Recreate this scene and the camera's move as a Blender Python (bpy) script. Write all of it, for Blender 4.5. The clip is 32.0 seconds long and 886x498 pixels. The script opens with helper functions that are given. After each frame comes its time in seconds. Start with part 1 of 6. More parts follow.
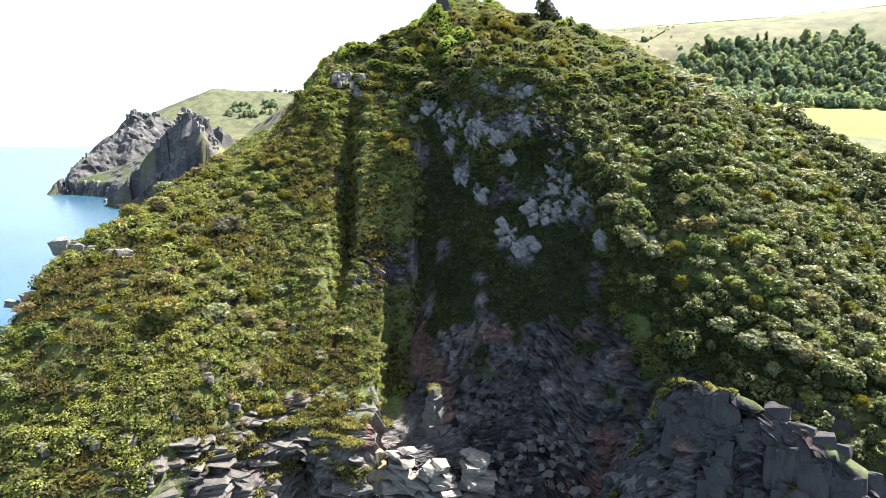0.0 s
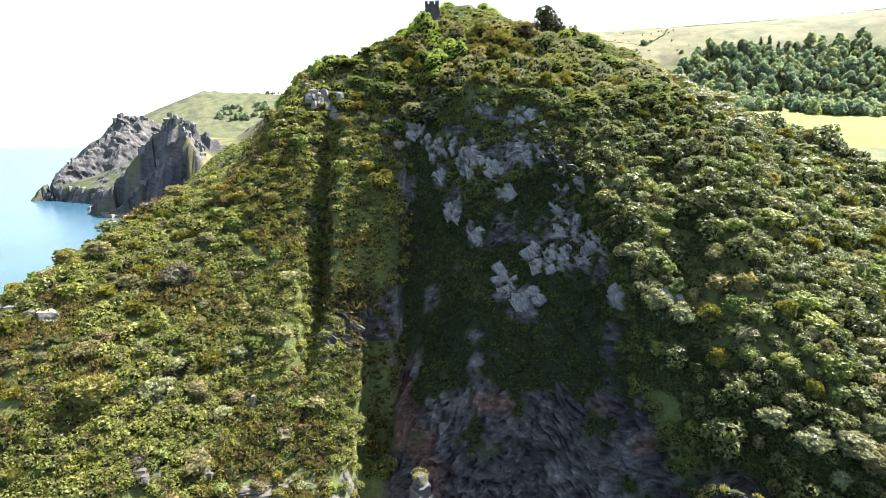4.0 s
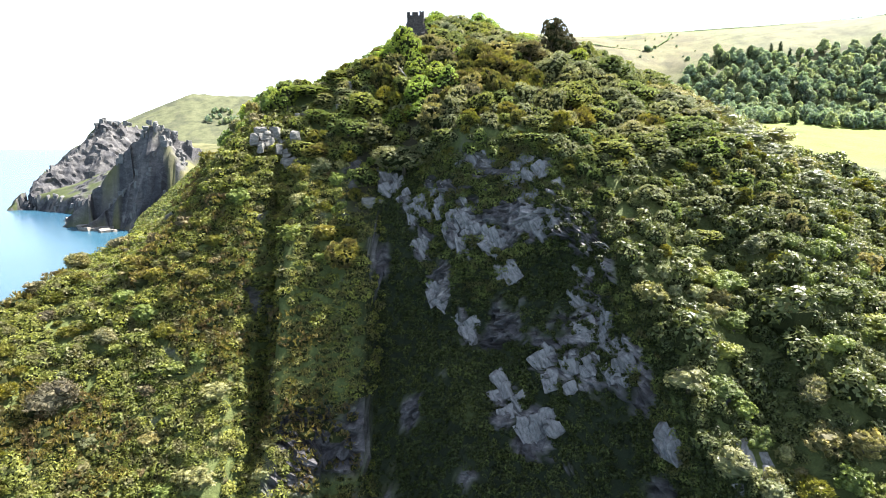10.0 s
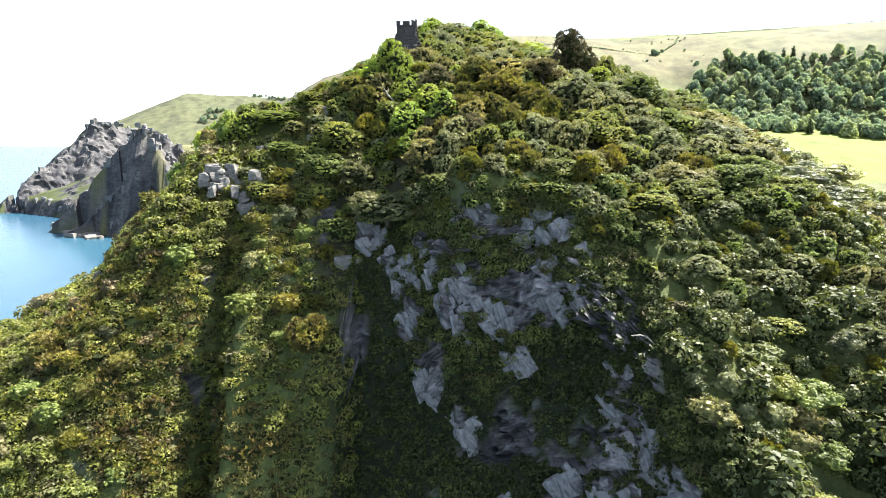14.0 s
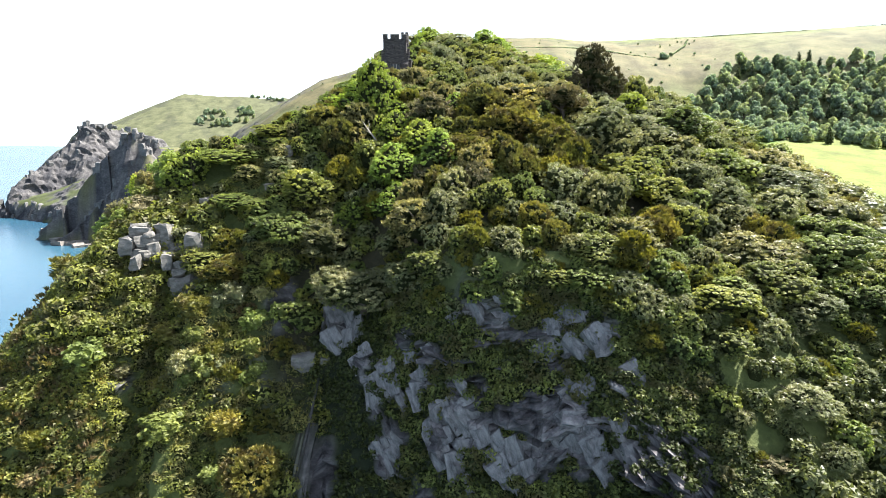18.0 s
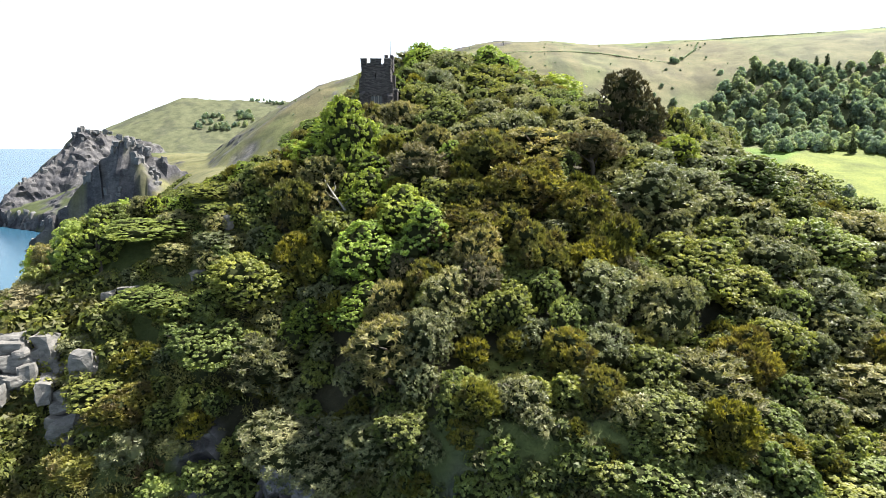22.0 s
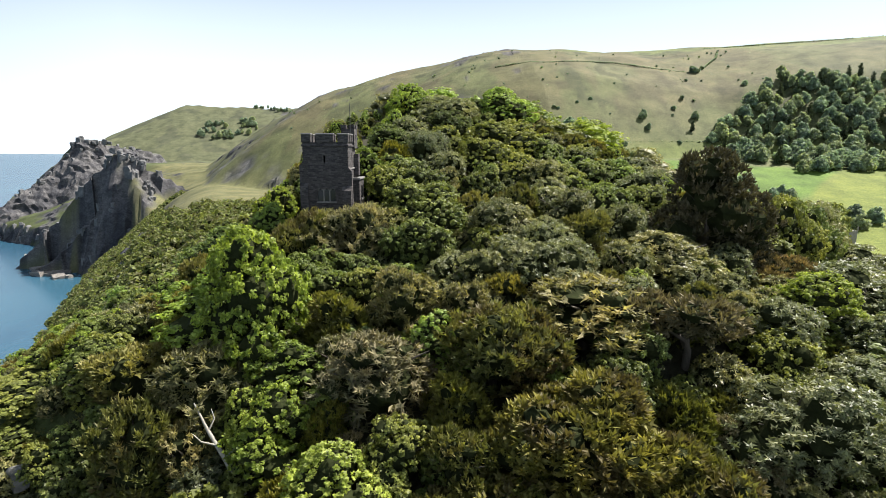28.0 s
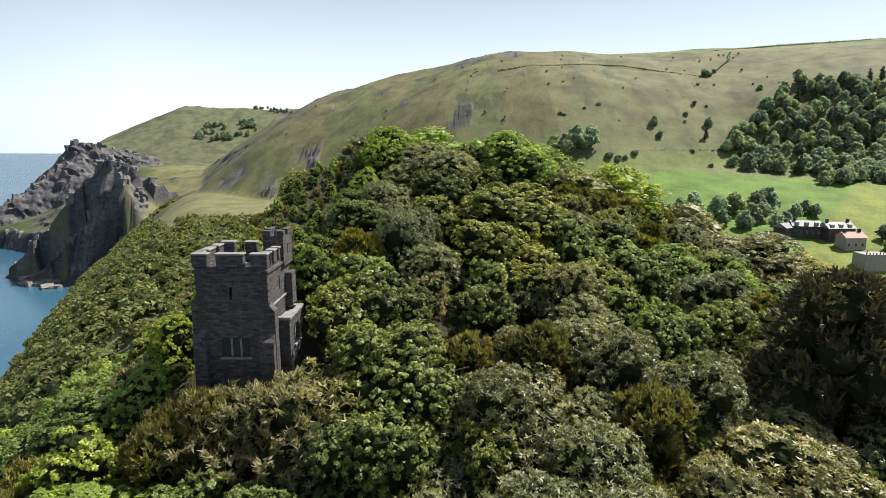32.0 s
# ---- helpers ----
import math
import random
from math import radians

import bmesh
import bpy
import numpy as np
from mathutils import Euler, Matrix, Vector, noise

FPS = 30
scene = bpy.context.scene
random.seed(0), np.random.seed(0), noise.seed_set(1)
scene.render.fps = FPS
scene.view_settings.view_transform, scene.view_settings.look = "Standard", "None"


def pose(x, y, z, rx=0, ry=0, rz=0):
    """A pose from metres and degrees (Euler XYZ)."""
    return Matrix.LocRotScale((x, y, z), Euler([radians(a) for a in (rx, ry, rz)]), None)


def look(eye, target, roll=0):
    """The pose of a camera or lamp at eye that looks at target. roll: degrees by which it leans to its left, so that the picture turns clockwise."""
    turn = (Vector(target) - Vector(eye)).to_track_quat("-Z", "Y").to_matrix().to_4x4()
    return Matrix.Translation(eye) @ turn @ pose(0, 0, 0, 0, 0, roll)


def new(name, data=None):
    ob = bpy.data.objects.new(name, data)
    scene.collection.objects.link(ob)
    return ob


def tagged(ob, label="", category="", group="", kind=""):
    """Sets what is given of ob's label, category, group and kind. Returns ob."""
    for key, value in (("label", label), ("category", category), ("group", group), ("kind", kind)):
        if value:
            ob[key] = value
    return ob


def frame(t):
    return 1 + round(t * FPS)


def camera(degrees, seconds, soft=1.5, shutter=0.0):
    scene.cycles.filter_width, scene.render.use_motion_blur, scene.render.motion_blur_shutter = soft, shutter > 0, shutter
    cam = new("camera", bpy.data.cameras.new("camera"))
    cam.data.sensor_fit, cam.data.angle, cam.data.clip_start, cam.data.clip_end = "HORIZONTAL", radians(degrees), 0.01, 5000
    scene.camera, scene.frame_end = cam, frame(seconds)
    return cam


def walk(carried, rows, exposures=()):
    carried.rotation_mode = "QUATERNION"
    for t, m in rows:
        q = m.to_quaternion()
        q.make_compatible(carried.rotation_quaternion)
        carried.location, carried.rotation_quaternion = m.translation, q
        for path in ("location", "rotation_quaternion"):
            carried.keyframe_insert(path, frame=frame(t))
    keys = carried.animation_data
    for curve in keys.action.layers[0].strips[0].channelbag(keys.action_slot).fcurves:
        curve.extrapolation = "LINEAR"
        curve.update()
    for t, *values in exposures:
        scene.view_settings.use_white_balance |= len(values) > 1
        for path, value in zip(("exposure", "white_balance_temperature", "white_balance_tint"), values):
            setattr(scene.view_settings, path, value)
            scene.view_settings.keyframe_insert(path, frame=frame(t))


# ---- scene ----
cam = camera(78.4, 32.0, soft=0.6)
METRES, EYE, TILT, LEAN, TURN = 200.0, 83.0, -10.4, 0.0, 0.0
ROWS = [
    (0.0, 0.0, 0.0, 0.0, 0.0, 0.0, -0.0),
    (0.5, 0.0011, 0.0125, 0.0075, -0.07, 0.02, 0.02),
    (1.0, 0.0022, 0.0252, 0.015, -0.14, 0.03, 0.06),
    (1.5, 0.0033, 0.0383, 0.0227, -0.19, 0.04, 0.07),
    (2.0, 0.0044, 0.0515, 0.0305, -0.24, 0.02, 0.09),
    (2.5, 0.0056, 0.065, 0.0382, -0.3, 0.03, 0.11),
    (3.0, 0.0068, 0.0786, 0.0459, -0.35, 0.03, 0.1),
    (3.5, 0.0079, 0.0924, 0.0536, -0.41, 0.02, 0.11),
    (5.5, 0.0137, 0.1482, 0.0845, -0.56, -0.01, 0.3),
    (6.0, 0.015, 0.1625, 0.0922, -0.61, -0.01, 0.33),
    (6.5, 0.0163, 0.1766, 0.1, -0.65, -0.01, 0.36),
    (7.0, 0.0176, 0.1909, 0.1077, -0.69, 0.01, 0.36),
    (7.5, 0.019, 0.205, 0.1155, -0.74, 0.02, 0.36),
    (8.0, 0.0202, 0.2193, 0.1233, -0.78, 0.04, 0.33),
    (8.5, 0.0212, 0.2337, 0.131, -0.83, 0.04, 0.28),
    (9.0, 0.0222, 0.248, 0.1386, -0.86, 0.05, 0.24),
    (9.5, 0.0232, 0.2624, 0.1464, -0.88, 0.05, 0.2),
    (10.0, 0.0241, 0.2767, 0.1541, -0.91, 0.05, 0.17),
    (10.5, 0.0251, 0.2911, 0.1618, -0.93, 0.04, 0.13),
    (11.0, 0.026, 0.3053, 0.1696, -0.96, 0.03, 0.1),
    (11.5, 0.027, 0.3196, 0.1774, -0.98, 0.02, 0.07),
    (12.0, 0.0279, 0.3338, 0.1852, -1.0, 0.02, 0.01),
    (12.5, 0.0288, 0.3481, 0.193, -1.0, -0.01, -0.03),
    (13.0, 0.0296, 0.3624, 0.2007, -1.01, -0.01, -0.08),
    (13.5, 0.0304, 0.3766, 0.2085, -1.01, -0.03, -0.11),
    (15.5, 0.0333, 0.4334, 0.2397, -1.05, -0.13, -0.2),
    (16.0, 0.0342, 0.4478, 0.2473, -1.01, -0.12, -0.23),
    (16.5, 0.0349, 0.4622, 0.2553, -1.01, -0.15, -0.25),
    (17.0, 0.036, 0.4765, 0.2629, -0.98, -0.14, -0.26),
    (17.5, 0.0369, 0.4908, 0.2706, -0.96, -0.14, -0.28),
    (18.0, 0.0376, 0.5051, 0.2783, -0.96, -0.14, -0.28),
    (18.5, 0.0386, 0.5192, 0.286, -0.93, -0.16, -0.29),
    (19.0, 0.0395, 0.5333, 0.2937, -0.91, -0.16, -0.27),
    (19.5, 0.0403, 0.5474, 0.3015, -0.89, -0.17, -0.29),
    (20.0, 0.0414, 0.5615, 0.3091, -0.85, -0.17, -0.27),
    (20.5, 0.0424, 0.5754, 0.317, -0.82, -0.16, -0.23),
    (21.0, 0.0435, 0.5892, 0.3246, -0.79, -0.13, -0.21),
    (21.5, 0.0446, 0.6028, 0.3323, -0.74, -0.1, -0.18),
    (22.0, 0.0457, 0.6162, 0.34, -0.69, -0.08, -0.16),
    (22.5, 0.0468, 0.6295, 0.3477, -0.63, -0.05, -0.15),
    (23.0, 0.0479, 0.6425, 0.3553, -0.57, -0.03, -0.15),
    (23.5, 0.049, 0.6554, 0.3628, -0.52, -0.0, -0.17),
    (24.0, 0.05, 0.6681, 0.3703, -0.46, 0.02, -0.2),
    (24.5, 0.051, 0.6807, 0.3777, -0.39, 0.04, -0.24),
    (25.0, 0.052, 0.6932, 0.3851, -0.32, 0.05, -0.27),
    (25.5, 0.0528, 0.7057, 0.3925, -0.26, 0.07, -0.3),
    (27.5, 0.0568, 0.7558, 0.4212, 0.05, 0.23, -0.14),
    (28.0, 0.0578, 0.7682, 0.4286, 0.1, 0.22, -0.17),
    (28.5, 0.0588, 0.7807, 0.4361, 0.14, 0.2, -0.15),
    (29.0, 0.0598, 0.7933, 0.4435, 0.19, 0.17, -0.14),
    (29.5, 0.0607, 0.806, 0.4508, 0.23, 0.18, -0.14),
    (30.0, 0.0617, 0.8186, 0.4584, 0.25, 0.14, -0.14),
    (30.5, 0.0626, 0.8314, 0.4659, 0.27, 0.09, -0.16),
    (31.0, 0.0636, 0.8442, 0.4734, 0.3, 0.08, -0.17),
    (31.5, 0.0646, 0.8571, 0.4809, 0.34, 0.04, -0.17),
    (32.0, 0.0655, 0.87, 0.4884, 0.37, 0.03, -0.17),
]
walk(cam, [(t, pose(0, 0, EYE, TILT, LEAN, TURN) @ pose(METRES * x, METRES * y, METRES * z, 90 + pitch, roll, yaw)) for t, x, y, z, yaw, pitch, roll in ROWS],
     exposures=((0, 2.1), (10, 2.25), (16, 2.1), (21, 1.8), (25, 1.4), (28, 1.15), (32, 0.92)))

# ---- light: early-summer midday sun from ahead and to the right, thin white haze ----
SUN = Vector((0.50, 0.28, 0.82)).normalized()
world = bpy.data.worlds.new("world")
scene.world = world
world.use_nodes = True
wn, wl = world.node_tree.nodes, world.node_tree.links
bg = wn["Background"]
sky = wn.new("ShaderNodeTexSky")
sky.sky_type, sky.sun_disc = "NISHITA", False
sky.sun_elevation = math.asin(SUN.z)
sky.sun_rotation = math.atan2(SUN.x, SUN.y)
sky.altitude, sky.air_density, sky.dust_density, sky.ozone_density = 50, 1.0, 1.6, 1.2
wcoord = wn.new("ShaderNodeTexCoord")
wmap = wn.new("ShaderNodeMapping")
wmap.inputs["Scale"].default_value = (1.3, 1.3, 5.0)
wl.new(wcoord.outputs["Generated"], wmap.inputs["Vector"])
cloud = wn.new("ShaderNodeTexNoise")
cloud.inputs["Scale"].default_value, cloud.inputs["Detail"].default_value = 2.2, 7.0
cloud.inputs["Roughness"].default_value = 0.55
wl.new(wmap.outputs["Vector"], cloud.inputs["Vector"])
cramp = wn.new("ShaderNodeValToRGB")
cramp.color_ramp.elements[0].position, cramp.color_ramp.elements[1].position = 0.42, 0.66
wl.new(cloud.outputs["Fac"], cramp.inputs["Fac"])
wsep, haze, most = wn.new("ShaderNodeSeparateXYZ"), wn.new("ShaderNodeMapRange"), wn.new("ShaderNodeMath")
wl.new(wcoord.outputs["Generated"], wsep.inputs[0])
wl.new(wsep.outputs["Z"], haze.inputs["Value"])
haze.inputs["From Min"].default_value, haze.inputs["From Max"].default_value = 0.06, 0.40
haze.inputs["To Min"].default_value, haze.inputs["To Max"].default_value = 1.0, 0.0
most.operation = "MAXIMUM"
cdim = wn.new("ShaderNodeMath")
cdim.operation, cdim.inputs[1].default_value = "MULTIPLY", 0.55
wl.new(cramp.outputs["Color"], cdim.inputs[0])
# the haze is brightest on the sun's side of the sky
side, glow, hdim = wn.new("ShaderNodeVectorMath"), wn.new("ShaderNodeMapRange"), wn.new("ShaderNodeMath")
side.operation, hdim.operation = "DOT_PRODUCT", "MULTIPLY"
side.inputs[1].default_value = (SUN.x, SUN.y, 0.0)
wl.new(wcoord.outputs["Generated"], side.inputs[0])
wl.new(side.outputs["Value"], glow.inputs["Value"])
glow.inputs["From Min"].default_value, glow.inputs["From Max"].default_value = -0.45, 0.0
glow.inputs["To Min"].default_value, glow.inputs["To Max"].default_value = 0.06, 1.0
wl.new(haze.outputs["Result"], hdim.inputs[0])
wl.new(glow.outputs["Result"], hdim.inputs[1])
wl.new(hdim.outputs[0], most.inputs[0])
wl.new(cdim.outputs[0], most.inputs[1])
cmix = wn.new("ShaderNodeMixRGB")
cmix.inputs["Color2"].default_value = (11.0, 12.5, 13.8, 1)
wl.new(most.outputs[0], cmix.inputs["Fac"])
wl.new(sky.outputs["Color"], cmix.inputs["Color1"])
wl.new(cmix.outputs["Color"], bg.inputs["Color"])
bg.inputs["Strength"].default_value = 0.05
sun = new("sun", bpy.data.lights.new("sun", "SUN"))
sun.data.energy, sun.data.angle, sun.data.color = 5.0, radians(0.53), (1.0, 0.95, 0.885)
sun.matrix_world = look(SUN * 300, (0, 0, 0))


# ---- small numeric helpers ----
def smooth(a, b, v):
    t = np.clip((v - a) / (b - a), 0, 1)
    return t * t * (3 - 2 * t)


def lattice(ix, iy, iz, seed):
    h = (ix * 374761393 + iy * 668265263 + iz * 2147483647 + seed * 1274126177) & 0xFFFFFFFF
    h = ((h ^ (h >> 13)) * 1274126177) & 0xFFFFFFFF
    h = ((h ^ (h >> 16)) * 1103515245) & 0xFFFFFFFF
    return ((h ^ (h >> 15)) & 0xFFFFFF) / float(0xFFFFFF)


def vnoise(x, y, z, seed=0):
    """Smooth value noise, -1 to 1."""
    x, y, z = np.broadcast_arrays(x, y, z)
    fx, fy, fz = np.floor(x), np.floor(y), np.floor(z)
    ix, iy, iz = fx.astype(np.int64), fy.astype(np.int64), fz.astype(np.int64)
    u, v, w = x - fx, y - fy, z - fz
    u, v, w = u * u * (3 - 2 * u), v * v * (3 - 2 * v), w * w * (3 - 2 * w)
    total = 0
    for dx in (0, 1):
        for dy in (0, 1):
            for dz in (0, 1):
                k = (u if dx else 1 - u) * (v if dy else 1 - v) * (w if dz else 1 - w)
                total = total + k * lattice(ix + dx, iy + dy, iz + dz, seed)
    return total * 2 - 1


def fbm(x, y, z, octaves=4, seed=0):
    total, amp = 0, 1.0
    for o in range(octaves):
        total = total + amp * vnoise(x * 2 ** o, y * 2 ** o, z * 2 ** o, seed + o)
        amp *= 0.5
    return total


def cells(x, y, z, seed=0):
    """Random value of the nearest cell centre, 0 to 1, and the gap to the second nearest."""
    fx, fy, fz = np.floor(x), np.floor(y), np.floor(z)
    ix, iy, iz = fx.astype(np.int64), fy.astype(np.int64), fz.astype(np.int64)
    best, second, val = np.full(x.shape, 9.0), np.full(x.shape, 9.0), np.zeros(x.shape)
    for dx in (-1, 0, 1):
        for dy in (-1, 0, 1):
            for dz in (-1, 0, 1):
                cx, cy, cz = ix + dx, iy + dy, iz + dz
                px = cx + lattice(cx, cy, cz, seed)
                py = cy + lattice(cx, cy, cz, seed + 1)
                pz = cz + lattice(cx, cy, cz, seed + 2)
                d = (px - x) ** 2 + (py - y) ** 2 + (pz - z) ** 2
                near = d < best
                second = np.where(near, best, np.minimum(second, d))
                val = np.where(near, lattice(cx, cy, cz, seed + 3), val)
                best = np.where(near, d, best)
    return val, np.sqrt(second) - np.sqrt(best)


# ---- the lie of the land (z = 0 is the sea) ----
# Cross sections of the near hill: at each x, nine breaks of slope from the shore to the crest (y, then height of the cover).
SECTIONS = {
    -150: ((90, 105, 120, 140, 160, 185, 205, 225, 265), (-8, -8, -8, -8, -8, -8, -8, -8, -8)),
    -120: ((95, 106, 118, 130, 141, 162, 185, 215, 265), (-8, -8, -4, 2, 6, 8, 12, 18, 28)),
    -92: ((72, 86, 101, 115, 128, 150, 185, 215, 265), (-8, 20, 37, 50, 58, 62, 64, 64, 62)),
    -72: ((75, 88, 106, 122, 150, 170, 190, 220, 265), (-8, 20, 40, 55, 69, 79, 80, 82, 86)),
    -57: ((80, 92, 110, 128, 145, 160, 181, 210, 265), (-8, 18, 38, 53, 62, 73, 84, 95, 108)),
    -42: ((94, 105, 117, 133, 157, 168, 186, 205, 265), (-8, 13, 25, 39, 68, 83, 104, 113, 122)),
    -33: ((102, 114, 121, 135, 157, 168, 188, 203, 262), (-8, 18, 25, 40, 66, 82, 107, 117, 130)),
    -28.5: ((102, 114, 121, 142, 166, 176, 189, 203, 262), (-8, 17, 24, 40, 62, 85, 108, 118.5, 134)),
    -24: ((102, 114, 121, 140, 152, 166, 187, 203, 262), (-8, 17, 24, 42, 60, 83, 107, 120, 138)),
    -17: ((102, 114, 121, 140, 150, 164, 186, 203, 262), (-8, 17, 24, 41, 52, 78, 106.8, 123, 143)),
    -15.3: ((104, 115, 123, 146, 150, 158, 184, 203, 262), (-8, 11, 14, 26, 50, 68, 106.6, 124, 145)),
    -9.5: ((104, 115, 122, 147, 151, 159, 183, 203, 262), (-8, 11, 14, 26, 50, 70, 106.5, 126, 147)),
    -6.5: ((106, 116, 124, 150, 164, 177, 185, 204, 262), (-8, 10, 15, 34, 68, 99, 108, 127.5, 149)),
    10: ((108, 117, 125, 148, 161, 165, 169, 204, 264), (-8, 8, 16, 56, 69, 92, 110, 128.5, 150)),
    22: ((108, 117, 125, 146, 156, 163, 169, 204, 264), (-8, 10, 20, 57, 75, 94, 110, 129, 148)),
    34: ((92, 100, 112, 130, 150, 154, 166, 206, 264), (-8, 3, 14, 44, 77, 88, 104, 128, 144)),
    44: ((86, 95, 104, 120, 127, 146, 168, 208, 264), (-8, 4, 18, 45, 64, 84, 104, 127, 140)),
    52: ((80, 89, 98, 110, 118, 136, 168, 208, 264), (-8, 8, 32, 51, 58, 74, 104, 125, 137)),
    66: ((72, 78, 85, 94, 112, 138, 168, 207, 262), (-8, 6, 30, 44, 60, 81, 104, 120, 132)),
    85: ((60, 65, 71, 84, 112, 147, 168, 204, 258), (-8, 8, 23, 36, 56, 80, 96, 112, 120)),
    110: ((50, 58, 68, 80, 110, 150, 185, 210, 255), (-8, 5, 15, 26, 45, 72, 97, 102, 104)),
    135: ((40, 50, 60, 75, 110, 150, 165, 200, 250), (-8, 3, 10, 20, 40, 68, 80, 84, 88)),
    180: ((30, 40, 50, 70, 110, 150, 170, 200, 250), (-8, 2, 8, 15, 30, 50, 58, 64, 75)),
}
SX = np.array(sorted(SECTIONS), float)
SY = np.array([SECTIONS[k][0] for k in sorted(SECTIONS)], float)
SZ = np.array([SECTIONS[k][1] for k in sorted(SECTIONS)], float)


# the rocky bluff that shuts in the cove: its edge, rising inland
BLUFF = ((70, 80, 33), (62.5, 86, 37.5), (54, 95, 40), (45.6, 101.5, 38.5), (40.3, 101, 27), (34, 99, 9))


def cover_near(x, y):
    x, y = x + 1.3 * vnoise(x / 9, y / 9, 1.5, 301), y + 1.9 * vnoise(x / 10, y / 22, 2.5, 302) + 0.9 * vnoise(x / 3.7, y / 9, 2.5, 303)
    ys = [np.interp(x, SX, SY[:, k]) for k in range(9)]
    zs = [np.interp(x, SX, SZ[:, k]) for k in range(9)]
    z = np.where(y < ys[0], zs[0] - 0.4 * (ys[0] - y), 0.0)
    for k in range(8):
        t = (y - ys[k]) / (ys[k + 1] - ys[k])
        z = np.where((t >= 0) & (t < 1), zs[k] + t * (zs[k + 1] - zs[k]), z)
    back = np.maximum(y - ys[8], 0)
    z = np.where(y >= ys[8], zs[8] - 0.55 * back * smooth(-10, 25, back), z)
    return np.maximum(z, ridge(x, y, BLUFF, 3.2, 2.4))


def ridge(x, y, line, slope, left=0):
    """A sharp ridge along a line of (x, y, z), falling off to both sides; left: the slope on the left hand, where it differs."""
    best = np.full(np.shape(x), -99.0)
    for (ax, ay, az), (bx, by, bz) in zip(line, line[1:]):
        t = np.clip(((x - ax) * (bx - ax) + (y - ay) * (by - ay)) / ((bx - ax) ** 2 + (by - ay) ** 2), 0, 1)
        d = np.hypot(x - ax - t * (bx - ax), y - ay - t * (by - ay))
        s = np.where((bx - ax) * (y - ay) - (by - ay) * (x - ax) > 0, left or slope, slope)
        best = np.maximum(best, az + t * (bz - az) - s * d)
    return best


HILL_FOOT = ((-420, 1400), (-400, 1120), (-220, 700), (-20, 575), (100, 560), (250, 600), (400, 560), (560, 470), (1000, 250))


def hill_side(x, y):
    """Distance up the great hill from its foot; negative below it."""
    best, side = np.full(np.shape(x), 1e9), np.zeros(np.shape(x))
    for (ax, ay), (bx, by) in zip(HILL_FOOT, HILL_FOOT[1:]):
        t = np.clip(((x - ax) * (bx - ax) + (y - ay) * (by - ay)) / ((bx - ax) ** 2 + (by - ay) ** 2), 0, 1)
        d = np.hypot(x - ax - t * (bx - ax), y - ay - t * (by - ay))
        s = np.sign((bx - ax) * (y - ay) - (by - ay) * (x - ax))
        side = np.where(d < best, s, side)
        best = np.minimum(best, d)
    return best * side


def coast(y):
    return np.interp(y, (-100, 100, 140, 200, 265, 300, 540, 705, 735, 765, 800, 835, 855, 872, 900, 950, 1023, 1100, 1160, 1300, 1700, 2600),
                     (-60, -118, -122, -130, -140, -152, -272, -350, -362, -368, -382, -398, -440, -484, -500, -577, -714, -760, -810, -880, -990, -990))


def land_far(x, y):
    mix = smooth(-120, 140, x)
    floor = (1 - mix) * (104 + 0.014 * (np.clip(y, 300, 1200) - 400)) + mix * (103 + 0.235 * (np.clip(y, 330, 660) - 450))
    up = hill_side(x, y)
    top = np.interp(x, (-420, -150, 0, 100, 200, 300, 400, 800), (114, 139, 117, 106, 107, 111, 113, 122))
    u = np.clip(up / 270, 0, 1.6)
    hill = top * np.where(u < 0, 0, 1 - np.exp(-1.5 * u - 0.9 * u * u)) * 1.1
    holl = ridge(x, y, ((-805, 1430, 150), (-760, 1510, 178), (-690, 1690, 262), (-489, 1740, 258), (-200, 1900, 270)), 0.45)
    z = np.maximum(floor + hill, holl)
    inland = x - coast(y)
    width = np.interp(y, (265, 540, 765, 850, 1000, 1100, 1250), (120, 130, 150, 240, 420, 420, 120))
    shore = np.clip(inland / width, -0.2, 1)
    z = np.where(shore < 1, z * (0.18 * smooth(0, 0.05, shore) + 0.82 * np.sin(np.clip(shore, 0, 1) * 1.5708) ** 1.3), z)
    z = np.where(inland < 0, np.maximum(-8, inland * 0.5), z)
    castle = ridge(x, y, ((-698, 1040, 56), (-660, 1108, 106), (-634, 1150, 163), (-616, 1168, 155), (-548, 1250, 134)), 1.6, 1.15)
    cap = 62 * smooth(0, 26, inland) + 1.35 * np.maximum(inland - 26, 0) + 9 * vnoise(x / 25, y / 25, 0.5, 77) * smooth(0, 20, inland)
    z = np.maximum(z, castle)
    z = np.where((y > 790) & (y < 1320) & (inland > 0), np.minimum(z, cap), z)
    jack = ridge(x, y, ((-472, 852, 4), (-430, 834, 62), (-388, 822, 124), (-374, 812, 140), (-345, 815, 124), (-300, 835, 92)), 3.0, 1.1)
    return np.maximum(z, jack)


def cover(x, y):
    near = cover_near(x, y)
    gate = np.maximum(smooth(235, 310, y), smooth(120, 180, x))
    far = np.where(gate > 0, land_far(x, y) * gate - 12 * (1 - gate), -12)
    k = 5.0
    h = np.clip(0.5 + 0.5 * (near - far) / k, 0, 1)
    return far + (near - far) * h + k * h * (1 - h) * (gate > 0)


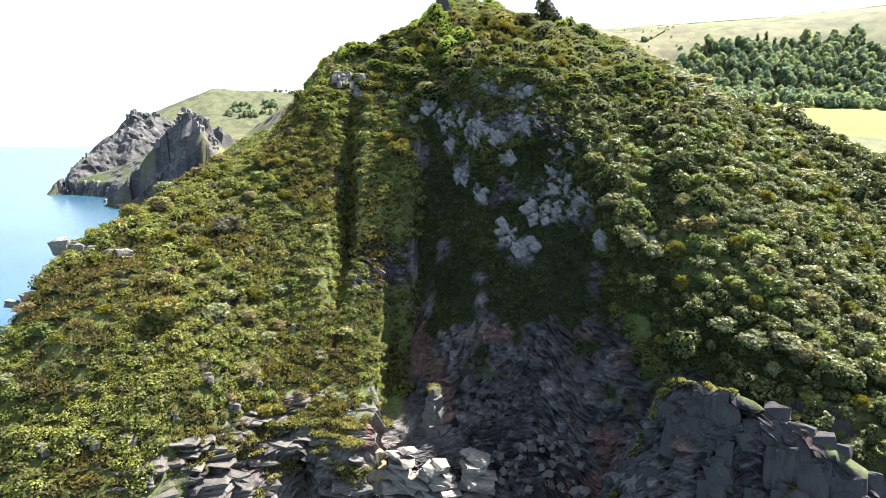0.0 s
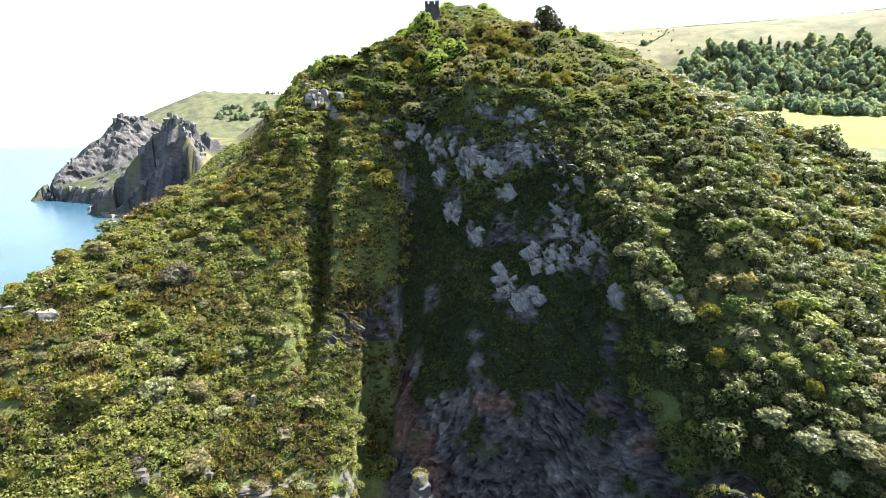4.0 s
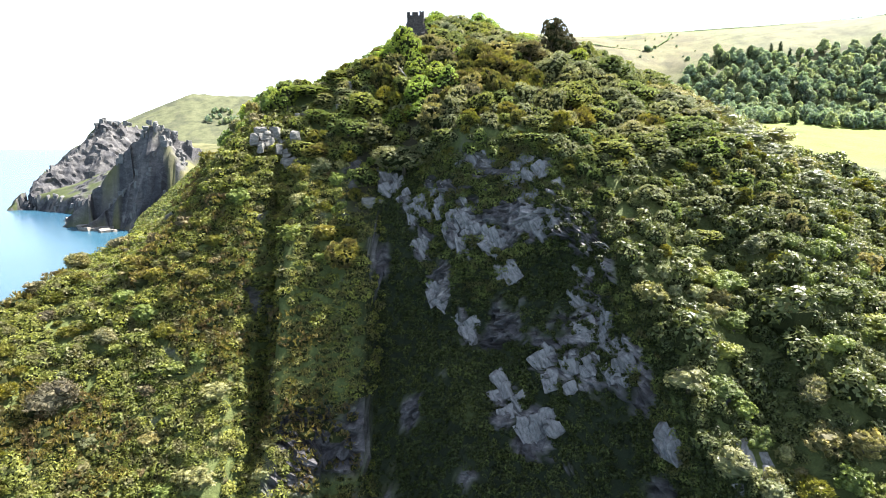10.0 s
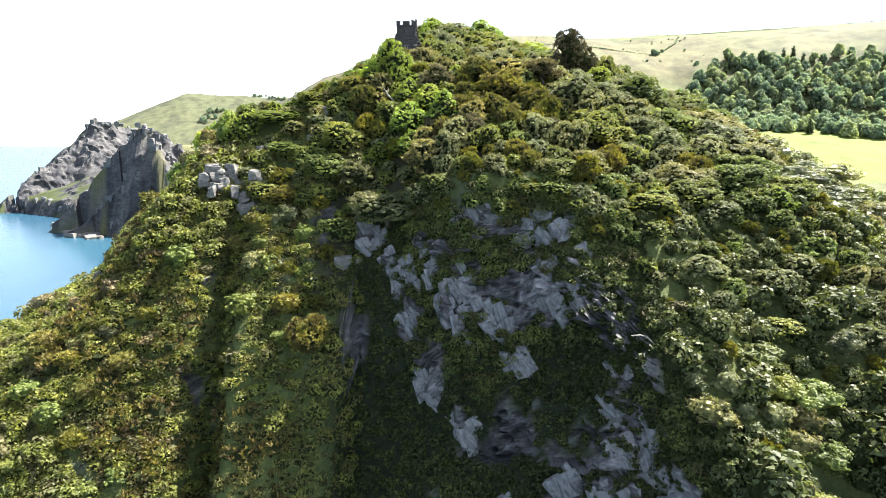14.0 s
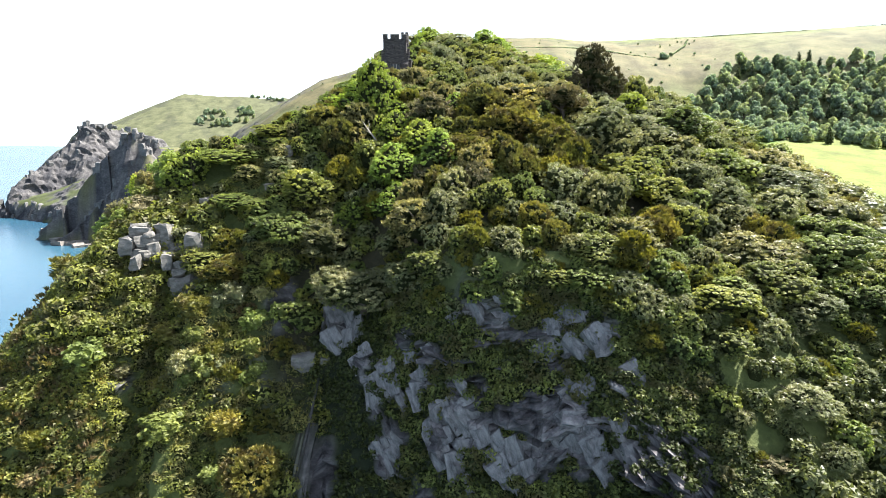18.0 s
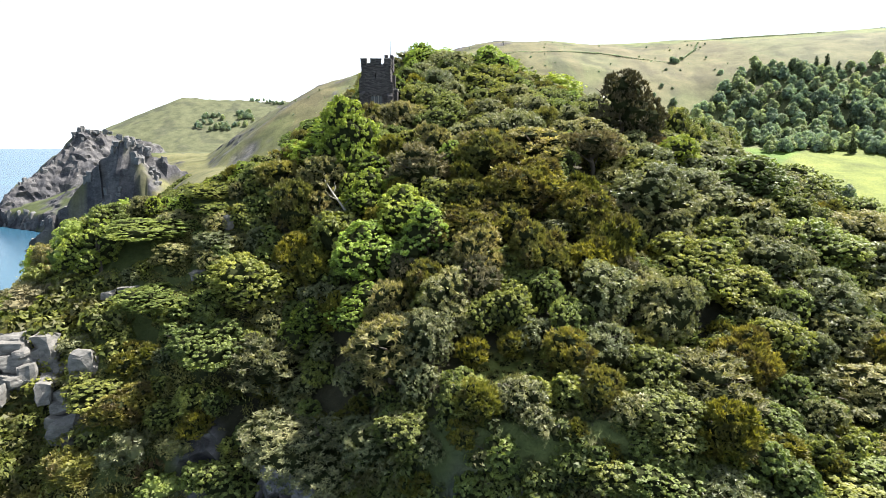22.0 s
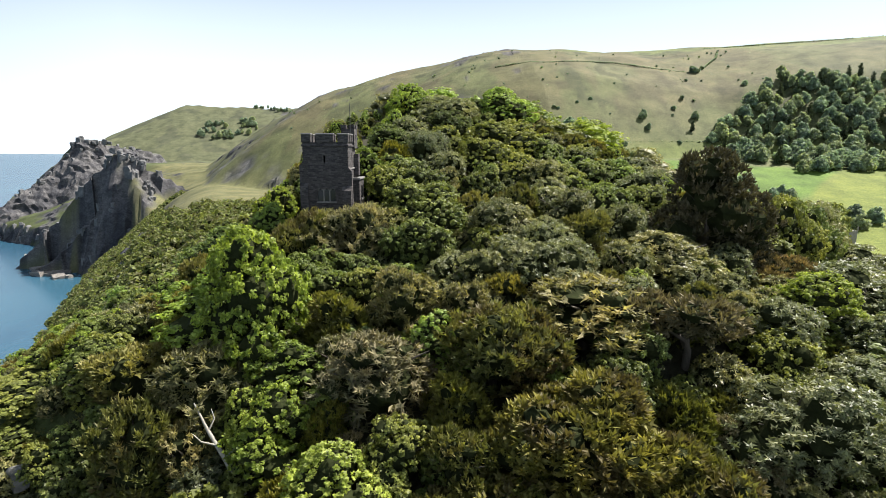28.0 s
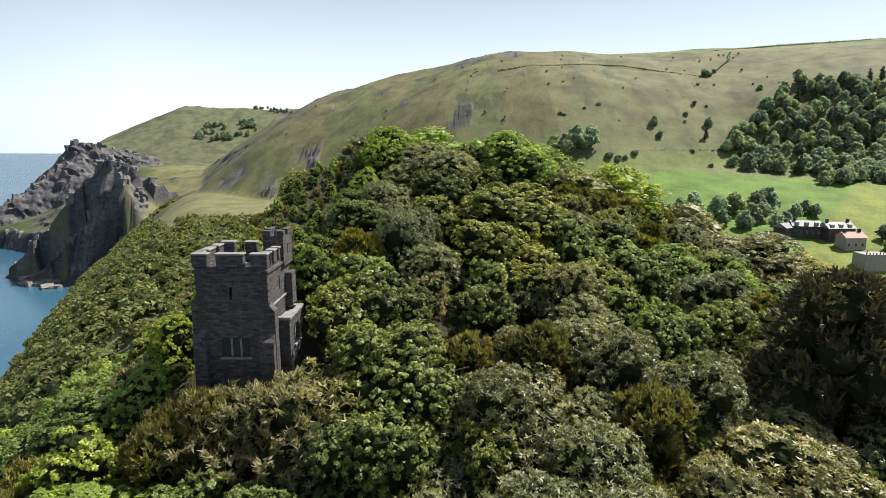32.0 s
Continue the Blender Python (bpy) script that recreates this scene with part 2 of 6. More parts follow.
def growth(x, y):
    """Height of the trees and scrub over the ground."""
    top = smooth(163, 178, y) * smooth(-24, -8, x) * (1 - smooth(275, 320, y)) * (1 - smooth(95, 140, x))
    right = smooth(42, 50, x) * smooth(-16, 0, y - np.interp(x, (44, 52, 58, 66, 85, 110), (122, 107, 99, 89, 75, 64))) * (1 - smooth(180, 210, y)) * (1 - smooth(130, 170, x))
    left = (1 - smooth(-16, -12, x)) * smooth(118, 128, y) * (1 - smooth(250, 300, y)) * smooth(-120, -95, x)
    return np.maximum(np.maximum(4.6 * top, 2.6 * right), 1.1 * left)


def ground(x, y):
    drop = np.clip((y - 208) * 0.30, 0, 16) * smooth(-5, -18, x) * (1 - smooth(290, 340, y))
    return cover(x, y) - growth(x, y) - drop


# ---- materials ----
def material(name):
    m = bpy.data.materials.new(name)
    m.use_nodes = True
    return m, m.node_tree.nodes, m.node_tree.links, m.node_tree.nodes["Principled BSDF"]


def add_noise(n, l, scale, detail=5.0, rough=0.6, coord="Object", stretch=(1, 1, 1)):
    c, mp, t = n.new("ShaderNodeTexCoord"), n.new("ShaderNodeMapping"), n.new("ShaderNodeTexNoise")
    mp.inputs["Scale"].default_value = stretch
    t.inputs["Scale"].default_value, t.inputs["Detail"].default_value, t.inputs["Roughness"].default_value = scale, detail, rough
    l.new(c.outputs[coord], mp.inputs["Vector"])
    l.new(mp.outputs["Vector"], t.inputs["Vector"])
    return t.outputs["Fac"]


def add_ramp(n, l, fac, stops):
    r = n.new("ShaderNodeValToRGB")
    e = r.color_ramp.elements
    while len(e) < len(stops):
        e.new(0.5)
    for el, (p, c) in zip(e, stops):
        el.position, el.color = p, (*c, 1)
    l.new(fac, r.inputs["Fac"])
    return r.outputs["Color"]


def add_mix(n, l, fac, a, b, mode="MIX"):
    m = n.new("ShaderNodeMixRGB")
    m.blend_type = mode
    for slot, v in (("Fac", fac), ("Color1", a), ("Color2", b)):
        if isinstance(v, (int, float)):
            m.inputs[slot].default_value = v
        elif isinstance(v, tuple):
            m.inputs[slot].default_value = (*v, 1)
        else:
            l.new(v, m.inputs[slot])
    return m.outputs["Color"]


def add_bump(n, l, bsdf, height, strength, distance=0.1):
    b = n.new("ShaderNodeBump")
    b.inputs["Strength"].default_value, b.inputs["Distance"].default_value = strength, distance
    l.new(height, b.inputs["Height"])
    l.new(b.outputs["Normal"], bsdf.inputs["Normal"])


def plain(name, dark, light, scale=3.0, rough=0.8, bump=0.3, metal=0.0, distance=0.03, stretch=(1, 1, 1)):
    """A surface of two tones with coarse stains and fine grain."""
    m, n, l, b = material(name)
    coarse = add_noise(n, l, scale, 4, 0.6, stretch=stretch)
    fine = add_noise(n, l, scale * 9, 5, 0.65, stretch=stretch)
    both = add_mix(n, l, 0.4, coarse, fine)
    col = add_ramp(n, l, both, ((0.32, dark), (0.68, light)))
    l.new(col, b.inputs["Base Color"])
    b.inputs["Roughness"].default_value, b.inputs["Metallic"].default_value = rough, metal
    add_bump(n, l, b, both, bump, distance)
    return m


def leaf(name, one, two, three, rough=0.5, through_light=0.25, blotch=None):
    """Foliage: each leaf takes its own tone between one and two, each plant leans towards three."""
    m, n, l, b = material(name)
    one, two, three = ((c[0] * 1.78, c[1] * 1.66, c[2] * 1.9) for c in (one, two, three))
    geo, info = n.new("ShaderNodeNewGeometry"), n.new("ShaderNodeObjectInfo")
    one, two = tuple(v * 0.6 for v in one), tuple(v * 1.38 for v in two)
    col = add_mix(n, l, geo.outputs["Random Per Island"], one, two)
    r = n.new("ShaderNodeMath")
    r.operation = "MULTIPLY"
    r.inputs[1].default_value = 0.65
    l.new(info.outputs["Random"], r.inputs[0])
    col = add_mix(n, l, r.outputs[0], col, three)
    own = add_ramp(n, l, info.outputs["Random"], ((0.0, (0.58, 0.64, 0.66)), (0.3, (1.28, 1.2, 0.9)), (0.6, (0.75, 0.84, 0.85)), (1.0, (1.22, 1.26, 1.15))))
    col = add_mix(n, l, 1.0, col, own, "MULTIPLY")
    patch = add_noise(n, l, 0.45, 3, 0.6, coord="Object")
    tone = add_ramp(n, l, patch, ((0.3, (0.62, 0.66, 0.6)), (0.7, (1.25, 1.2, 1.1))))
    spray = add_ramp(n, l, add_noise(n, l, 1.7, 2, 0.5), ((0.35, (0.72, 0.74, 0.7)), (0.65, (1.25, 1.22, 1.2))))
    tone = add_mix(n, l, 1.0, tone, spray, "MULTIPLY")
    drift = add_ramp(n, l, add_noise(n, l, 0.09, 4, 0.6), ((0.38, (0.7, 0.74, 0.72)), (0.62, (1.2, 1.12, 1.1))))
    tone = add_mix(n, l, 1.0, tone, drift, "MULTIPLY")
    col = add_mix(n, l, 1.0, col, tone, "MULTIPLY")
    if blotch:
        spot = add_noise(n, l, 0.38, 2, 0.5)
        k = add_ramp(n, l, spot, ((0.47, (0, 0, 0)), (0.62, (1, 1, 1))))
        col = add_mix(n, l, k, col, blotch)
    l.new(col, b.inputs["Base Color"])
    b.inputs["Roughness"].default_value = rough
    b.inputs["Specular IOR Level"].default_value = 0.35
    tr, mix = n.new("ShaderNodeBsdfTranslucent"), n.new("ShaderNodeMixShader")
    l.new(add_mix(n, l, 1.0, col, (1.35, 1.38, 0.75), "MULTIPLY"), tr.inputs["Color"])
    mix.inputs["Fac"].default_value = min(through_light * 1.35, 0.5)
    l.new(b.outputs["BSDF"], mix.inputs[1])
    l.new(tr.outputs["BSDF"], mix.inputs[2])
    l.new(mix.outputs["Shader"], n["Material Output"].inputs["Surface"])
    return m


LAUREL = leaf("laurel_leaf", (0.092, 0.118, 0.034), (0.15, 0.18, 0.058), (0.105, 0.14, 0.036), 0.5, 0.28)
SILVER = leaf("rhododendron_leaf", (0.095, 0.11, 0.052), (0.17, 0.182, 0.10), (0.12, 0.132, 0.068), 0.42, 0.24)
BRIGHT = leaf("sycamore_leaf", (0.12, 0.172, 0.028), (0.185, 0.245, 0.05), (0.135, 0.188, 0.038), 0.5, 0.38)
PALE = leaf("ash_leaf", (0.125, 0.175, 0.05), (0.195, 0.255, 0.08), (0.14, 0.20, 0.045), 0.5, 0.38)
YEW = leaf("yew_frond", (0.10, 0.105, 0.025), (0.15, 0.155, 0.04), (0.14, 0.125, 0.04), 0.6, 0.22, (0.105, 0.085, 0.032))
YEW_GOLD = leaf("golden_cypress_frond", (0.08, 0.09, 0.016), (0.135, 0.14, 0.026), (0.10, 0.098, 0.022), 0.6, 0.25, (0.09, 0.082, 0.028))
GREY = leaf("sallow_leaf", (0.11, 0.12, 0.06), (0.19, 0.19, 0.10), (0.14, 0.12, 0.07), 0.6, 0.3)
BROWN = leaf("brown_twig_leaf", (0.085, 0.07, 0.04), (0.14, 0.12, 0.07), (0.10, 0.095, 0.05), 0.7, 0.15)
CONIFER = leaf("dark_conifer_needle", (0.034, 0.037, 0.02), (0.06, 0.059, 0.034), (0.062, 0.053, 0.034), 0.65, 0.1)
SCRUB = leaf("scrub_leaf", (0.07, 0.096, 0.026), (0.13, 0.158, 0.045), (0.10, 0.115, 0.036), 0.55, 0.32, (0.11, 0.105, 0.042))
HEATH = leaf("gorse_and_heather_leaf", (0.085, 0.08, 0.026), (0.15, 0.138, 0.045), (0.11, 0.09, 0.034), 0.65, 0.28, (0.12, 0.085, 0.042))
# laurel green turned down; the slope's shade is painted into these leaves
SHADED_SLOPE = leaf("shaded_slope_leaf", (0.05, 0.06, 0.022), (0.09, 0.105, 0.04), (0.062, 0.074, 0.026), 0.5, 0.24)
# ivy green taken close to black, so the cliff's shade is in its colour
SHADED_IVY = leaf("shaded_ivy_leaf", (0.012, 0.018, 0.007), (0.026, 0.04, 0.011), (0.014, 0.022, 0.007), 0.6, 0.15)
GRASS = leaf("rank_grass_blade", (0.10, 0.12, 0.03), (0.19, 0.195, 0.065), (0.16, 0.13, 0.05), 0.6, 0.25)
# leaf colour paled and blued to carry the haze of distance
HAZED_WOODS = leaf("hazed_wood_leaf", (0.15, 0.20, 0.155), (0.19, 0.25, 0.19), (0.15, 0.205, 0.17), 0.6, 0.35)
SPRUCE = leaf("far_spruce_needle", (0.03, 0.05, 0.03), (0.05, 0.07, 0.04), (0.035, 0.055, 0.035), 0.65, 0.1)
BARK = plain("bark", (0.05, 0.04, 0.03), (0.13, 0.11, 0.085), 2.0, 0.9, 0.5, stretch=(1, 1, 0.25))
DEADWOOD = plain("bleached_wood", (0.22, 0.20, 0.16), (0.45, 0.42, 0.36), 2.0, 0.85, 0.5, stretch=(1, 1, 0.2))
# dark shell inside each crown; its colour stands for shade between the leaves
CORE_SHADE = plain("crown_core_shade", (0.015, 0.018, 0.008), (0.035, 0.042, 0.016), 3.0, 1.0, 0.4)
CORE_SHADE.node_tree.nodes["Principled BSDF"].inputs["Specular IOR Level"].default_value = 0.05
PALE_ROCK = plain("lichened_pale_rock", (0.05, 0.048, 0.045), (0.25, 0.24, 0.22), 0.9, 0.85, 0.9, distance=0.15, stretch=(1, 1, 2.5))
# darker copy of the cliff rock, with the bluff's shade put into the colour
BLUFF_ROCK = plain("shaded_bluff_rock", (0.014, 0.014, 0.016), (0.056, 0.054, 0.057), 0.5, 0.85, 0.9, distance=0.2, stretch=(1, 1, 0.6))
DARK_ROCK = plain("wet_dark_rock", (0.035, 0.033, 0.034), (0.13, 0.125, 0.12), 0.8, 0.75, 0.9, distance=0.15, stretch=(1, 1, 2.5))
CLIFF_ROCK = plain("cliff_slab_rock", (0.035, 0.035, 0.039), (0.29, 0.288, 0.295), 1.0, 0.85, 1.0, distance=0.25, stretch=(1.7, 1.7, 0.6))
FAR_ROCK = plain("headland_rock", (0.06, 0.063, 0.07), (0.19, 0.187, 0.18), 0.12, 0.85, 0.9, distance=0.8)
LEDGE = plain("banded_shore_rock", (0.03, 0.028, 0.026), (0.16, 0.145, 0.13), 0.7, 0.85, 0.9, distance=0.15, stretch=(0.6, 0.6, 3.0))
# paler copy of the banded shore rock, sunlight included in its colour
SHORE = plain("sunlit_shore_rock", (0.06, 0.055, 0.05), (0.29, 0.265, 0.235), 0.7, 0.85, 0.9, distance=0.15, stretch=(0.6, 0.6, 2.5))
LICHEN = plain("yellow_lichen_rock", (0.10, 0.09, 0.07), (0.27, 0.22, 0.13), 0.7, 0.9, 0.6, distance=0.1)
SLATE = plain("slate_roof", (0.10, 0.10, 0.11), (0.2, 0.2, 0.21), 2.0, 0.6, 0.3)
RENDER_WHITE = plain("cream_render", (0.2, 0.185, 0.165), (0.34, 0.315, 0.28), 1.0, 0.85, 0.2)
PINK_TILE = plain("pinkish_tile", (0.32, 0.2, 0.17), (0.46, 0.31, 0.27), 2.0, 0.8, 0.3)
COPING = plain("weathered_coping_stone", (0.11, 0.106, 0.102), (0.26, 0.248, 0.235), 2.2, 0.85, 0.4)
PLANK = plain("weathered_bench_plank", (0.16, 0.12, 0.085), (0.32, 0.26, 0.2), 4.0, 0.75, 0.3, stretch=(0.2, 1, 1))
IRON = plain("dull_iron", (0.05, 0.05, 0.05), (0.12, 0.12, 0.12), 6.0, 0.5, 0.1, metal=0.8)
GLASS, gn, gl, gb = material("old_glass")
gb.inputs["Base Color"].default_value = (0.03, 0.035, 0.04, 1)
gb.inputs["Roughness"].default_value = 0.08

# rubble stone of the tower: courses of uneven blocks with recessed joints
STONE, n, l, b = material("rubble_stone")
tc = n.new("ShaderNodeTexCoord")
sep, comb, add = n.new("ShaderNodeSeparateXYZ"), n.new("ShaderNodeCombineXYZ"), n.new("ShaderNodeMath")
l.new(tc.outputs["Object"], sep.inputs[0])
l.new(sep.outputs["X"], add.inputs[0])
l.new(sep.outputs["Y"], add.inputs[1])
l.new(add.outputs[0], comb.inputs["X"])
l.new(sep.outputs["Z"], comb.inputs["Y"])
warp = n.new("ShaderNodeMixRGB")
warp.blend_type, warp.inputs["Fac"].default_value = "ADD", 0.12
wob = n.new("ShaderNodeTexNoise")
wob.inputs["Scale"].default_value = 1.6
l.new(tc.outputs["Object"], wob.inputs["Vector"])
l.new(comb.outputs[0], warp.inputs["Color1"])
l.new(wob.outputs["Color"], warp.inputs["Color2"])
bt = n.new("ShaderNodeTexBrick")
bt.inputs["Scale"].default_value = 1.0
bt.inputs["Brick Width"].default_value, bt.inputs["Row Height"].default_value = 0.42, 0.15
bt.inputs["Mortar Size"].default_value, bt.inputs["Mortar Smooth"].default_value = 0.014, 0.3
bt.inputs["Color1"].default_value, bt.inputs["Color2"].default_value = (0.028, 0.026, 0.028, 1), (0.088, 0.08, 0.08, 1)
bt.inputs["Mortar"].default_value = (0.06, 0.055, 0.052, 1)
l.new(warp.outputs["Color"], bt.inputs["Vector"])
grain = add_noise(n, l, 5.0, 6, 0.7)
spots = add_noise(n, l, 1.3, 3, 0.6)
tone = add_ramp(n, l, grain, ((0.3, (0.6, 0.6, 0.6)), (0.72, (1.35, 1.3, 1.25))))
col = add_mix(n, l, 1.0, bt.outputs["Color"], tone, "MULTIPLY")
lich = add_ramp(n, l, spots, ((0.6, (0, 0, 0)), (0.75, (0.16, 0.16, 0.16))))
col = add_mix(n, l, lich, col, (0.34, 0.33, 0.29))
l.new(col, b.inputs["Base Color"])
b.inputs["Roughness"].default_value = 0.9
hgt = n.new("ShaderNodeMath")
hgt.operation = "SUBTRACT"
l.new(grain, hgt.inputs[0])
l.new(bt.outputs["Fac"], hgt.inputs[1])
add_bump(n, l, b, hgt.outputs[0], 0.8, 0.05)

# open ground: zone colours from the plan, broken up by turf, stones and veins
LAND, n, l, b = material("open_ground")
zone, rk = n.new("ShaderNodeVertexColor"), n.new("ShaderNodeAttribute")
zone.layer_name, rk.attribute_name = "zone", "rock"
turf1 = add_noise(n, l, 0.05, 6, 0.65)
turf2 = add_noise(n, l, 0.9, 6, 0.7)
t1 = add_ramp(n, l, turf1, ((0.32, (0.6, 0.62, 0.58)), (0.5, (0.95, 0.97, 0.95)), (0.68, (1.3, 1.24, 1.25))))
t2 = add_ramp(n, l, turf2, ((0.28, (0.55, 0.6, 0.5)), (0.72, (1.38, 1.32, 1.3))))
vein = add_noise(n, l, 0.55, 9, 0.72, stretch=(1, 1, 2.2))
crack = n.new("ShaderNodeTexVoronoi")
crack.feature = "DISTANCE_TO_EDGE"
crack.inputs["Scale"].default_value = 0.3
ctex, cmap2 = n.new("ShaderNodeTexCoord"), n.new("ShaderNodeMapping")
cmap2.inputs["Scale"].default_value, cmap2.inputs["Rotation"].default_value = (1, 1, 0.55), (0.3, 0.5, 0.2)
l.new(ctex.outputs["Object"], cmap2.inputs["Vector"])
cw = add_mix(n, l, 0.9, cmap2.outputs["Vector"], add_noise(n, l, 0.8, 3, 0.6), "ADD")
l.new(cw, crack.inputs["Vector"])
cr = add_ramp(n, l, crack.outputs["Distance"], ((0.0, (0.6, 0.6, 0.6)), (0.02, (1, 1, 1))))
# stone veins, their contrast raised to paint in shadow between the slabs
r1 = add_ramp(n, l, vein, ((0.3, (0.3, 0.3, 0.31)), (0.5, (0.9, 0.88, 0.9)), (0.68, (1.75, 1.7, 1.68))))
big = add_ramp(n, l, add_noise(n, l, 0.09, 8, 0.75, stretch=(1, 1, 1.6)), ((0.36, (0.45, 0.45, 0.47)), (0.64, (1.1, 1.08, 1.05))))
r1 = add_mix(n, l, 1.0, r1, big, "MULTIPLY")
rcol = add_mix(n, l, 1.0, add_mix(n, l, 1.0, zone.outputs["Color"], r1, "MULTIPLY"), cr, "MULTIPLY")
gcol = add_mix(n, l, 1.0, add_mix(n, l, 1.0, zone.outputs["Color"], t1, "MULTIPLY"), t2, "MULTIPLY")
l.new(add_mix(n, l, rk.outputs["Fac"], gcol, rcol), b.inputs["Base Color"])
b.inputs["Roughness"].default_value = 0.85
b.inputs["Specular IOR Level"].default_value = 0.25
bh = add_mix(n, l, rk.outputs["Fac"], turf2, add_mix(n, l, 0.5, vein, cr))
add_bump(n, l, b, bh, 0.8, 0.5)

SEA, n, l, b = material("sea_water")
sw1 = add_noise(n, l, 0.12, 5, 0.6, stretch=(1, 0.5, 1))
sw2 = add_noise(n, l, 0.006, 4, 0.6, stretch=(1, 0.4, 1))
l.new(add_ramp(n, l, sw2, ((0.35, (0.018, 0.06, 0.105)), (0.65, (0.03, 0.09, 0.135)))), b.inputs["Base Color"])
b.inputs["Roughness"].default_value = 0.25
b.inputs["Specular IOR Level"].default_value = 0.3
add_bump(n, l, b, sw1, 0.35, 0.6)


# ---- mesh helpers ----
def mesh_from(name, verts, faces, mat, smooth_shade=False):
    """A mesh from arrays; all faces have as many corners as faces has columns."""
    verts, faces = np.asarray(verts, np.float32), np.asarray(faces, np.int32)
    me = bpy.data.meshes.new(name)
    k = faces.shape[1]
    me.vertices.add(len(verts))
    me.vertices.foreach_set("co", verts.ravel())
    me.loops.add(faces.size)
    me.loops.foreach_set("vertex_index", faces.ravel())
    me.polygons.add(len(faces))
    me.polygons.foreach_set("loop_start", np.arange(0, faces.size, k, dtype=np.int32))
    me.polygons.foreach_set("use_smooth", np.full(len(faces), smooth_shade, bool))
    me.update(calc_edges=True)
    for m in (mat if isinstance(mat, (list, tuple)) else [mat]):
        me.materials.append(m)
    return me


def thing(name, at, label, category, group="", kind="", turn=0.0, size=1.0):
    e = new(name)
    e.matrix_world = Matrix.LocRotScale(at, Euler((0, 0, turn)), (size, size, size))
    return tagged(e, label, category, group, kind)


def part_of(name, mesh, parent, label="", m=None):
    ob = new(name, mesh)
    ob.parent = parent
    if m is not None:
        ob.matrix_basis = m
    if label:
        ob["label"] = label
    return ob


def part(name, bm, mat, parent, label=""):
    me = bpy.data.meshes.new(name)
    bm.to_mesh(me)
    bm.free()
    me.materials.append(mat)
    return part_of(name, me, parent, label)


def box(bm, lo, hi, bevel=0.0):
    """Adds a block from corner lo to corner hi."""
    lo, hi = Vector(lo), Vector(hi)
    r = bmesh.ops.create_cube(bm, size=1.0, matrix=Matrix.Translation((lo + hi) / 2) @ Matrix.Diagonal((*(hi - lo), 1)))
    if bevel:
        es = {e for v in r["verts"] for e in v.link_edges}
        bmesh.ops.bevel(bm, geom=list(es), offset=bevel, segments=1, affect="EDGES")
    return bm


def block(lo, hi, bevel=0.02):
    return box(bmesh.new(), lo, hi, bevel)


# ---- the ground: one sheet from the near shore to the far hills ----
def steps(a, b, first, last):
    out, v, s = [], a, first
    sign = 1 if b > a else -1
    while (b - v) * sign > 0:
        out.append(v)
        s = min(s * 1.035, last)
        v += sign * s
    return out


gx = np.array(sorted(set(steps(-106, -360, 0.7, 6) + list(np.arange(-760, -362, 3.6)) + steps(-764, -900, 4, 12) + list(np.arange(-105.2, 106, 0.8)) + steps(106.4, 1500, 0.7, 22))))
far_y = steps(306, 830, 1.2, 6) + list(np.arange(832, 1200, 3.6)) + steps(1204, 1760, 4, 9) + steps(1770, 3000, 10, 40)
# rows follow the breaks of slope on the near hill, so that steep faces get as many as gentle ones
marks = [np.full(gx.shape, 10.0)] + [np.interp(gx, SX, SY[:, k]) for k in range(9)] + [np.full(gx.shape, 304.0)]
levels = [np.interp(gx, SX, SZ[:, k]) for k in range(9)]
rows_y = []
mid = np.abs(gx) < 70
for k in range(10):
    if k == 0:
        m = 14
    elif k == 9:
        m = 44
    else:
        m = int(np.hypot(marks[k + 1] - marks[k], levels[k] - levels[k - 1])[mid].max() / 0.8) + 1
    for t in np.arange(m) / m:
        rows_y.append(marks[k] + t * (marks[k + 1] - marks[k]))
rows_y += [np.full(gx.shape, v) for v in [304.0] + far_y]
Y = np.array(rows_y)
X = np.broadcast_to(gx, Y.shape).copy()
Z = ground(X, Y)
lx, ly = np.arange(-160.0, 190.0, 0.6), np.arange(40.0, 330.0, 0.6)
LZ = ground(*np.meshgrid(lx, ly))


def ground_at(x, y):
    """Height of the ground at one place."""
    i, j = int((x + 160.0) / 0.6), int((y - 40.0) / 0.6)
    if not (0 <= i < len(lx) - 1 and 0 <= j < len(ly) - 1):
        return float(ground(np.array([float(x)]), np.array([float(y)]))[0])
    u, w = (x + 160.0) / 0.6 - i, (y - 40.0) / 0.6 - j
    return float((LZ[j, i] * (1 - u) + LZ[j, i + 1] * u) * (1 - w) + (LZ[j + 1, i] * (1 - u) + LZ[j + 1, i + 1] * u) * w)


dzx = (ground(X + 0.5, Y) - ground(X - 0.5, Y))
dzy = (ground(X, Y + 0.5) - ground(X, Y - 0.5))
steep = np.hypot(dzx, dzy)
nl = np.sqrt(1 + dzx ** 2 + dzy ** 2)
NX, NY, NZ = -dzx / nl, -dzy / nl, 1 / nl
near = (1 - smooth(270, 330, Y)) * smooth(-150, -118, X) * (1 - smooth(125, 170, X))

# where bare rock shows on the near hill
fine = fbm(X / 6.5, Y / 6.5, Z / 9.0, 4, 11)
broad = fbm(X / 17, Y / 17, Z / 22, 3, 21)
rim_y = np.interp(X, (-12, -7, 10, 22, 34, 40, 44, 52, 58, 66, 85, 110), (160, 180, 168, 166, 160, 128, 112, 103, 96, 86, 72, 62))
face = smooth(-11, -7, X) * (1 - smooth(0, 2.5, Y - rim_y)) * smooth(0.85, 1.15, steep)
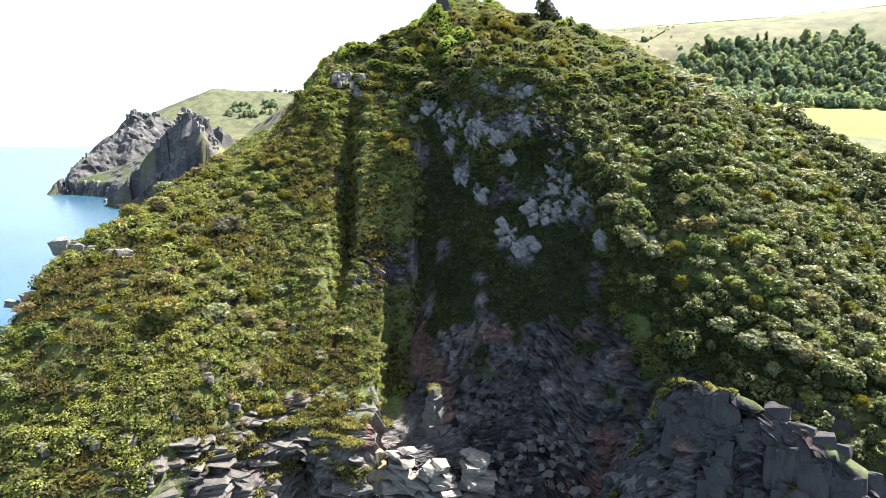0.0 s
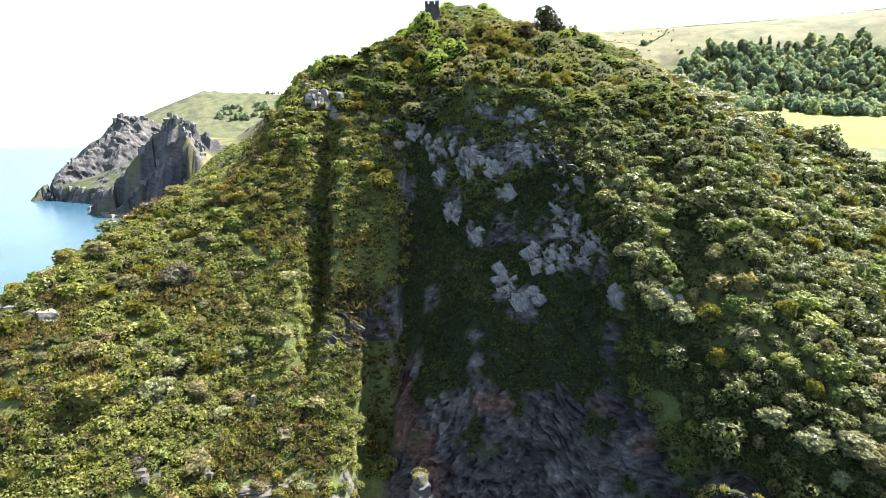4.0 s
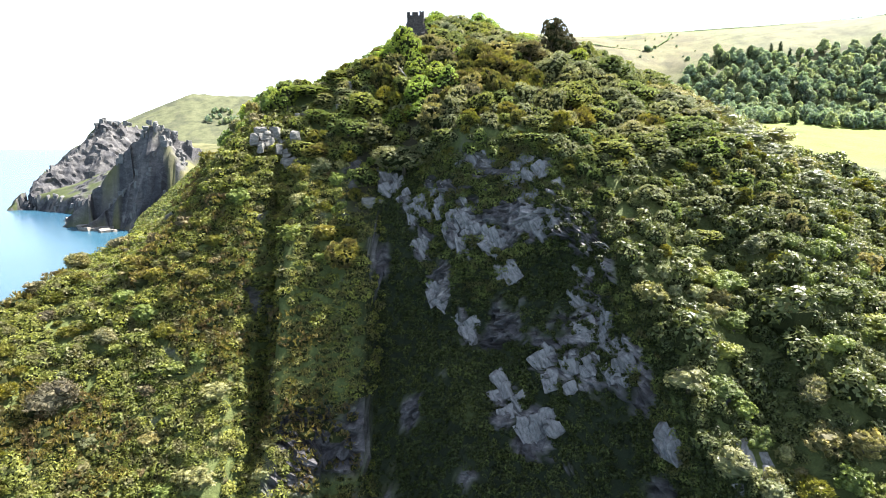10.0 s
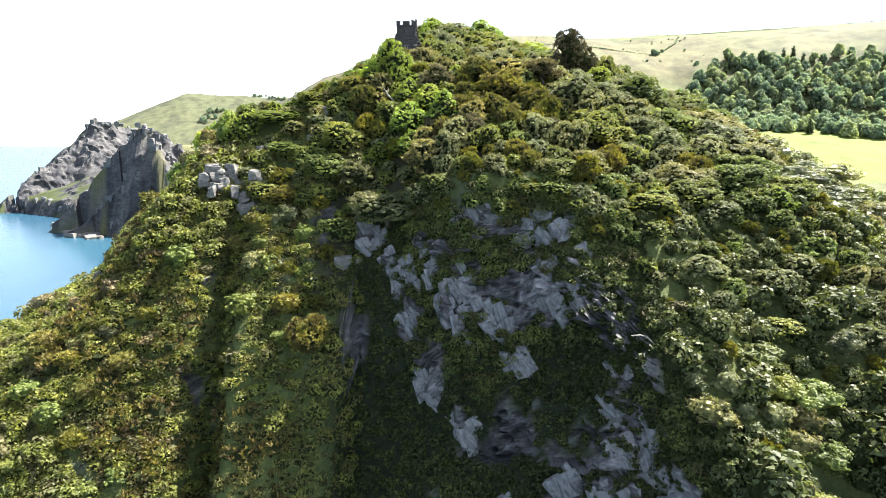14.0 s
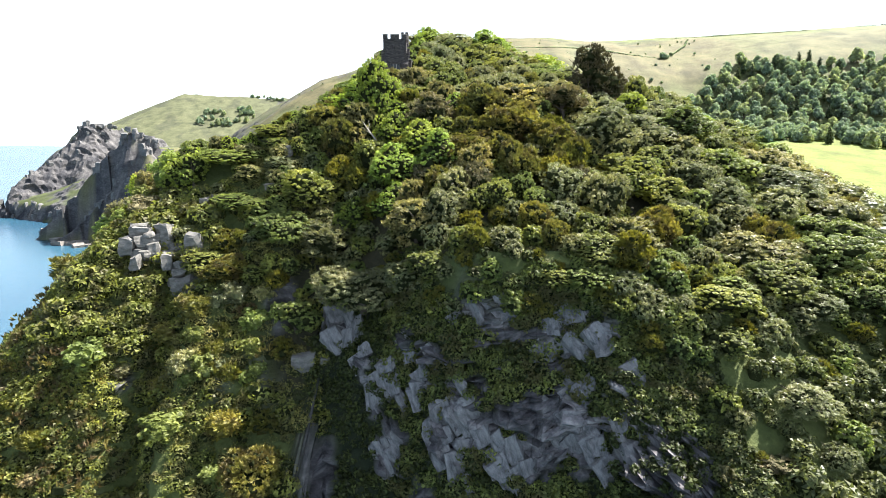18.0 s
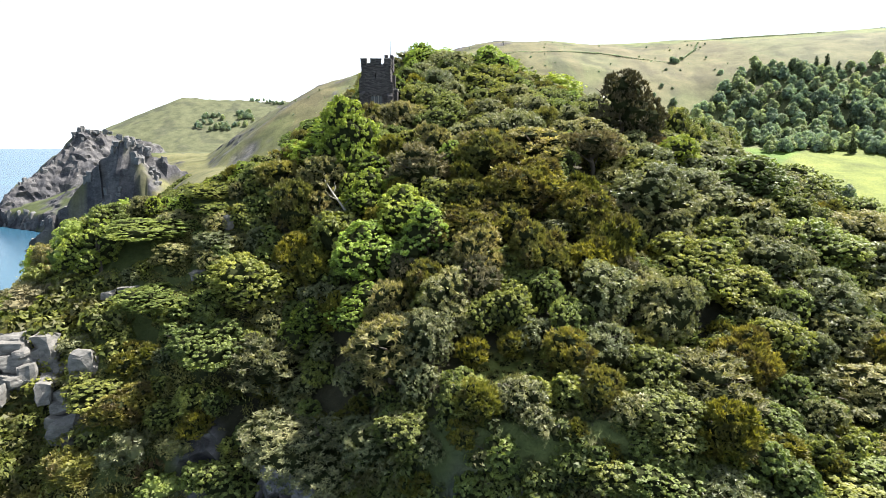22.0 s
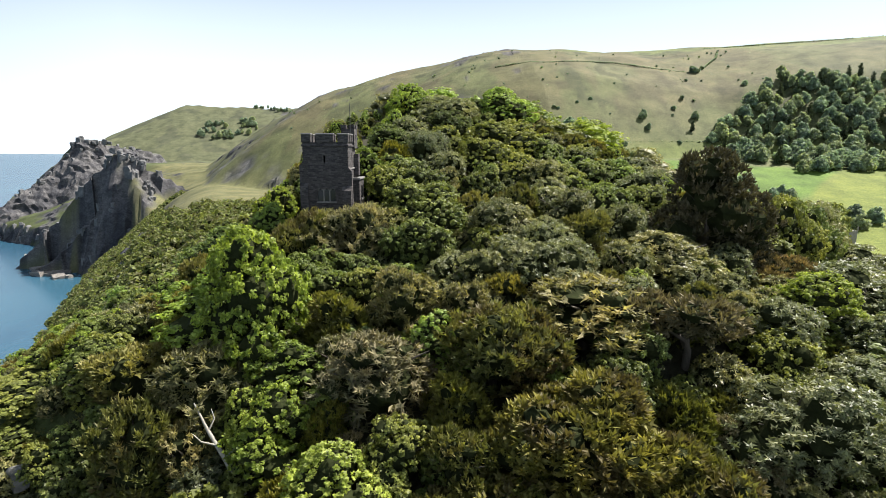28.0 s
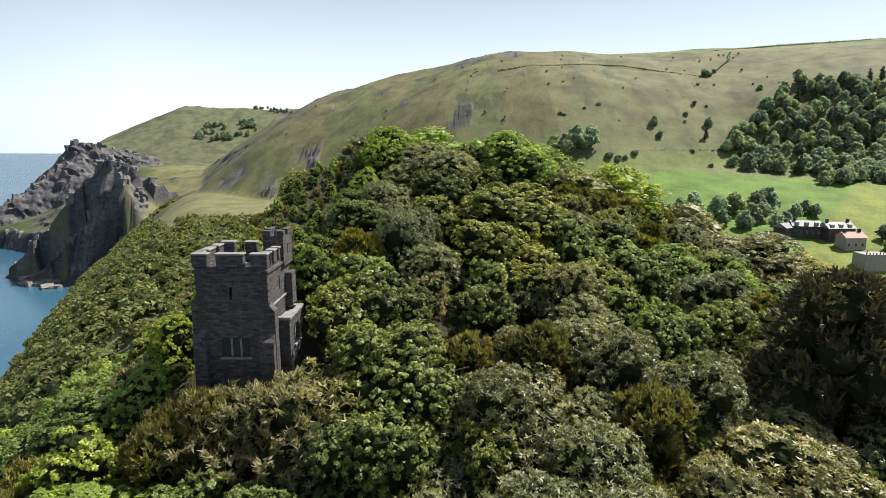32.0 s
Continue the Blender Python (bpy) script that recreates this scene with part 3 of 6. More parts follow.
def cells_where(mask, a, b, c, seed):
    val, gap = np.full(X.shape, 0.5), np.ones(X.shape)
    val[mask], gap[mask] = cells(a[mask], b[mask], c[mask], seed)
    return val, gap


on_cliff = near * np.maximum(face, smooth(1.0, 1.5, steep) * (X < -8)) > 0.02
vb, gb1 = cells_where(on_cliff, X / 5.5 + Z / 14, Y / 5.0, Z / 4.2 - X / 16, 3)
vs, gs1 = cells_where(on_cliff, X / 1.9 + Z / 5, Y / 1.8, Z / 1.5 - X / 6, 7)
# bare patches on the main face: x, z, half width, half height
BARE = ((6.5, 92, 6, 5), (13.7, 87, 6.4, 4.2), (23.6, 91, 6.5, 4.6), (24, 98.5, 5.5, 4.5), (13.5, 101, 4, 2.4), (33.4, 84.5, 3, 4), (5.5, 76, 2.4, 2.8), (11, 70.6, 2.7, 2.7),
        (32, 74.5, 3.6, 5), (35.9, 69.8, 2.9, 4.8), (28, 66.5, 5.8, 3.2), (17, 60, 2.6, 2.6), (22.4, 56, 3.5, 3.5), (47.8, 63, 3.4, 5.6), (38.8, 60, 1.2, 2), (-5, 97, 3, 3),
        (0, 92, 2, 4), (2.5, 84, 1.6, 2.6), (19, 81, 2, 2))
patch = np.full(X.shape, -9.0)
for bx_, bz_, rx_, rz_ in BARE:
    patch = np.maximum(patch, 1.0 - np.hypot((X - bx_) / rx_, (Z - bz_) / rz_))
bare = face * smooth(-0.06, 0.06, np.minimum(patch, 0.3) + 0.75 * fine + 0.85 * (vb - 0.5) + 0.6 * (vs - 0.5) - 0.06)
lower = face * smooth(-0.25, 0.1, fine + 0.9 - smooth(22, 44, Z - 0.45 * np.clip(X - 14, -10, 28)) * 1.5)
bare = np.maximum(bare, lower)
cove = smooth(-12, -9, X) * (1 - smooth(36, 40, X)) * (1 - smooth(19, 27, Z + 5 * fine)) * (Y < 140)
bare = np.maximum(bare, cove)
band = smooth(-66, -56, X + 12 * fine) * (1 - smooth(-10, -7, X)) * (1 - smooth(20, 27, Z + 4 * fine)) * (1 - smooth(126, 132, Y))
rib_foot = smooth(-25, -23, X) * (1 - smooth(-9, -6, X)) * smooth(43, 47, Z) * (1 - smooth(55, 58, Z + 3 * fine)) * (1 - smooth(156, 160, Y))
knoll = smooth(0.5, 0.8, fine) * smooth(1.1, 1.6, steep) * (X < -10) * 0.9
rock = np.clip(np.maximum(np.maximum(bare, band), np.maximum(rib_foot, knoll)), 0, 1) * near
# far crags
head_n = fbm(X / 24, Y / 24, Z / 20, 4, 31)
crag = smooth(0.2, 0.48, 0.42 * steep + 0.5 * head_n + 0.12 * (Z < 60) - 0.36 * smooth(58, 72, Z) * (1 - smooth(120, 140, Z)) * (X < -470)) * (1 - near) * (X < -60) * (Y > 700) * (Y < 1330) * (X < -318 - 0.35 * (Y - 800))
crag = np.maximum(crag, smooth(0.8, 1.2, steep + 0.4 * head_n) * (1 - near) * (X < -100) * (Y > 420) * (Y < 1330))
outcrop = smooth(0.55, 0.8, fbm(X / 26, Y / 40, Z / 30, 3, 41)) * (1 - near) * (hill_side(X, Y) > 40) * (X < 140) * 0.8
rock = np.maximum(rock, np.maximum(crag, outcrop))

# broken blocks on the cliffs, pushed out and in along the slope
push = near * np.maximum(rock, 0.35 * face) * (2.8 * (vb - 0.5) + 1.3 * (vs - 0.5) - 0.7 * (gs1 < 0.10) - 0.9 * (gb1 < 0.07))
push = push + near * (0.9 * broad + 0.35 * fine) * smooth(0.5, 1.2, steep)
strata = np.abs((Z / 2.3 + 0.25 * X / 9 + 0.3 * fine) % 1.0 - 0.5) * 2
jit = np.random.default_rng(3).random(X.shape) - 0.5
push = push + np.where(X > 38, 0.25, 0.6) * near * rock * jit
push = push + near * band * 1.6 * (strata - 0.5)
on_crag = np.maximum(crag, outcrop) > 0.02
vf, gf = cells_where(on_crag, X / 20, Y / 20, Z / 16, 13)
vf2, gf2 = cells_where(on_crag, X / 8, Y / 8, Z / 7, 17)
push = push + crag * (6 * (vf - 0.5) + 4.5 * (vf2 - 0.5)) + outcrop * 2.5 * (vf2 - 0.3)
lift = (1 - near) * (1 - crag) * (1.6 * fbm(X / 60, Y / 60, 0.0, 3, 51)) * smooth(300, 420, Y) * (Z > 4)
GXX, GYY, GZZ = X + NX * push, Y + NY * push, Z + NZ * push * 0.7 + lift
# sea caves in the dark foot of the western cliff
cave = smooth(0, 1, 1.25 - np.hypot((GXX + 33.5) / 4.2, (GZZ - 3) / 12)) + smooth(0, 1, 1.2 - np.hypot((GXX + 13) / 3.0, (GZZ - 2) / 10))
GYY = GYY + 9 * np.clip(cave, 0, 1) * (GYY < 122) * (GYY > 96)


def tint(mask, base, colour):
    return base + mask[..., None] * (np.array(colour) - base)


C = np.zeros(X.shape + (3,))
C[:] = (0.08, 0.10, 0.034)
up = hill_side(X, Y)
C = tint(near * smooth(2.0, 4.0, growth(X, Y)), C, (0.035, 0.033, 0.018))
pasture = (1 - near)
C = tint(pasture, C, (0.108, 0.118, 0.05))
C = tint(pasture * smooth(20, 150, up) * smooth(-0.5, 0.5, fbm(X / 90, Y / 90, 0.0, 3, 61)) * 0.8, C, (0.118, 0.112, 0.06))
C = tint(pasture * smooth(150, 215, up) * (X < 110) * 0.75, C, (0.10, 0.09, 0.05))
C = tint(pasture * smooth(185, 200, up) * (X > 130), C, (0.115, 0.14, 0.048))
lush = smooth(95, 105, X) * smooth(430, 436, Y) * (1 - smooth(0, 3, Y - (572 - 0.05 * (X - 118) - 0.16 * np.clip(X - 200, 0, 99)))) * (1 - smooth(0, 3, X - (205 + 1.02 * (Y - 470))))
C = tint(pasture * lush, C, (0.09, 0.155, 0.022))
straw = smooth(0, 3, X - (206 + 1.02 * (Y - 470))) * smooth(400, 410, Y) * (up < 0)
C = tint(pasture * straw, C, (0.135, 0.165, 0.03))
C = tint(pasture * smooth(-8, -3, up) * (1 - smooth(8, 16, up)) * (X > 90), C, (0.12, 0.145, 0.04))
floor_n = pasture * (1 - smooth(-20, 40, up)) * (X < -60) * (Y > 500)
C = tint(floor_n * 0.7, C, (0.14, 0.132, 0.066))
gorse_n = smooth(0.15, 0.5, fbm(X / 14, Y / 14, 0.0, 4, 47)) * pasture * smooth(5, 60, up)
C = tint(gorse_n * 0.75, C, (0.055, 0.06, 0.028))
C = tint(0.45 * pasture * smooth(10, 60, up) * smooth(-0.1, 0.4, fbm(X / 40, Y / 70, 0.0, 4, 49)), C, (0.13, 0.105, 0.06))
holl = pasture * (Y > 1300)
C = tint(holl * 0.8, C, (0.085, 0.095, 0.055))
C = tint(holl * 0.6 * smooth(0.1, 0.4, fbm(X / 30, Y / 30, 0.0, 4, 57)), C, (0.055, 0.06, 0.04))
C = tint(pasture * smooth(-450, -490, X + 0.1 * (Y - 800)) * (Y > 780) * (Y < 1330), C, (0.07, 0.085, 0.035))
scree = pasture * (1 - smooth(18, 42, np.hypot((X + 285) / 1.0, (Y - 745) / 1.8))) * smooth(-0.5, 0.2, fbm(X / 12, Y / 12, 0.0, 3, 71))
C = tint(scree * 0.9, C, (0.27, 0.255, 0.24))
rock = np.maximum(rock, scree * 0.5)
tone = np.clip(0.5 + 0.5 * broad + 0.4 * fine, 0, 1)[..., None]
pale = np.clip(0.35 * tone + 0.55 * smooth(-0.1, 0.5, patch)[..., None] + 0.35 * (vs - 0.5)[..., None], 0, 1)
stone = np.array((0.05, 0.05, 0.056)) * (1 - pale) + np.array((0.25, 0.248, 0.255)) * pale
stone = np.where((band > 0.1)[..., None], np.array((0.055, 0.052, 0.052)) * (1 - tone) + np.array((0.19, 0.18, 0.17)) * tone, stone)
stone = stone + (smooth(0.45, 0.8, fbm(X / 9, Y / 9, Z / 9, 2, 81)) * (1 - smooth(30, 55, Z)))[..., None] * (np.array((0.16, 0.10, 0.09)) - stone)
stone = np.where((crag > 0.05)[..., None], np.array((0.05, 0.054, 0.064)) * (1 - tone) + np.array((0.17, 0.168, 0.165)) * tone, stone)
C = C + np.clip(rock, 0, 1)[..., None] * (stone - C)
# growth between the rocks of the face is tinted near-black as painted shade
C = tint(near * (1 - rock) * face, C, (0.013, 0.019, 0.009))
track = pasture * (np.abs(X + 405 - 0.35 * (Y - 1000)) < 6) * (Y > 1090) * (Y < 1180)
C = tint(track * 0.9, C, (0.34, 0.32, 0.28))

C = tint(near * (1 - smooth(2.4, 4.2, np.hypot((X - 15.6) / 1.3, Y - 175.4))), C, (0.14, 0.165, 0.045))
C = C * (1 - 0.1 * near * rock * (1 - smooth(34, 50, Z)) * (X > -8))[..., None]
ny, nx = X.shape
idx = np.arange(nx * ny).reshape(ny, nx)
quads = np.stack((idx[:-1, :-1], idx[:-1, 1:], idx[1:, 1:], idx[1:, :-1]), -1).reshape(-1, 4)
wet = (GZZ < -6).ravel()
quads = quads[~wet[quads].all(1)]
used = np.unique(quads)
remap = np.zeros(nx * ny, np.int64)
remap[used] = np.arange(len(used))
V = np.stack((GXX.ravel(), GYY.ravel(), GZZ.ravel()), 1)[used]
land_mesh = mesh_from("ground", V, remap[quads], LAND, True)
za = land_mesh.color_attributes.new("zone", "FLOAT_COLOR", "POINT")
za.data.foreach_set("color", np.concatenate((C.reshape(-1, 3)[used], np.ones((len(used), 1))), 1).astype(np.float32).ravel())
ra = land_mesh.attributes.new("rock", "FLOAT", "POINT")
ra.data.foreach_set("value", np.clip(rock, 0, 1).ravel()[used].astype(np.float32))
sharp = (rock.ravel()[used] > 0.4)
land_mesh.polygons.foreach_set("use_smooth", ~sharp[remap[quads]].all(1))
tagged(new("ground", land_mesh), "coastal hill with grey cliffs, turf and pasture rising to moorland", "ground", kind="structure")

# ---- the sea ----
sx = np.array([-5200, -3600, -2400, -1700, -1300, -1000, -800, -600, -400, -200, 0, 200, 600, 2000])
sy = np.array([-400, -100, 100, 300, 500, 700, 900, 1200, 1500, 1900, 2400, 2900, 3400, 3900, 4400, 4980])
SXX, SYY = np.meshgrid(sx, sy)
SZZ = 0 * SXX + 114.0 * smooth(900, 5600, SYY) ** 1.0 * (SYY > 900)
sidx = np.arange(SXX.size).reshape(SXX.shape)
squads = np.stack((sidx[:-1, :-1], sidx[:-1, 1:], sidx[1:, 1:], sidx[1:, :-1]), -1).reshape(-1, 4)
tagged(new("sea", mesh_from("sea", np.stack((SXX.ravel(), SYY.ravel(), SZZ.ravel()), 1), squads, SEA, True)), "calm blue-green sea with faint ripples reaching the horizon", "sea", kind="structure")


# ---- foliage: crowns of many single leaves over a shade-coloured core ----


def unit(v):
    return v / np.maximum(np.linalg.norm(v, axis=-1, keepdims=True), 1e-6)


def kites(pos, normal, along, length, width, fold=0.15):
    """Leaf blades: three-cornered, each with its own place, facing and direction."""
    along = unit(along - (along * normal).sum(-1, keepdims=True) * normal)
    side = np.cross(normal, along)
    L, W = np.asarray(length)[:, None], np.asarray(width)[:, None]
    a = pos - along * L * 0.5 - side * W * 0.35
    b = pos - along * L * 0.1 + side * W * 0.75 + normal * W * fold
    c = pos + along * L * 0.5
    v = np.stack((a, b, c), 1).reshape(-1, 3)
    return v, np.arange(len(v)).reshape(-1, 3)


def ball(center, radii, nu=8, nv=5, seed=0, rough=0.12):
    """A lumpy shell."""
    u = np.linspace(0, 2 * np.pi, nu, endpoint=False)
    v = np.linspace(0.12, np.pi - 0.12, nv)
    U, W = np.meshgrid(u, v)
    p = np.stack((np.sin(W) * np.cos(U), np.sin(W) * np.sin(U), np.cos(W)), -1)
    r = 1 + rough * (np.random.default_rng(seed).random(U.shape) - 0.5) * 2
    p = p * r[..., None] * np.array(radii) + np.array(center)
    i = np.arange(nu * nv).reshape(nv, nu)
    j = np.roll(i, -1, 1)
    f = np.stack((i[:-1], i[1:], j[1:], j[:-1]), -1).reshape(-1, 4)
    return p.reshape(-1, 3), np.concatenate((f[:, :3], f[:, [0, 2, 3]]))


def joined(pieces):
    vs, fs, o = [], [], 0
    for v, f in pieces:
        vs.append(v)
        fs.append(f + o)
        o += len(v)
    return np.concatenate(vs), np.concatenate(fs)


def lobes_of(style, r, h, g):
    """Centres and radii of the rounded masses that make up one crown."""
    out = []
    if style == "dome":
        lean, wide = g.uniform(-0.16, 0.16, 2) * r, g.uniform(0.82, 1.2)
        out.append(((lean[0], lean[1], h * 0.40), (r * 0.72 * wide, r * 0.72 / wide, h * 0.42)))
        for k in range(13):
            a, e = k * 2.4 + g.random(), g.random() ** 0.8
            q = (0.42 + 0.34 * g.random()) * r * math.sqrt(1 - e * 0.8)
            s = r * (0.18 + 0.32 * g.random() ** 1.4)
            out.append(((q * math.cos(a) * wide + lean[0] * e, q * math.sin(a) / wide + lean[1] * e, h * (0.26 + 0.56 * e)), (s, s, s * 0.8)))
    elif style == "tall":
        for k in range(17):
            a, e = g.random() * 6.28, k / 16
            q = r * (0.72 - 0.55 * e) * (0.5 + 0.5 * g.random())
            s = r * (0.38 + 0.22 * g.random()) * (1.12 - 0.45 * e)
            out.append(((q * math.cos(a), q * math.sin(a), h * (0.26 + 0.62 * e)), (s, s, s * 0.85)))
    elif style == "cone":
        for k in range(15):
            a, e = g.random() * 6.28, k / 14
            q = r * (0.66 - 0.62 * e) * g.random() ** 0.5
            s = r * (0.50 - 0.30 * e)
            out.append(((q * math.cos(a), q * math.sin(a), h * (0.12 + 0.76 * e)), (s, s, s * 1.3)))
    elif style == "flat":
        for k in range(10):
            a = g.random() * 6.28
            q = r * 0.7 * g.random() ** 0.5
            s = r * (0.32 + 0.2 * g.random())
            out.append(((q * math.cos(a), q * math.sin(a), h * (0.55 + 0.3 * g.random())), (s, s, s * 0.42)))
    return out


def crown(style, r, h, leaves, size, kind="leaf", seed=0, inner=0.62):
    """Arrays (leaf verts, leaf faces, core verts, core faces) of one crown, its foot at the origin."""
    g = np.random.default_rng(seed)
    lobes = lobes_of(style, r, h, g)
    cs, rs = np.array([c for c, _ in lobes]), np.array([q for _, q in lobes])
    area = rs[:, 0] ** 1.0 * rs[:, 0]
    share = np.maximum((leaves * 2.2 * area / area.sum()).astype(int), 6)
    P, N = [], []
    for k, m in enumerate(share):
        d = unit(g.normal(size=(m, 3)) + np.array((0, 0, 0.35)))
        if leaves > 900:
            # the leaves of a lobe gather in sprays, with dark gaps between them
            tufts = max(m // (22 if leaves > 3000 else 14), 4)
            heart = unit(g.normal(size=(tufts, 3)) + np.array((0, 0, 0.35)))
            reach = 1.05 / math.sqrt(tufts) * g.uniform(0.7, 1.25, tufts)
            which = g.integers(0, tufts, m)
            bud = unit(g.normal(size=(m, 3)) + 0.9 * heart[which])
            d = heart[which] * (0.80 + 0.22 * g.random(tufts)[which])[:, None] + bud * (reach[which] * g.uniform(0.7, 1.05, m))[:, None]
            away = unit(0.75 * bud + 0.45 * heart[which])
            under = g.random(m) < 0.3
            d[under] = unit(d[under]) * g.uniform(0.74, 0.92, (under.sum(), 1))
            depth = 1.0
        else:
            wave = sum(np.sin(d @ g.normal(size=3) * f + 6 * g.random()) for f in (3.0, 5.0, 8.0))[:, None]
            depth = 1.0 - 0.26 * g.random((m, 1)) ** 1.5 + 0.06 * g.random((m, 1)) + 0.075 * wave
            depth = depth + 0.16 * (g.random((m, 1)) < 0.12) * g.random((m, 1))
            away = d
        p = cs[k] + d * rs[k] * depth
        inside = np.zeros(m, bool)
        for j in range(len(cs)):
            if j != k:
                inside |= (((p - cs[j]) / (rs[j] * 0.86)) ** 2).sum(1) < 1
        keep = ~inside & (p[:, 2] > 0.04 * h)
        P.append(p[keep])
        N.append(unit(away / rs[k])[keep])
    P, N = np.concatenate(P), np.concatenate(N)
    pick = g.permutation(len(P))[:leaves]
    P, N = P[pick], N[pick]
    m = len(P)
    up = np.array((0.0, 0.0, 1.0))
    if kind == "leaf":
        nrm = unit(N * 0.85 + up * 0.3 + 0.5 * g.normal(size=(m, 3)))
        al = unit(N * 0.5 - up * 0.25 + 0.8 * g.normal(size=(m, 3)))
        s = size * (0.7 + 0.6 * g.random(m))
        leaf_mesh = kites(P, nrm, al, s, s * 0.58)
    elif kind == "rosette":
        # a whorl of five long leaves at each shoot
        centre = P[: max(m // 5, 1)]
        cn = unit(N[: len(centre)] + up * 0.3 + 0.3 * g.normal(size=(len(centre), 3)))
        pieces = []
        t = unit(np.cross(cn, g.normal(size=cn.shape)))
        q = np.cross(cn, t)
        for k in range(5):
            a = 2 * np.pi * k / 5
            out = t * math.cos(a) + q * math.sin(a)
            d = unit(out + cn * (0.25 + 0.3 * g.random((len(cn), 1))))
            s = size * (0.75 + 0.5 * g.random(len(cn)))
            nn = unit(cn - d * (cn * d).sum(1, keepdims=True) + 0.25 * g.normal(size=cn.shape))
            pieces.append(kites(centre + d * s[:, None] * 0.5, nn, d, s, s * 0.36))
        leaf_mesh = joined(pieces)
    elif kind == "finger":
        # upswept sprays: long blades bundled round a shoot
        centre = P[: max(m // 4, 1)]
        n = len(centre)
        cn = N[:n]
        shoot = unit(cn * 0.75 + up * 0.8 + 0.22 * g.normal(size=(n, 3)))
        pieces = []
        for k in range(4):
            d = unit(shoot + 0.38 * g.normal(size=(n, 3)))
            nn = unit(np.cross(d, g.normal(size=(n, 3))))
            s = size * (0.7 + 0.7 * g.random(n))
            pieces.append(kites(centre + d * s[:, None] * 0.35, nn, d, s, s * 0.30, 0.3))
        leaf_mesh = joined(pieces)
    else:
        # thin, wispy blades
        nrm = unit(g.normal(size=(m, 3)))
        al = unit(N * 0.8 + up * 0.5 + 0.5 * g.normal(size=(m, 3)))
        s = size * (0.6 + 0.8 * g.random(m))
        leaf_mesh = kites(P, nrm, al, s, s * 0.22)
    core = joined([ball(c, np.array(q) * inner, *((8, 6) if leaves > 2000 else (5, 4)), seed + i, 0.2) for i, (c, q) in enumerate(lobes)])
    return leaf_mesh, core


def tube(points, radii, sides=6):
    """A tapering tube along points."""
    pts = np.array(points, float)
    vs = []
    for i, (p, r) in enumerate(zip(pts, radii)):
        d = unit(pts[min(i + 1, len(pts) - 1)] - pts[max(i - 1, 0)])
        s = unit(np.cross(d, (0.3, 1, 0.2)))
        t = np.cross(d, s)
        a = np.arange(sides) * 2 * np.pi / sides
        vs.append(p + r * (np.cos(a)[:, None] * s + np.sin(a)[:, None] * t))
    i = np.arange(len(pts) * sides).reshape(len(pts), sides)
    j = np.roll(i, -1, 1)
    return np.concatenate(vs), np.stack((i[:-1], j[:-1], j[1:], i[1:]), -1).reshape(-1, 4)


def trunk_mesh(r, h, seed=0, thick=0.16):
    g = np.random.default_rng(seed + 99)
    pieces = [tube([(0, 0, -1.2), (0.05 * r, 0, h * 0.25), (-0.04 * r, 0.05 * r, h * 0.55), (0, 0, h * 0.8)], [thick * 1.4, thick, thick * 0.7, thick * 0.2])]
    for k in range(5):
        a = k * 1.26 + g.random()
        q = r * (0.45 + 0.3 * g.random())
        z = h * (0.2 + 0.08 * k)
        pieces.append(tube([(0, 0, z), (0.45 * q * math.cos(a), 0.45 * q * math.sin(a), z + 0.16 * h), (q * math.cos(a), q * math.sin(a), z + 0.3 * h)], [thick * 0.6, thick * 0.42, thick * 0.12], 5))
    v, f = joined(pieces)
    return mesh_from("trunk", v, f, BARK, True)


# kind: style, radius, height, leaves, leaf size, blade, leaf material, variants
PLANTS = {
    "laurel_tree": ("dome", 3.2, 5.4, 5600, 0.23, "leaf", LAUREL, 3),
    "rhododendron": ("dome", 3.0, 4.8, 5600, 0.23, "rosette", SILVER, 3),
    "sycamore_tree": ("tall", 3.1, 6.6, 7000, 0.25, "leaf", BRIGHT, 2),
    "ash_tree": ("tall", 2.8, 6.0, 7000, 0.23, "leaf", PALE, 2),
    "yew_tree": ("dome", 2.7, 4.9, 4400, 0.40, "finger", YEW, 2),
    "golden_cypress": ("dome", 2.5, 4.6, 5200, 0.42, "finger", YEW_GOLD, 2),
    "sallow_bush": ("dome", 2.3, 4.0, 4400, 0.36, "wisp", GREY, 2),
    "blackthorn_bush": ("dome", 2.4, 4.2, 5200, 0.34, "wisp", BROWN, 2),
    "monterey_cypress": ("tall", 4.2, 9.0, 12000, 0.42, "finger", CONIFER, 1),
    "scots_pine": ("flat", 3.4, 5.2, 4600, 0.42, "finger", BROWN, 1),
    "hawthorn_bush": ("dome", 1.9, 2.9, 2600, 0.30, "leaf", LAUREL, 2),
    "laurel_bush": ("dome", 2.0, 3.0, 2600, 0.25, "rosette", SILVER, 2),
    "gorse_bush": ("dome", 1.6, 2.3, 2200, 0.36, "finger", YEW_GOLD, 2),
    "elder_bush": ("dome", 1.8, 3.2, 900, 0.5, "leaf", PALE, 1),
    "oak_tree": ("tall", 5.2, 10.5, 1400, 1.25, "leaf", HAZED_WOODS, 3),
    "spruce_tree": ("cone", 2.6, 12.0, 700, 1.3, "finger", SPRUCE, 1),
    "thorn_tree": ("dome", 2.6, 4.2, 400, 1.0, "leaf", HAZED_WOODS, 2),
}
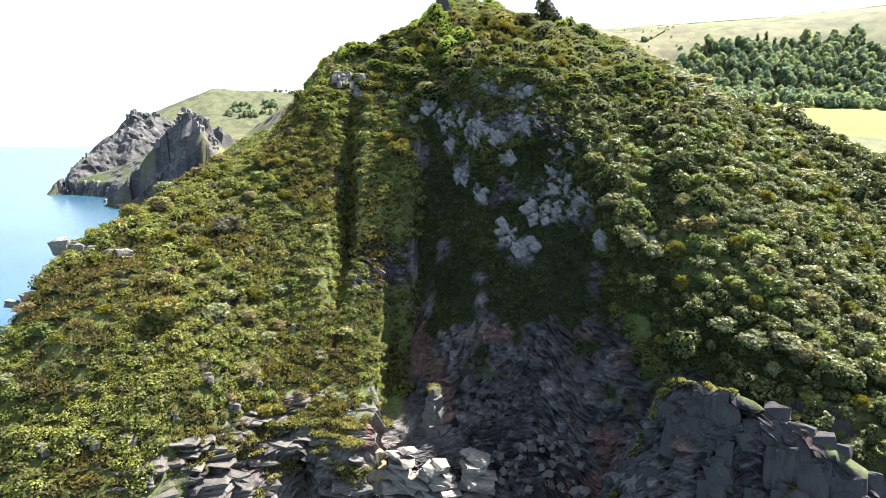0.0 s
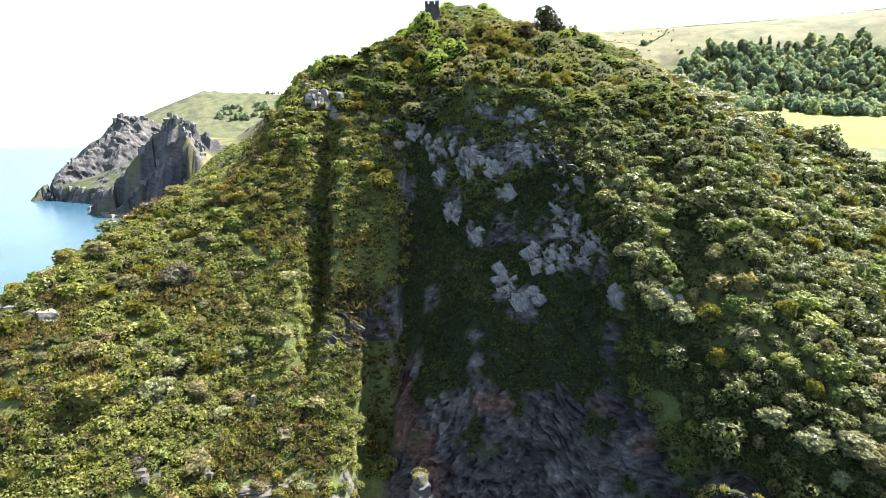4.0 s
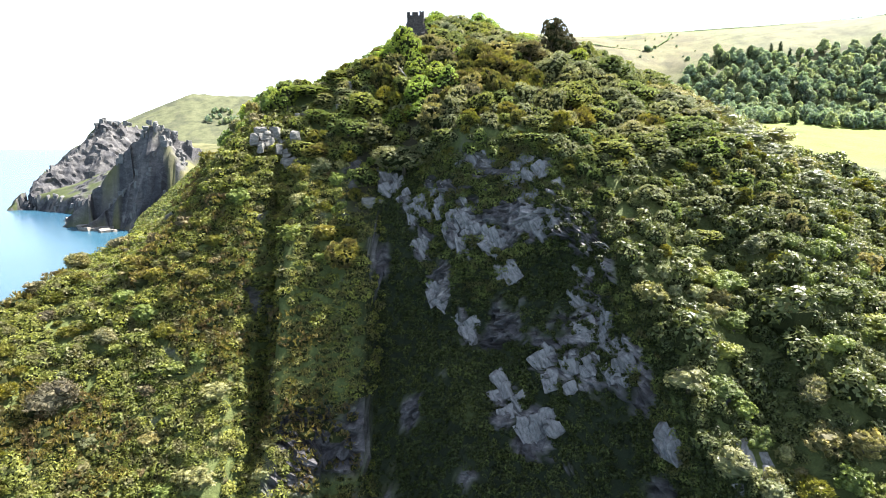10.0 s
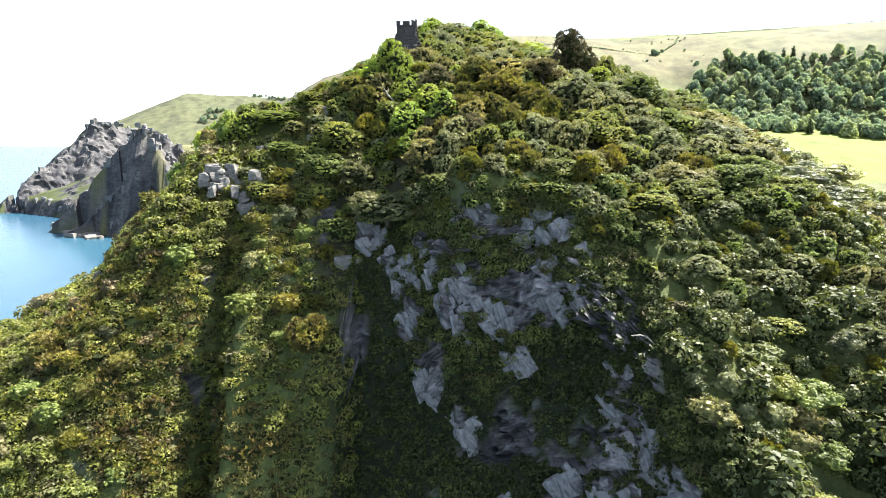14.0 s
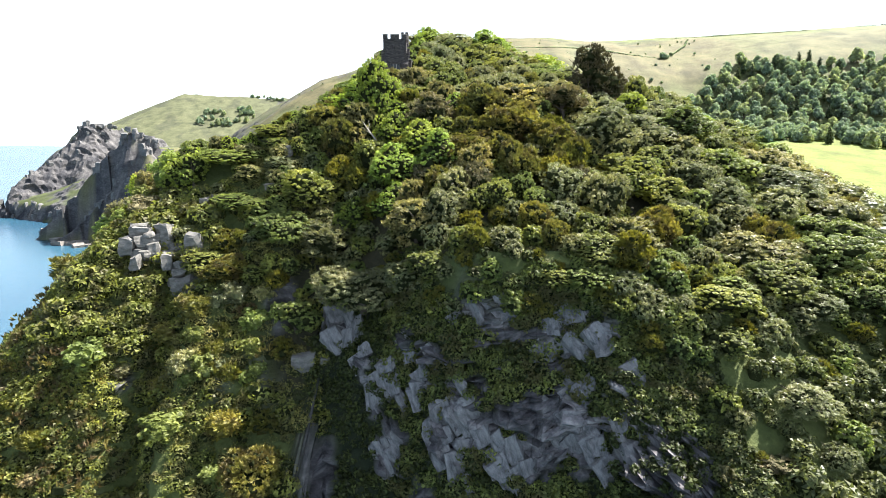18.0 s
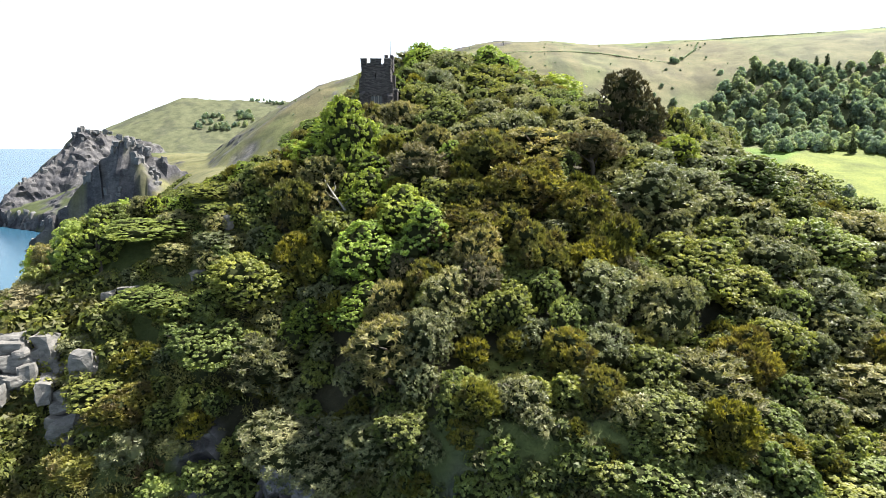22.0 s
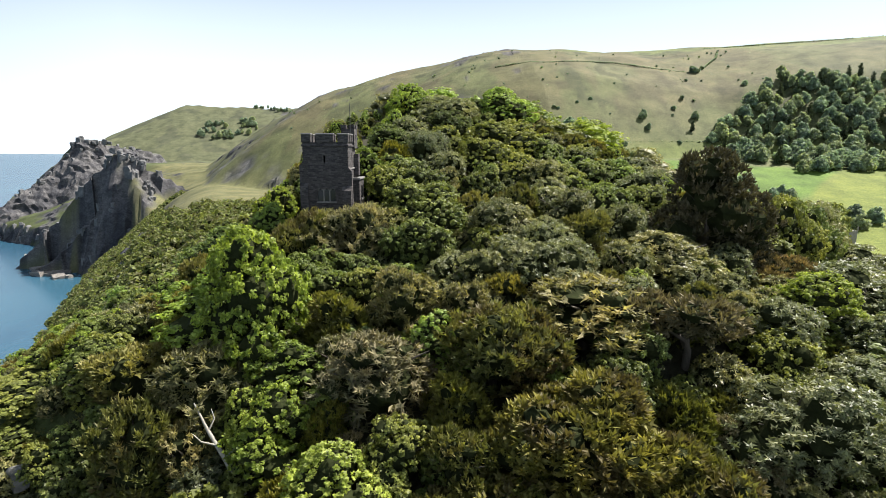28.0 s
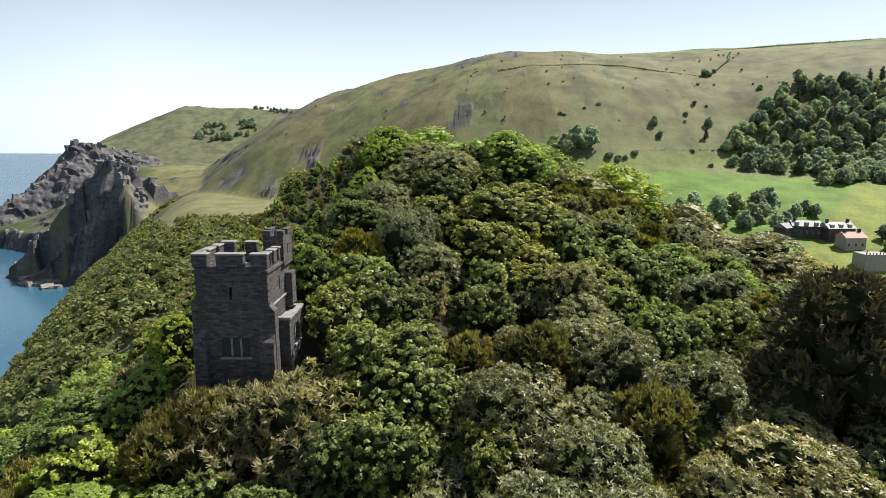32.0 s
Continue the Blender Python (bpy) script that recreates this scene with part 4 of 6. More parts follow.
LOOKS = {
    "laurel_tree": ("rounded evergreen tree with dense olive-green glossy leaves", "tree"),
    "rhododendron": ("rounded evergreen shrub with silvery sunlit leaf whorls", "shrub"),
    "sycamore_tree": ("leafy tree in bright yellow-green summer leaf", "tree"),
    "ash_tree": ("pale green feathery broadleaf tree in full leaf", "tree"),
    "yew_tree": ("dark olive evergreen with rusty brown upswept sprays", "tree"),
    "golden_cypress": ("yellow-green bushy cypress with upright sprays", "tree"),
    "sallow_bush": ("wispy grey-green bush with thin leaves", "bush"),
    "blackthorn_bush": ("brownish half-bare twiggy bush on the hilltop", "bush"),
    "monterey_cypress": ("tall dark brown-green conifer above the shrubs", "conifer"),
    "scots_pine": ("low flat-topped brown-green pine among the shrubs", "pine tree"),
    "hawthorn_bush": ("small round green bush on the steep slope", "bush"),
    "laurel_bush": ("small rounded evergreen bush with pale glossy leaves", "bush"),
    "gorse_bush": ("low olive-yellow spiny bush on the slope", "bush"),
    "elder_bush": ("light green bush with creamy flower heads", "bush"),
    "oak_tree": ("broad dark green woodland tree on the far hillside", "tree"),
    "spruce_tree": ("narrow dark spruce at the edge of the wood", "tree"),
    "thorn_tree": ("small wind-shaped thorn tree in the pasture", "tree"),
}
for p_name in ("laurel_tree", "rhododendron", "sycamore_tree", "ash_tree", "yew_tree", "golden_cypress", "sallow_bush", "blackthorn_bush", "hawthorn_bush", "laurel_bush", "gorse_bush"):
    style, r, h, nleaf, size, blade, mat, count = PLANTS[p_name]
    PLANTS[p_name + " far"] = (style, r, h, 2100 if r > 2.1 else 1300, size * 1.25, blade, mat, count)
    if r > 2.4:
        PLANTS[p_name + " big"] = (style, r * 1.8, h * 1.4, int(nleaf * 2.5), size * 1.3, blade, mat, count)
STOCK = {}
for s_i, (p_name, (style, r, h, nleaf, size, blade, mat, count)) in enumerate(PLANTS.items()):
    for v_i in range(count):
        distant = p_name.endswith(" far") or mat is HAZED_WOODS
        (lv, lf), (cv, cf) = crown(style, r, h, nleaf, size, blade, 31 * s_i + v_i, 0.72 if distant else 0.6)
        me = mesh_from("crown", np.concatenate((lv, cv)), np.concatenate((lf, cf + len(lv))), (mat, mat if distant else CORE_SHADE))
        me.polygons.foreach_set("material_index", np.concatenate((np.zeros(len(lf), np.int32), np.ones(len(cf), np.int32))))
        STOCK[p_name, v_i] = me, trunk_mesh(r, h, 31 * s_i + v_i, 0.05 * r + 0.03)


def crest_cap(x, y):
    """Height that the tree tops reach on the seaward side of the tower."""
    f = max(y - 145.0, 20.0) / 70
    x = 10 + (x - 10) / f
    return 131.7 + f * (-131.7) + f * float(np.interp(x, (-29, -23, -19, -14, -11, -8, -5, -2, 2), (120, 124, 126, 127.3, 129.6, 132.2, 134.4, 137.2, 138)))


def plant(kind, x, y, size=1.0, z=None, group="", squash=1.0):
    """One tree or bush standing on the ground."""
    label, category = LOOKS[kind]
    near_path = (150 < y < 262 and -14 < x < 72) or (182 < y < 225 and -34 < x < -13)
    if x < 2 and 197 < y < 300 and z is None:
        size = min(size, max((crest_cap(x, y) - ground_at(x, y)) / (PLANTS[kind][2] * squash * 0.95), 0.3))
    e = thing(kind, (x, y, (ground_at(x, y) - 0.25) if z is None else z), label, category, group)
    e.rotation_euler = (0, 0, random.random() * 6.28)
    e.scale = (size, size, size * squash)
    v = random.randrange(PLANTS[kind][7])
    crown_mesh, stem = STOCK[kind if near_path or (kind + " far") not in PLANTS else kind + " far", v]
    if near_path and size >= 1.35 and kind + " big" in PLANTS:
        crown_mesh, stem = STOCK[kind + " big", v]
        e.scale = (size / 1.8, size / 1.8, size * squash / 1.4)
    part_of("crown", crown_mesh, e)
    part_of("trunk", stem, e)
    return e


def tri_leaves(style, r, h, n, size, blade, seed, lobes=1):
    """A cheap clump for mass planting: three-cornered leaves over one or two lumpy shells."""
    (lv, lf), _ = crown(style, r, h, n, size, blade, seed)
    g = np.random.default_rng(seed)
    cs = [ball((0, 0, h * 0.30), (r * 0.62, r * 0.62, h * 0.40), 6, 4, seed, 0.3)]
    for k in range(lobes - 1):
        a = g.random() * 6.28
        cs.append(ball((0.5 * r * math.cos(a), 0.5 * r * math.sin(a), h * 0.55), (r * 0.42, r * 0.42, h * 0.34), 6, 4, seed + k, 0.2))
    cv, cf = joined(cs)
    return (lv, lf), (cv, cf)


def scatter(name, spots, templates, mat, label, category):
    """Many small plants that nobody could count, joined into one mesh. spots: x, y, z, size, turn; templates: (leaves, core)."""
    vs, fs, ms, o = [], [], [], 0
    for i, (x, y, z, s, a) in enumerate(spots):
        (lv, lf), (cv, cf) = templates[i % len(templates)]
        v = np.concatenate((lv, cv)) * s
        c, q = math.cos(a), math.sin(a)
        v = np.stack((v[:, 0] * c - v[:, 1] * q + x, v[:, 0] * q + v[:, 1] * c + y, v[:, 2] + z), 1)
        vs.append(v.astype(np.float32))
        fs.append(np.concatenate((lf, cf + len(lv))) + o)
        ms.append(np.concatenate((np.zeros(len(lf), np.int32), np.ones(len(cf), np.int32))))
        o += len(v)
    me = mesh_from(name, np.concatenate(vs), np.concatenate(fs), (mat, CORE_SHADE))
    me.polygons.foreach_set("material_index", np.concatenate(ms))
    return tagged(new(name, me), label, category, kind="stuff")


# ---- the trees that stand out on the hilltop: kind, x, y, size ----
TREES = [
    ("sycamore_tree", -2.3, 205.2, 1.55), ("ash_tree", -7.2, 215.5, 1.5), ("ash_tree", -5.4, 210.4, 1.5), ("yew_tree", -0.6, 217.0, 0.75), ("laurel_tree", 3.4, 213.5, 0.85),
    ("laurel_tree", 10.2, 216.5, 1.0), ("golden_cypress", 17.8, 223.0, 0.8), ("rhododendron", 20.8, 208.6, 1.05), ("rhododendron", 23.6, 219.5, 1.0),
    ("monterey_cypress", 39.2, 223.5, 1.45), ("monterey_cypress", 43.5, 222.5, 0.85), ("scots_pine", 44.5, 219.0, 1.0), ("scots_pine", 29.0, 203.2, 1.0), ("sallow_bush", 7.6, 207.2, 1.15),
    ("blackthorn_bush", 5.2, 201.4, 1.25), ("yew_tree", 14.6, 202.6, 1.15), ("yew_tree", 24.2, 197.0, 1.25), ("yew_tree", 17.0, 195.0, 1.2),
    ("sycamore_tree", 41.5, 209.5, 0.85), ("rhododendron", 32.6, 197.0, 1.2), ("ash_tree", 27.5, 210.6, 0.72), ("laurel_tree", -14.5, 208.8, 0.85),
    ("laurel_tree", -18.6, 205.0, 0.8), ("laurel_tree", -8.9, 199.8, 0.8), ("sycamore_tree", 4.0, 249.5, 0.85),
    ("yew_tree", 28.0, 256.0, 1.0), ("yew_tree", 32.5, 257.5, 1.0), ("yew_tree", 37.0, 259.5, 1.0), ("yew_tree", 41.5, 261.5, 0.9), ("laurel_tree", 17.3, 254.0, 0.95),
    ("ash_tree", 0.8, 188.6, 0.85), ("ash_tree", 7.8, 187.6, 0.95), ("rhododendron", 9.0, 179.2, 0.75), ("yew_tree", 18.6, 184.6, 1.0),
    ("golden_cypress", 24.4, 186.4, 1.2), ("sallow_bush", 13.7, 184.2, 1.0), ("yew_tree", 16.6, 190.5, 1.1), ("rhododendron", 36.6, 198.2, 1.15),
    ("rhododendron", 48.6, 199.4, 1.15), ("rhododendron", 30.5, 182.0, 1.45), ("laurel_tree", -11.9, 191.4, 0.75), ("rhododendron", -8.0, 188.2, 0.75),
    ("sallow_bush", 9.0, 202.0, 1.0), ("sycamore_tree", -3.6, 209.6, 0.95), ("laurel_tree", -7.2, 229.5, 0.8), ("sycamore_tree", -0.8, 247.0, 0.8),
    ("ash_tree", -4.8, 214.0, 0.8), ("yew_tree", 1.2, 218.2, 0.62), ("sallow_bush", 4.6, 219.6, 0.8), ("sycamore_tree", 5.4, 256.5, 0.85),
    ("laurel_tree", 2.8, 247.0, 0.9), ("rhododendron", 27.2, 247.0, 1.0), ("rhododendron", 25.2, 232.0, 1.1), ("laurel_tree", 13.6, 236.5, 1.1),
    ("laurel_tree", 11.5, 225.6, 1.0), ("rhododendron", 25.1, 224.0, 0.95), ("laurel_tree", 15.7, 229.5, 1.0), ("rhododendron", 34.2, 239.0, 1.1),
    ("sycamore_tree", 43.3, 244.0, 0.8), ("rhododendron", 17.9, 215.6, 1.0), ("elder_bush", 18.2, 200.8, 0.9), ("golden_cypress", 27.5, 190.0, 1.2),
    ("golden_cypress", 29.5, 168.6, 1.15), ("golden_cypress", 12.2, 170.6, 0.8), ("yew_tree", 21.5, 172.0, 0.75), ("gorse_bush", 38.6, 155.6, 1.4), ("ash_tree", -41.0, 193.5, 0.62),
    ("yew_tree", -2.2, 217.6, 1.36), ("sallow_bush", 0.9, 217.8, 1.62), ("sallow_bush", 3.4, 218.0, 1.6), ("laurel_bush", 5.2, 220.0, 2.0), ("laurel_tree", 6.4, 227.0, 1.3),
    ("sycamore_tree", -6.4, 226.5, 0.8), ("laurel_tree", -3.2, 231.5, 0.95), ("sycamore_tree", 2.6, 231.6, 1.0), ("ash_tree", -6.0, 220.6, 0.9),
    ("laurel_tree", 8.8, 192.4, 0.8), ("blackthorn_bush", 10.4, 197.6, 1.2), ("rhododendron", 23.5, 177.0, 1.05), ("laurel_tree", -4.6, 193.0, 0.8),
]


class Spots:
    """Remembers what stands where, so that plants keep their distance."""

    def __init__(self):
        self.cells, self.count = {}, 0

    def add(self, x, y, r):
        self.cells.setdefault((int(x // 8), int(y // 8)), []).append((x, y, r))
        self.count += 1

    def free(self, x, y, r, gap):
        i, j = int(x // 8), int(y // 8)
        for a in (i - 1, i, i + 1):
            for b in (j - 1, j, j + 1):
                for px, py, pr in self.cells.get((a, b), ()):
                    if (x - px) ** 2 + (y - py) ** 2 < (gap * (r + pr)) ** 2:
                        return False
        return True


# the large rounded crowns of the hilltop wood
BIG_TREES = [
    ("sycamore_tree", -4.6, 210.6, 2.18), ("ash_tree", -10.0, 221.5, 2.0), ("laurel_tree", 10.4, 221.8, 1.8), ("laurel_tree", 18.1, 245.7, 2.4), ("rhododendron", 19.9, 210.9, 1.64),
    ("sallow_bush", 8.4, 206.8, 1.49), ("blackthorn_bush", 7.4, 199.6, 1.97), ("yew_tree", 15.1, 202.4, 1.94), ("yew_tree", 19.4, 196.5, 2.35), ("yew_tree", 25.1, 193.2, 1.81),
    ("golden_cypress", 26.9, 188.9, 1.43), ("yew_tree", 19.4, 186.7, 1.57), ("ash_tree", 8.3, 189.2, 1.11), ("ash_tree", 1.8, 189.7, 1.7), ("sallow_bush", 13.3, 186.5, 1.46), ("blackthorn_bush", 39.4, 155.2, 1.1),
    ("scots_pine", 29.3, 204.6, 1.44), ("rhododendron", 34.4, 198.9, 2.17), ("sycamore_tree", 43.2, 211.5, 1.58), ("laurel_tree", 51.5, 208.1, 2.63), ("laurel_tree", 36.0, 188.0, 1.95),
    ("rhododendron", 25.1, 182.3, 1.33), ("laurel_tree", -11.7, 191.6, 1.9), ("laurel_tree", -20.0, 204.3, 1.58), ("yew_tree", -8.1, 198.4, 1.19), ("hawthorn_bush", -1.9, 193.9, 1.76),
    ("laurel_tree", -27.1, 201.1, 2.22), ("laurel_tree", -21.9, 192.5, 1.64), ("rhododendron", 9.8, 180.7, 1.08), ("sallow_bush", 4.5, 183.4, 1.2), ("ash_tree", 1.0, 250.2, 1.57),
    ("sycamore_tree", 5.7, 259.7, 1.62), ("laurel_tree", 11.8, 250.1, 1.72), ("rhododendron", 9.4, 238.8, 1.35), ("laurel_tree", 16.8, 238.6, 1.34), ("rhododendron", 23.3, 232.5, 1.23),
    ("laurel_tree", 30.8, 237.9, 1.33), ("rhododendron", 35.9, 235.0, 1.33), ("yew_tree", 19.2, 223.6, 1.05), ("rhododendron", 24.1, 223.3, 1.27), ("laurel_tree", 8.8, 228.4, 1.22),
    ("golden_cypress", 5.6, 236.2, 1.18), ("laurel_tree", 29.9, 227.5, 1.1), ("rhododendron", 29.2, 221.7, 1.18), ("laurel_tree", 24.6, 241.1, 1.19),
    ("yew_tree", 25.4, 218.6, 1.06), ("rhododendron", 21.0, 215.4, 1.15), ("laurel_tree", 15.6, 216.2, 0.88),
]
placed = Spots()
for kind, x, y, s in BIG_TREES:
    placed.add(x, y, s * PLANTS[kind][1])
    plant(kind, x, y, s, squash=min((1.4 + 1.08 * float(growth(np.array([x]), np.array([y]))[0])) / (PLANTS[kind][2] * s), 1.1))
# taller trees that screen the valley beside the great conifer
for kind, x, y, s, tall in (("laurel_tree", 51.0, 229.0, 1.5, 9.5), ("laurel_tree", 57.0, 235.0, 1.6, 9.0), ("rhododendron", 62.0, 242.0, 1.7, 9.0), ("laurel_tree", 68.0, 249.0, 1.7, 8.5), ("golden_cypress", 47.0, 235.0, 1.5, 8.5)):
    placed.add(x, y, s * PLANTS[kind][1])
    plant(kind, x, y, s, squash=tall / (PLANTS[kind][2] * s))
for kind, x, y, s in TREES:
    if placed.free(x, y, s * PLANTS[kind][1], 0.5) or kind == "monterey_cypress" or (-7 < x < 7 and y > 214):
        placed.add(x, y, s * PLANTS[kind][1])
        plant(kind, x, y, s)


# room for the bare outcrops
for x, y, r in ((-94, 131.0, 3.2), (-88, 131.2, 3.0), (-81, 131.5, 3.0), (-76, 129.0, 2.6), (-93, 117.0, 2.6), (-34, 185.8, 4.6), (-28.4, 184.0, 3.0), (-36, 180.5, 2.6), (-25.6, 192.4, 1.6), (-9, 174.6, 2.4)):
    placed.add(x, y, r)


def clear(x, y, r, gap=0.62):
    if -5.2 < x < 5.0 and 219.6 < y < 229.6:
        return False
    if -5.5 < x < 4.6 and y < 222 and y > 214 and r > 2.0:
        return False
    if math.hypot((x - 15.4) / 1.25, y - 175.2) < 2.6 + r * 0.4:
        return False
    return placed.free(x, y, r, gap)


def rim_of(x):
    return np.interp(x, (-60, -24, -12, -7, 10, 22, 34, 44, 52, 66, 85, 110, 140), (150, 176, 178, 184, 171, 170, 163, 122, 106, 90, 74, 65, 62))


# the rest of the wood on the hilltop
random.seed(11)
for _ in range(14000):
    x, y = random.uniform(-26, 92), random.uniform(166, 284)
    if y < rim_of(x) - 2 or (x < -12 and y < 182) or (x > 62 and y < 186):
        continue
    if not clear(x, y, 2.0, 0.43):
        continue
    w = float(vnoise(x / 16, y / 16, 3.0, 91)) + 0.4 * random.uniform(-1, 1)
    if 3 < x < 31 and 178 < y < 207:
        kind = random.choice(("yew_tree", "golden_cypress", "blackthorn_bush", "sallow_bush", "laurel_tree", "laurel_tree", "ash_tree", "rhododendron"))
    elif x < 0 and y > 200:
        kind = random.choice(("laurel_tree", "ash_tree", "sycamore_tree", "laurel_tree", "sallow_bush", "yew_tree"))
    else:
        kind = "rhododendron" if w < -0.25 else "laurel_tree" if w < 0.22 else random.choice(("ash_tree", "sycamore_tree", "laurel_tree", "golden_cypress", "sallow_bush"))
        if random.random() < 0.07:
            kind = "yew_tree"
    s = random.choice((0.8, 1.1, 1.6, 2.0, 2.4)) * random.uniform(0.85, 1.15) * (0.6 if x < -10 else 1.0)
    if 215 < y < 222 and -6 < x < 5:
        kind, s = "laurel_bush", 0.8
    if x < 2 and y > 197:
        s = min(s, max((crest_cap(x, y) - ground_at(x, y)) / PLANTS[kind][2], 0.55))
    r = s * PLANTS[kind][1]
    if clear(x, y, r, 0.46) and placed.count < 780:
        placed.add(x, y, r)
        plant(kind, x, y, s, squash=min(max((1.0 + float(growth(np.array([x]), np.array([y]))[0]) * random.uniform(0.8, 1.1)) / (PLANTS[kind][2] * s), 0.5), 1.1))

# light-leaved trees on the seaward side of the tower
random.seed(18)
fresh = 0
for _ in range(7000):
    x, y = random.uniform(-48, -3), random.uniform(197, 268)
    kind = random.choice(("ash_tree", "sycamore_tree", "ash_tree", "laurel_tree", "laurel_bush", "hawthorn_bush", "sallow_bush"))
    s = min(random.uniform(0.6, 1.2), max((crest_cap(x, y) - ground_at(x, y)) / PLANTS[kind][2], 0.4))
    r = s * PLANTS[kind][1]
    if fresh > 240 or not clear(x, y, r, 0.5):
        continue
    fresh += 1
    placed.add(x, y, r)
    plant(kind, x, y, s)

# undergrowth in the gaps between the trees
random.seed(16)
under = 0
for _ in range(9000):
    x, y = random.uniform(-24, 60), random.uniform(162, 224)
    if y < rim_of(x) - 3 or under > 420 or not clear(x, y, 1.2, 0.42):
        continue
    under += 1
    placed.add(x, y, 1.2)
    plant(random.choice(("laurel_bush", "hawthorn_bush", "hawthorn_bush", "gorse_bush")), x, y, random.uniform(0.7, 1.2))

# a fringe of bushes leaning over the cliff's edge
random.seed(14)
for k in range(52):
    x = -9 + 1.05 * k
    y = float(np.interp(x, (-12, -7, 10, 22, 34, 44, 52), (178, 184, 169, 168, 162, 143, 120))) + random.uniform(-0.5, 2.0)
    if 12.5 < x < 18.5:
        continue
    plant(random.choice(("laurel_bush", "hawthorn_bush", "gorse_bush", "hawthorn_bush")), x, y, random.uniform(0.6, 1.05))
    placed.add(x, y, 1.2)

# bushes of the sunny slope beyond the cliff, and of the seaward slope
slope_spots, heath_spots = [], []
random.seed(12)
small = 0
for _ in range(12000):
    x, y = random.uniform(36, 150), random.uniform(68, 262)
    if y < rim_of(x) - 2 or (x < 64 and y > 190 and y < 262) or y > 262:
        continue
    kind = random.choice(("rhododendron", "laurel_tree", "laurel_tree", "rhododendron", "laurel_bush", "hawthorn_bush", "golden_cypress", "sallow_bush"))
    s = random.choice((0.6, 0.8, 1.0, 1.3)) * random.uniform(0.85, 1.15)
    r = s * PLANTS[kind][1]
    if clear(x, y, r, 0.48):
        placed.add(x, y, r)
        if small < 420 and x < 110:
            small += 1
            plant(kind, x, y, s, squash=min(max(random.uniform(3.4, 4.6) / (PLANTS[kind][2] * s), 0.45), 1.0))
        else:
            slope_spots.append((x, y, ground_at(x, y) - 0.3, r / 1.9, random.random() * 6.28))


fill = 0
for _ in range(9000):
    x, y = random.uniform(34, 125), random.uniform(70, 262)
    if fill < 1500 and y > rim_of(x) - 1 and not (x < 64 and y > 192) and clear(x, y, 1.0, 0.42):
        fill += 1
        placed.add(x, y, 0.9)
        slope_spots.append((x, y, ground_at(x, y) - 0.3, random.uniform(0.5, 0.85), random.random() * 6.28))


def low(style, r, h, n, size, blade, seeds):
    return [tri_leaves(style, r, h, n, size, blade, 500 + k, 1) for k in seeds]


bushy = low("dome", 2.0, 3.0, 420, 0.5, "leaf", range(5))
scatter("scrub", slope_spots, bushy, SHADED_SLOPE, "dense rounded green bushes covering the slope", "scrub")

# taller bushes standing out of the scrub on the seaward slope
random.seed(17)
tall = 0
for _ in range(5000):
    x, y = random.uniform(-105, -10), random.uniform(100, 196)
    z = ground_at(x, y)
    s = random.choice((0.7, 1.0, 1.4, 1.9)) * random.uniform(0.85, 1.2)
    if z < 22 or (x > -24 and y < 165) or tall > 260 or not clear(x, y, 1.6 * s, 0.75):
        continue
    if float(vnoise(x / 18, y / 18, 2.0, 77)) < -0.15 and random.random() < 0.7:
        continue
    tall += 1
    placed.add(x, y, 1.6 * s)
    plant(random.choice(("hawthorn_bush", "gorse_bush", "gorse_bush", "laurel_bush", "sallow_bush", "blackthorn_bush", "yew_tree")), x, y, s * 0.85, squash=0.7)

random.seed(13)
green_spots = []
done = Spots()
for _ in range(45000):
    x, y = random.uniform(-135, -9), random.uniform(78, 300)
    if not done.free(x, y, 0.75, 0.43):
        continue
    z = ground_at(x, y)
    if z < 9 or (x > -60 and (z < 19 or (z < 27 and y < 128 and random.random() < 0.7))):
        continue
    if x > -9.5 and y < 180:
        continue
    s = random.choice((0.55, 0.7, 0.85, 1.0, 1.3)) * random.uniform(0.85, 1.15) * (1.2 if y > 185 else 1.0)
    r = 1.5 * s
    if not done.free(x, y, r, 0.43) or not clear(x, y, r, 0.55):
        continue
    done.add(x, y, r)
    if y > 197 and z + 1.7 * s > crest_cap(x, y) + 0.5:
        continue
    w = vnoise(x / 13, y / 13, 5.0, 95)
    (heath_spots if w > 0.25 else green_spots).append((x, y, z - 0.35, s, random.random() * 6.28))
tuft = low("dome", 2.2, 1.75, 260, 0.52, "leaf", range(10, 15))
gorse = low("dome", 2.0, 1.7, 240, 0.6, "finger", range(20, 24))
scatter("scrub", green_spots, tuft, SCRUB, "low green bramble and bracken scrub on the seaward slope", "scrub")
scatter("heath", heath_spots, gorse, HEATH, "brownish gorse and heather clumps on the seaward slope", "heath")

# scrub on the long coastal slope beyond the hill
g = np.random.default_rng(19)
cx, cy = g.uniform(-400, 0, 9000), g.uniform(236, 760, 9000)
cz, inland = ground(cx, cy), cx - coast(cy)
top_z = np.where(cy < 520, 110, 92) + 8 * vnoise(cx / 30, cy / 30, 1.0, 63)
keep = (inland > 6) & (cz > 10) & (cz < top_z) & ~((cx > -60) & (cy < 262))
coast_spots = [(cx[i], cy[i], cz[i] - 0.8, g.uniform(1.0, 2.4), g.random() * 6.28) for i in np.where(keep)[0][:3400]]
scatter("scrub", coast_spots, low("dome", 2.0, 2.2, 70, 1.0, "leaf", range(50, 53)), SCRUB, "dense green scrub on the far coastal slope", "scrub")

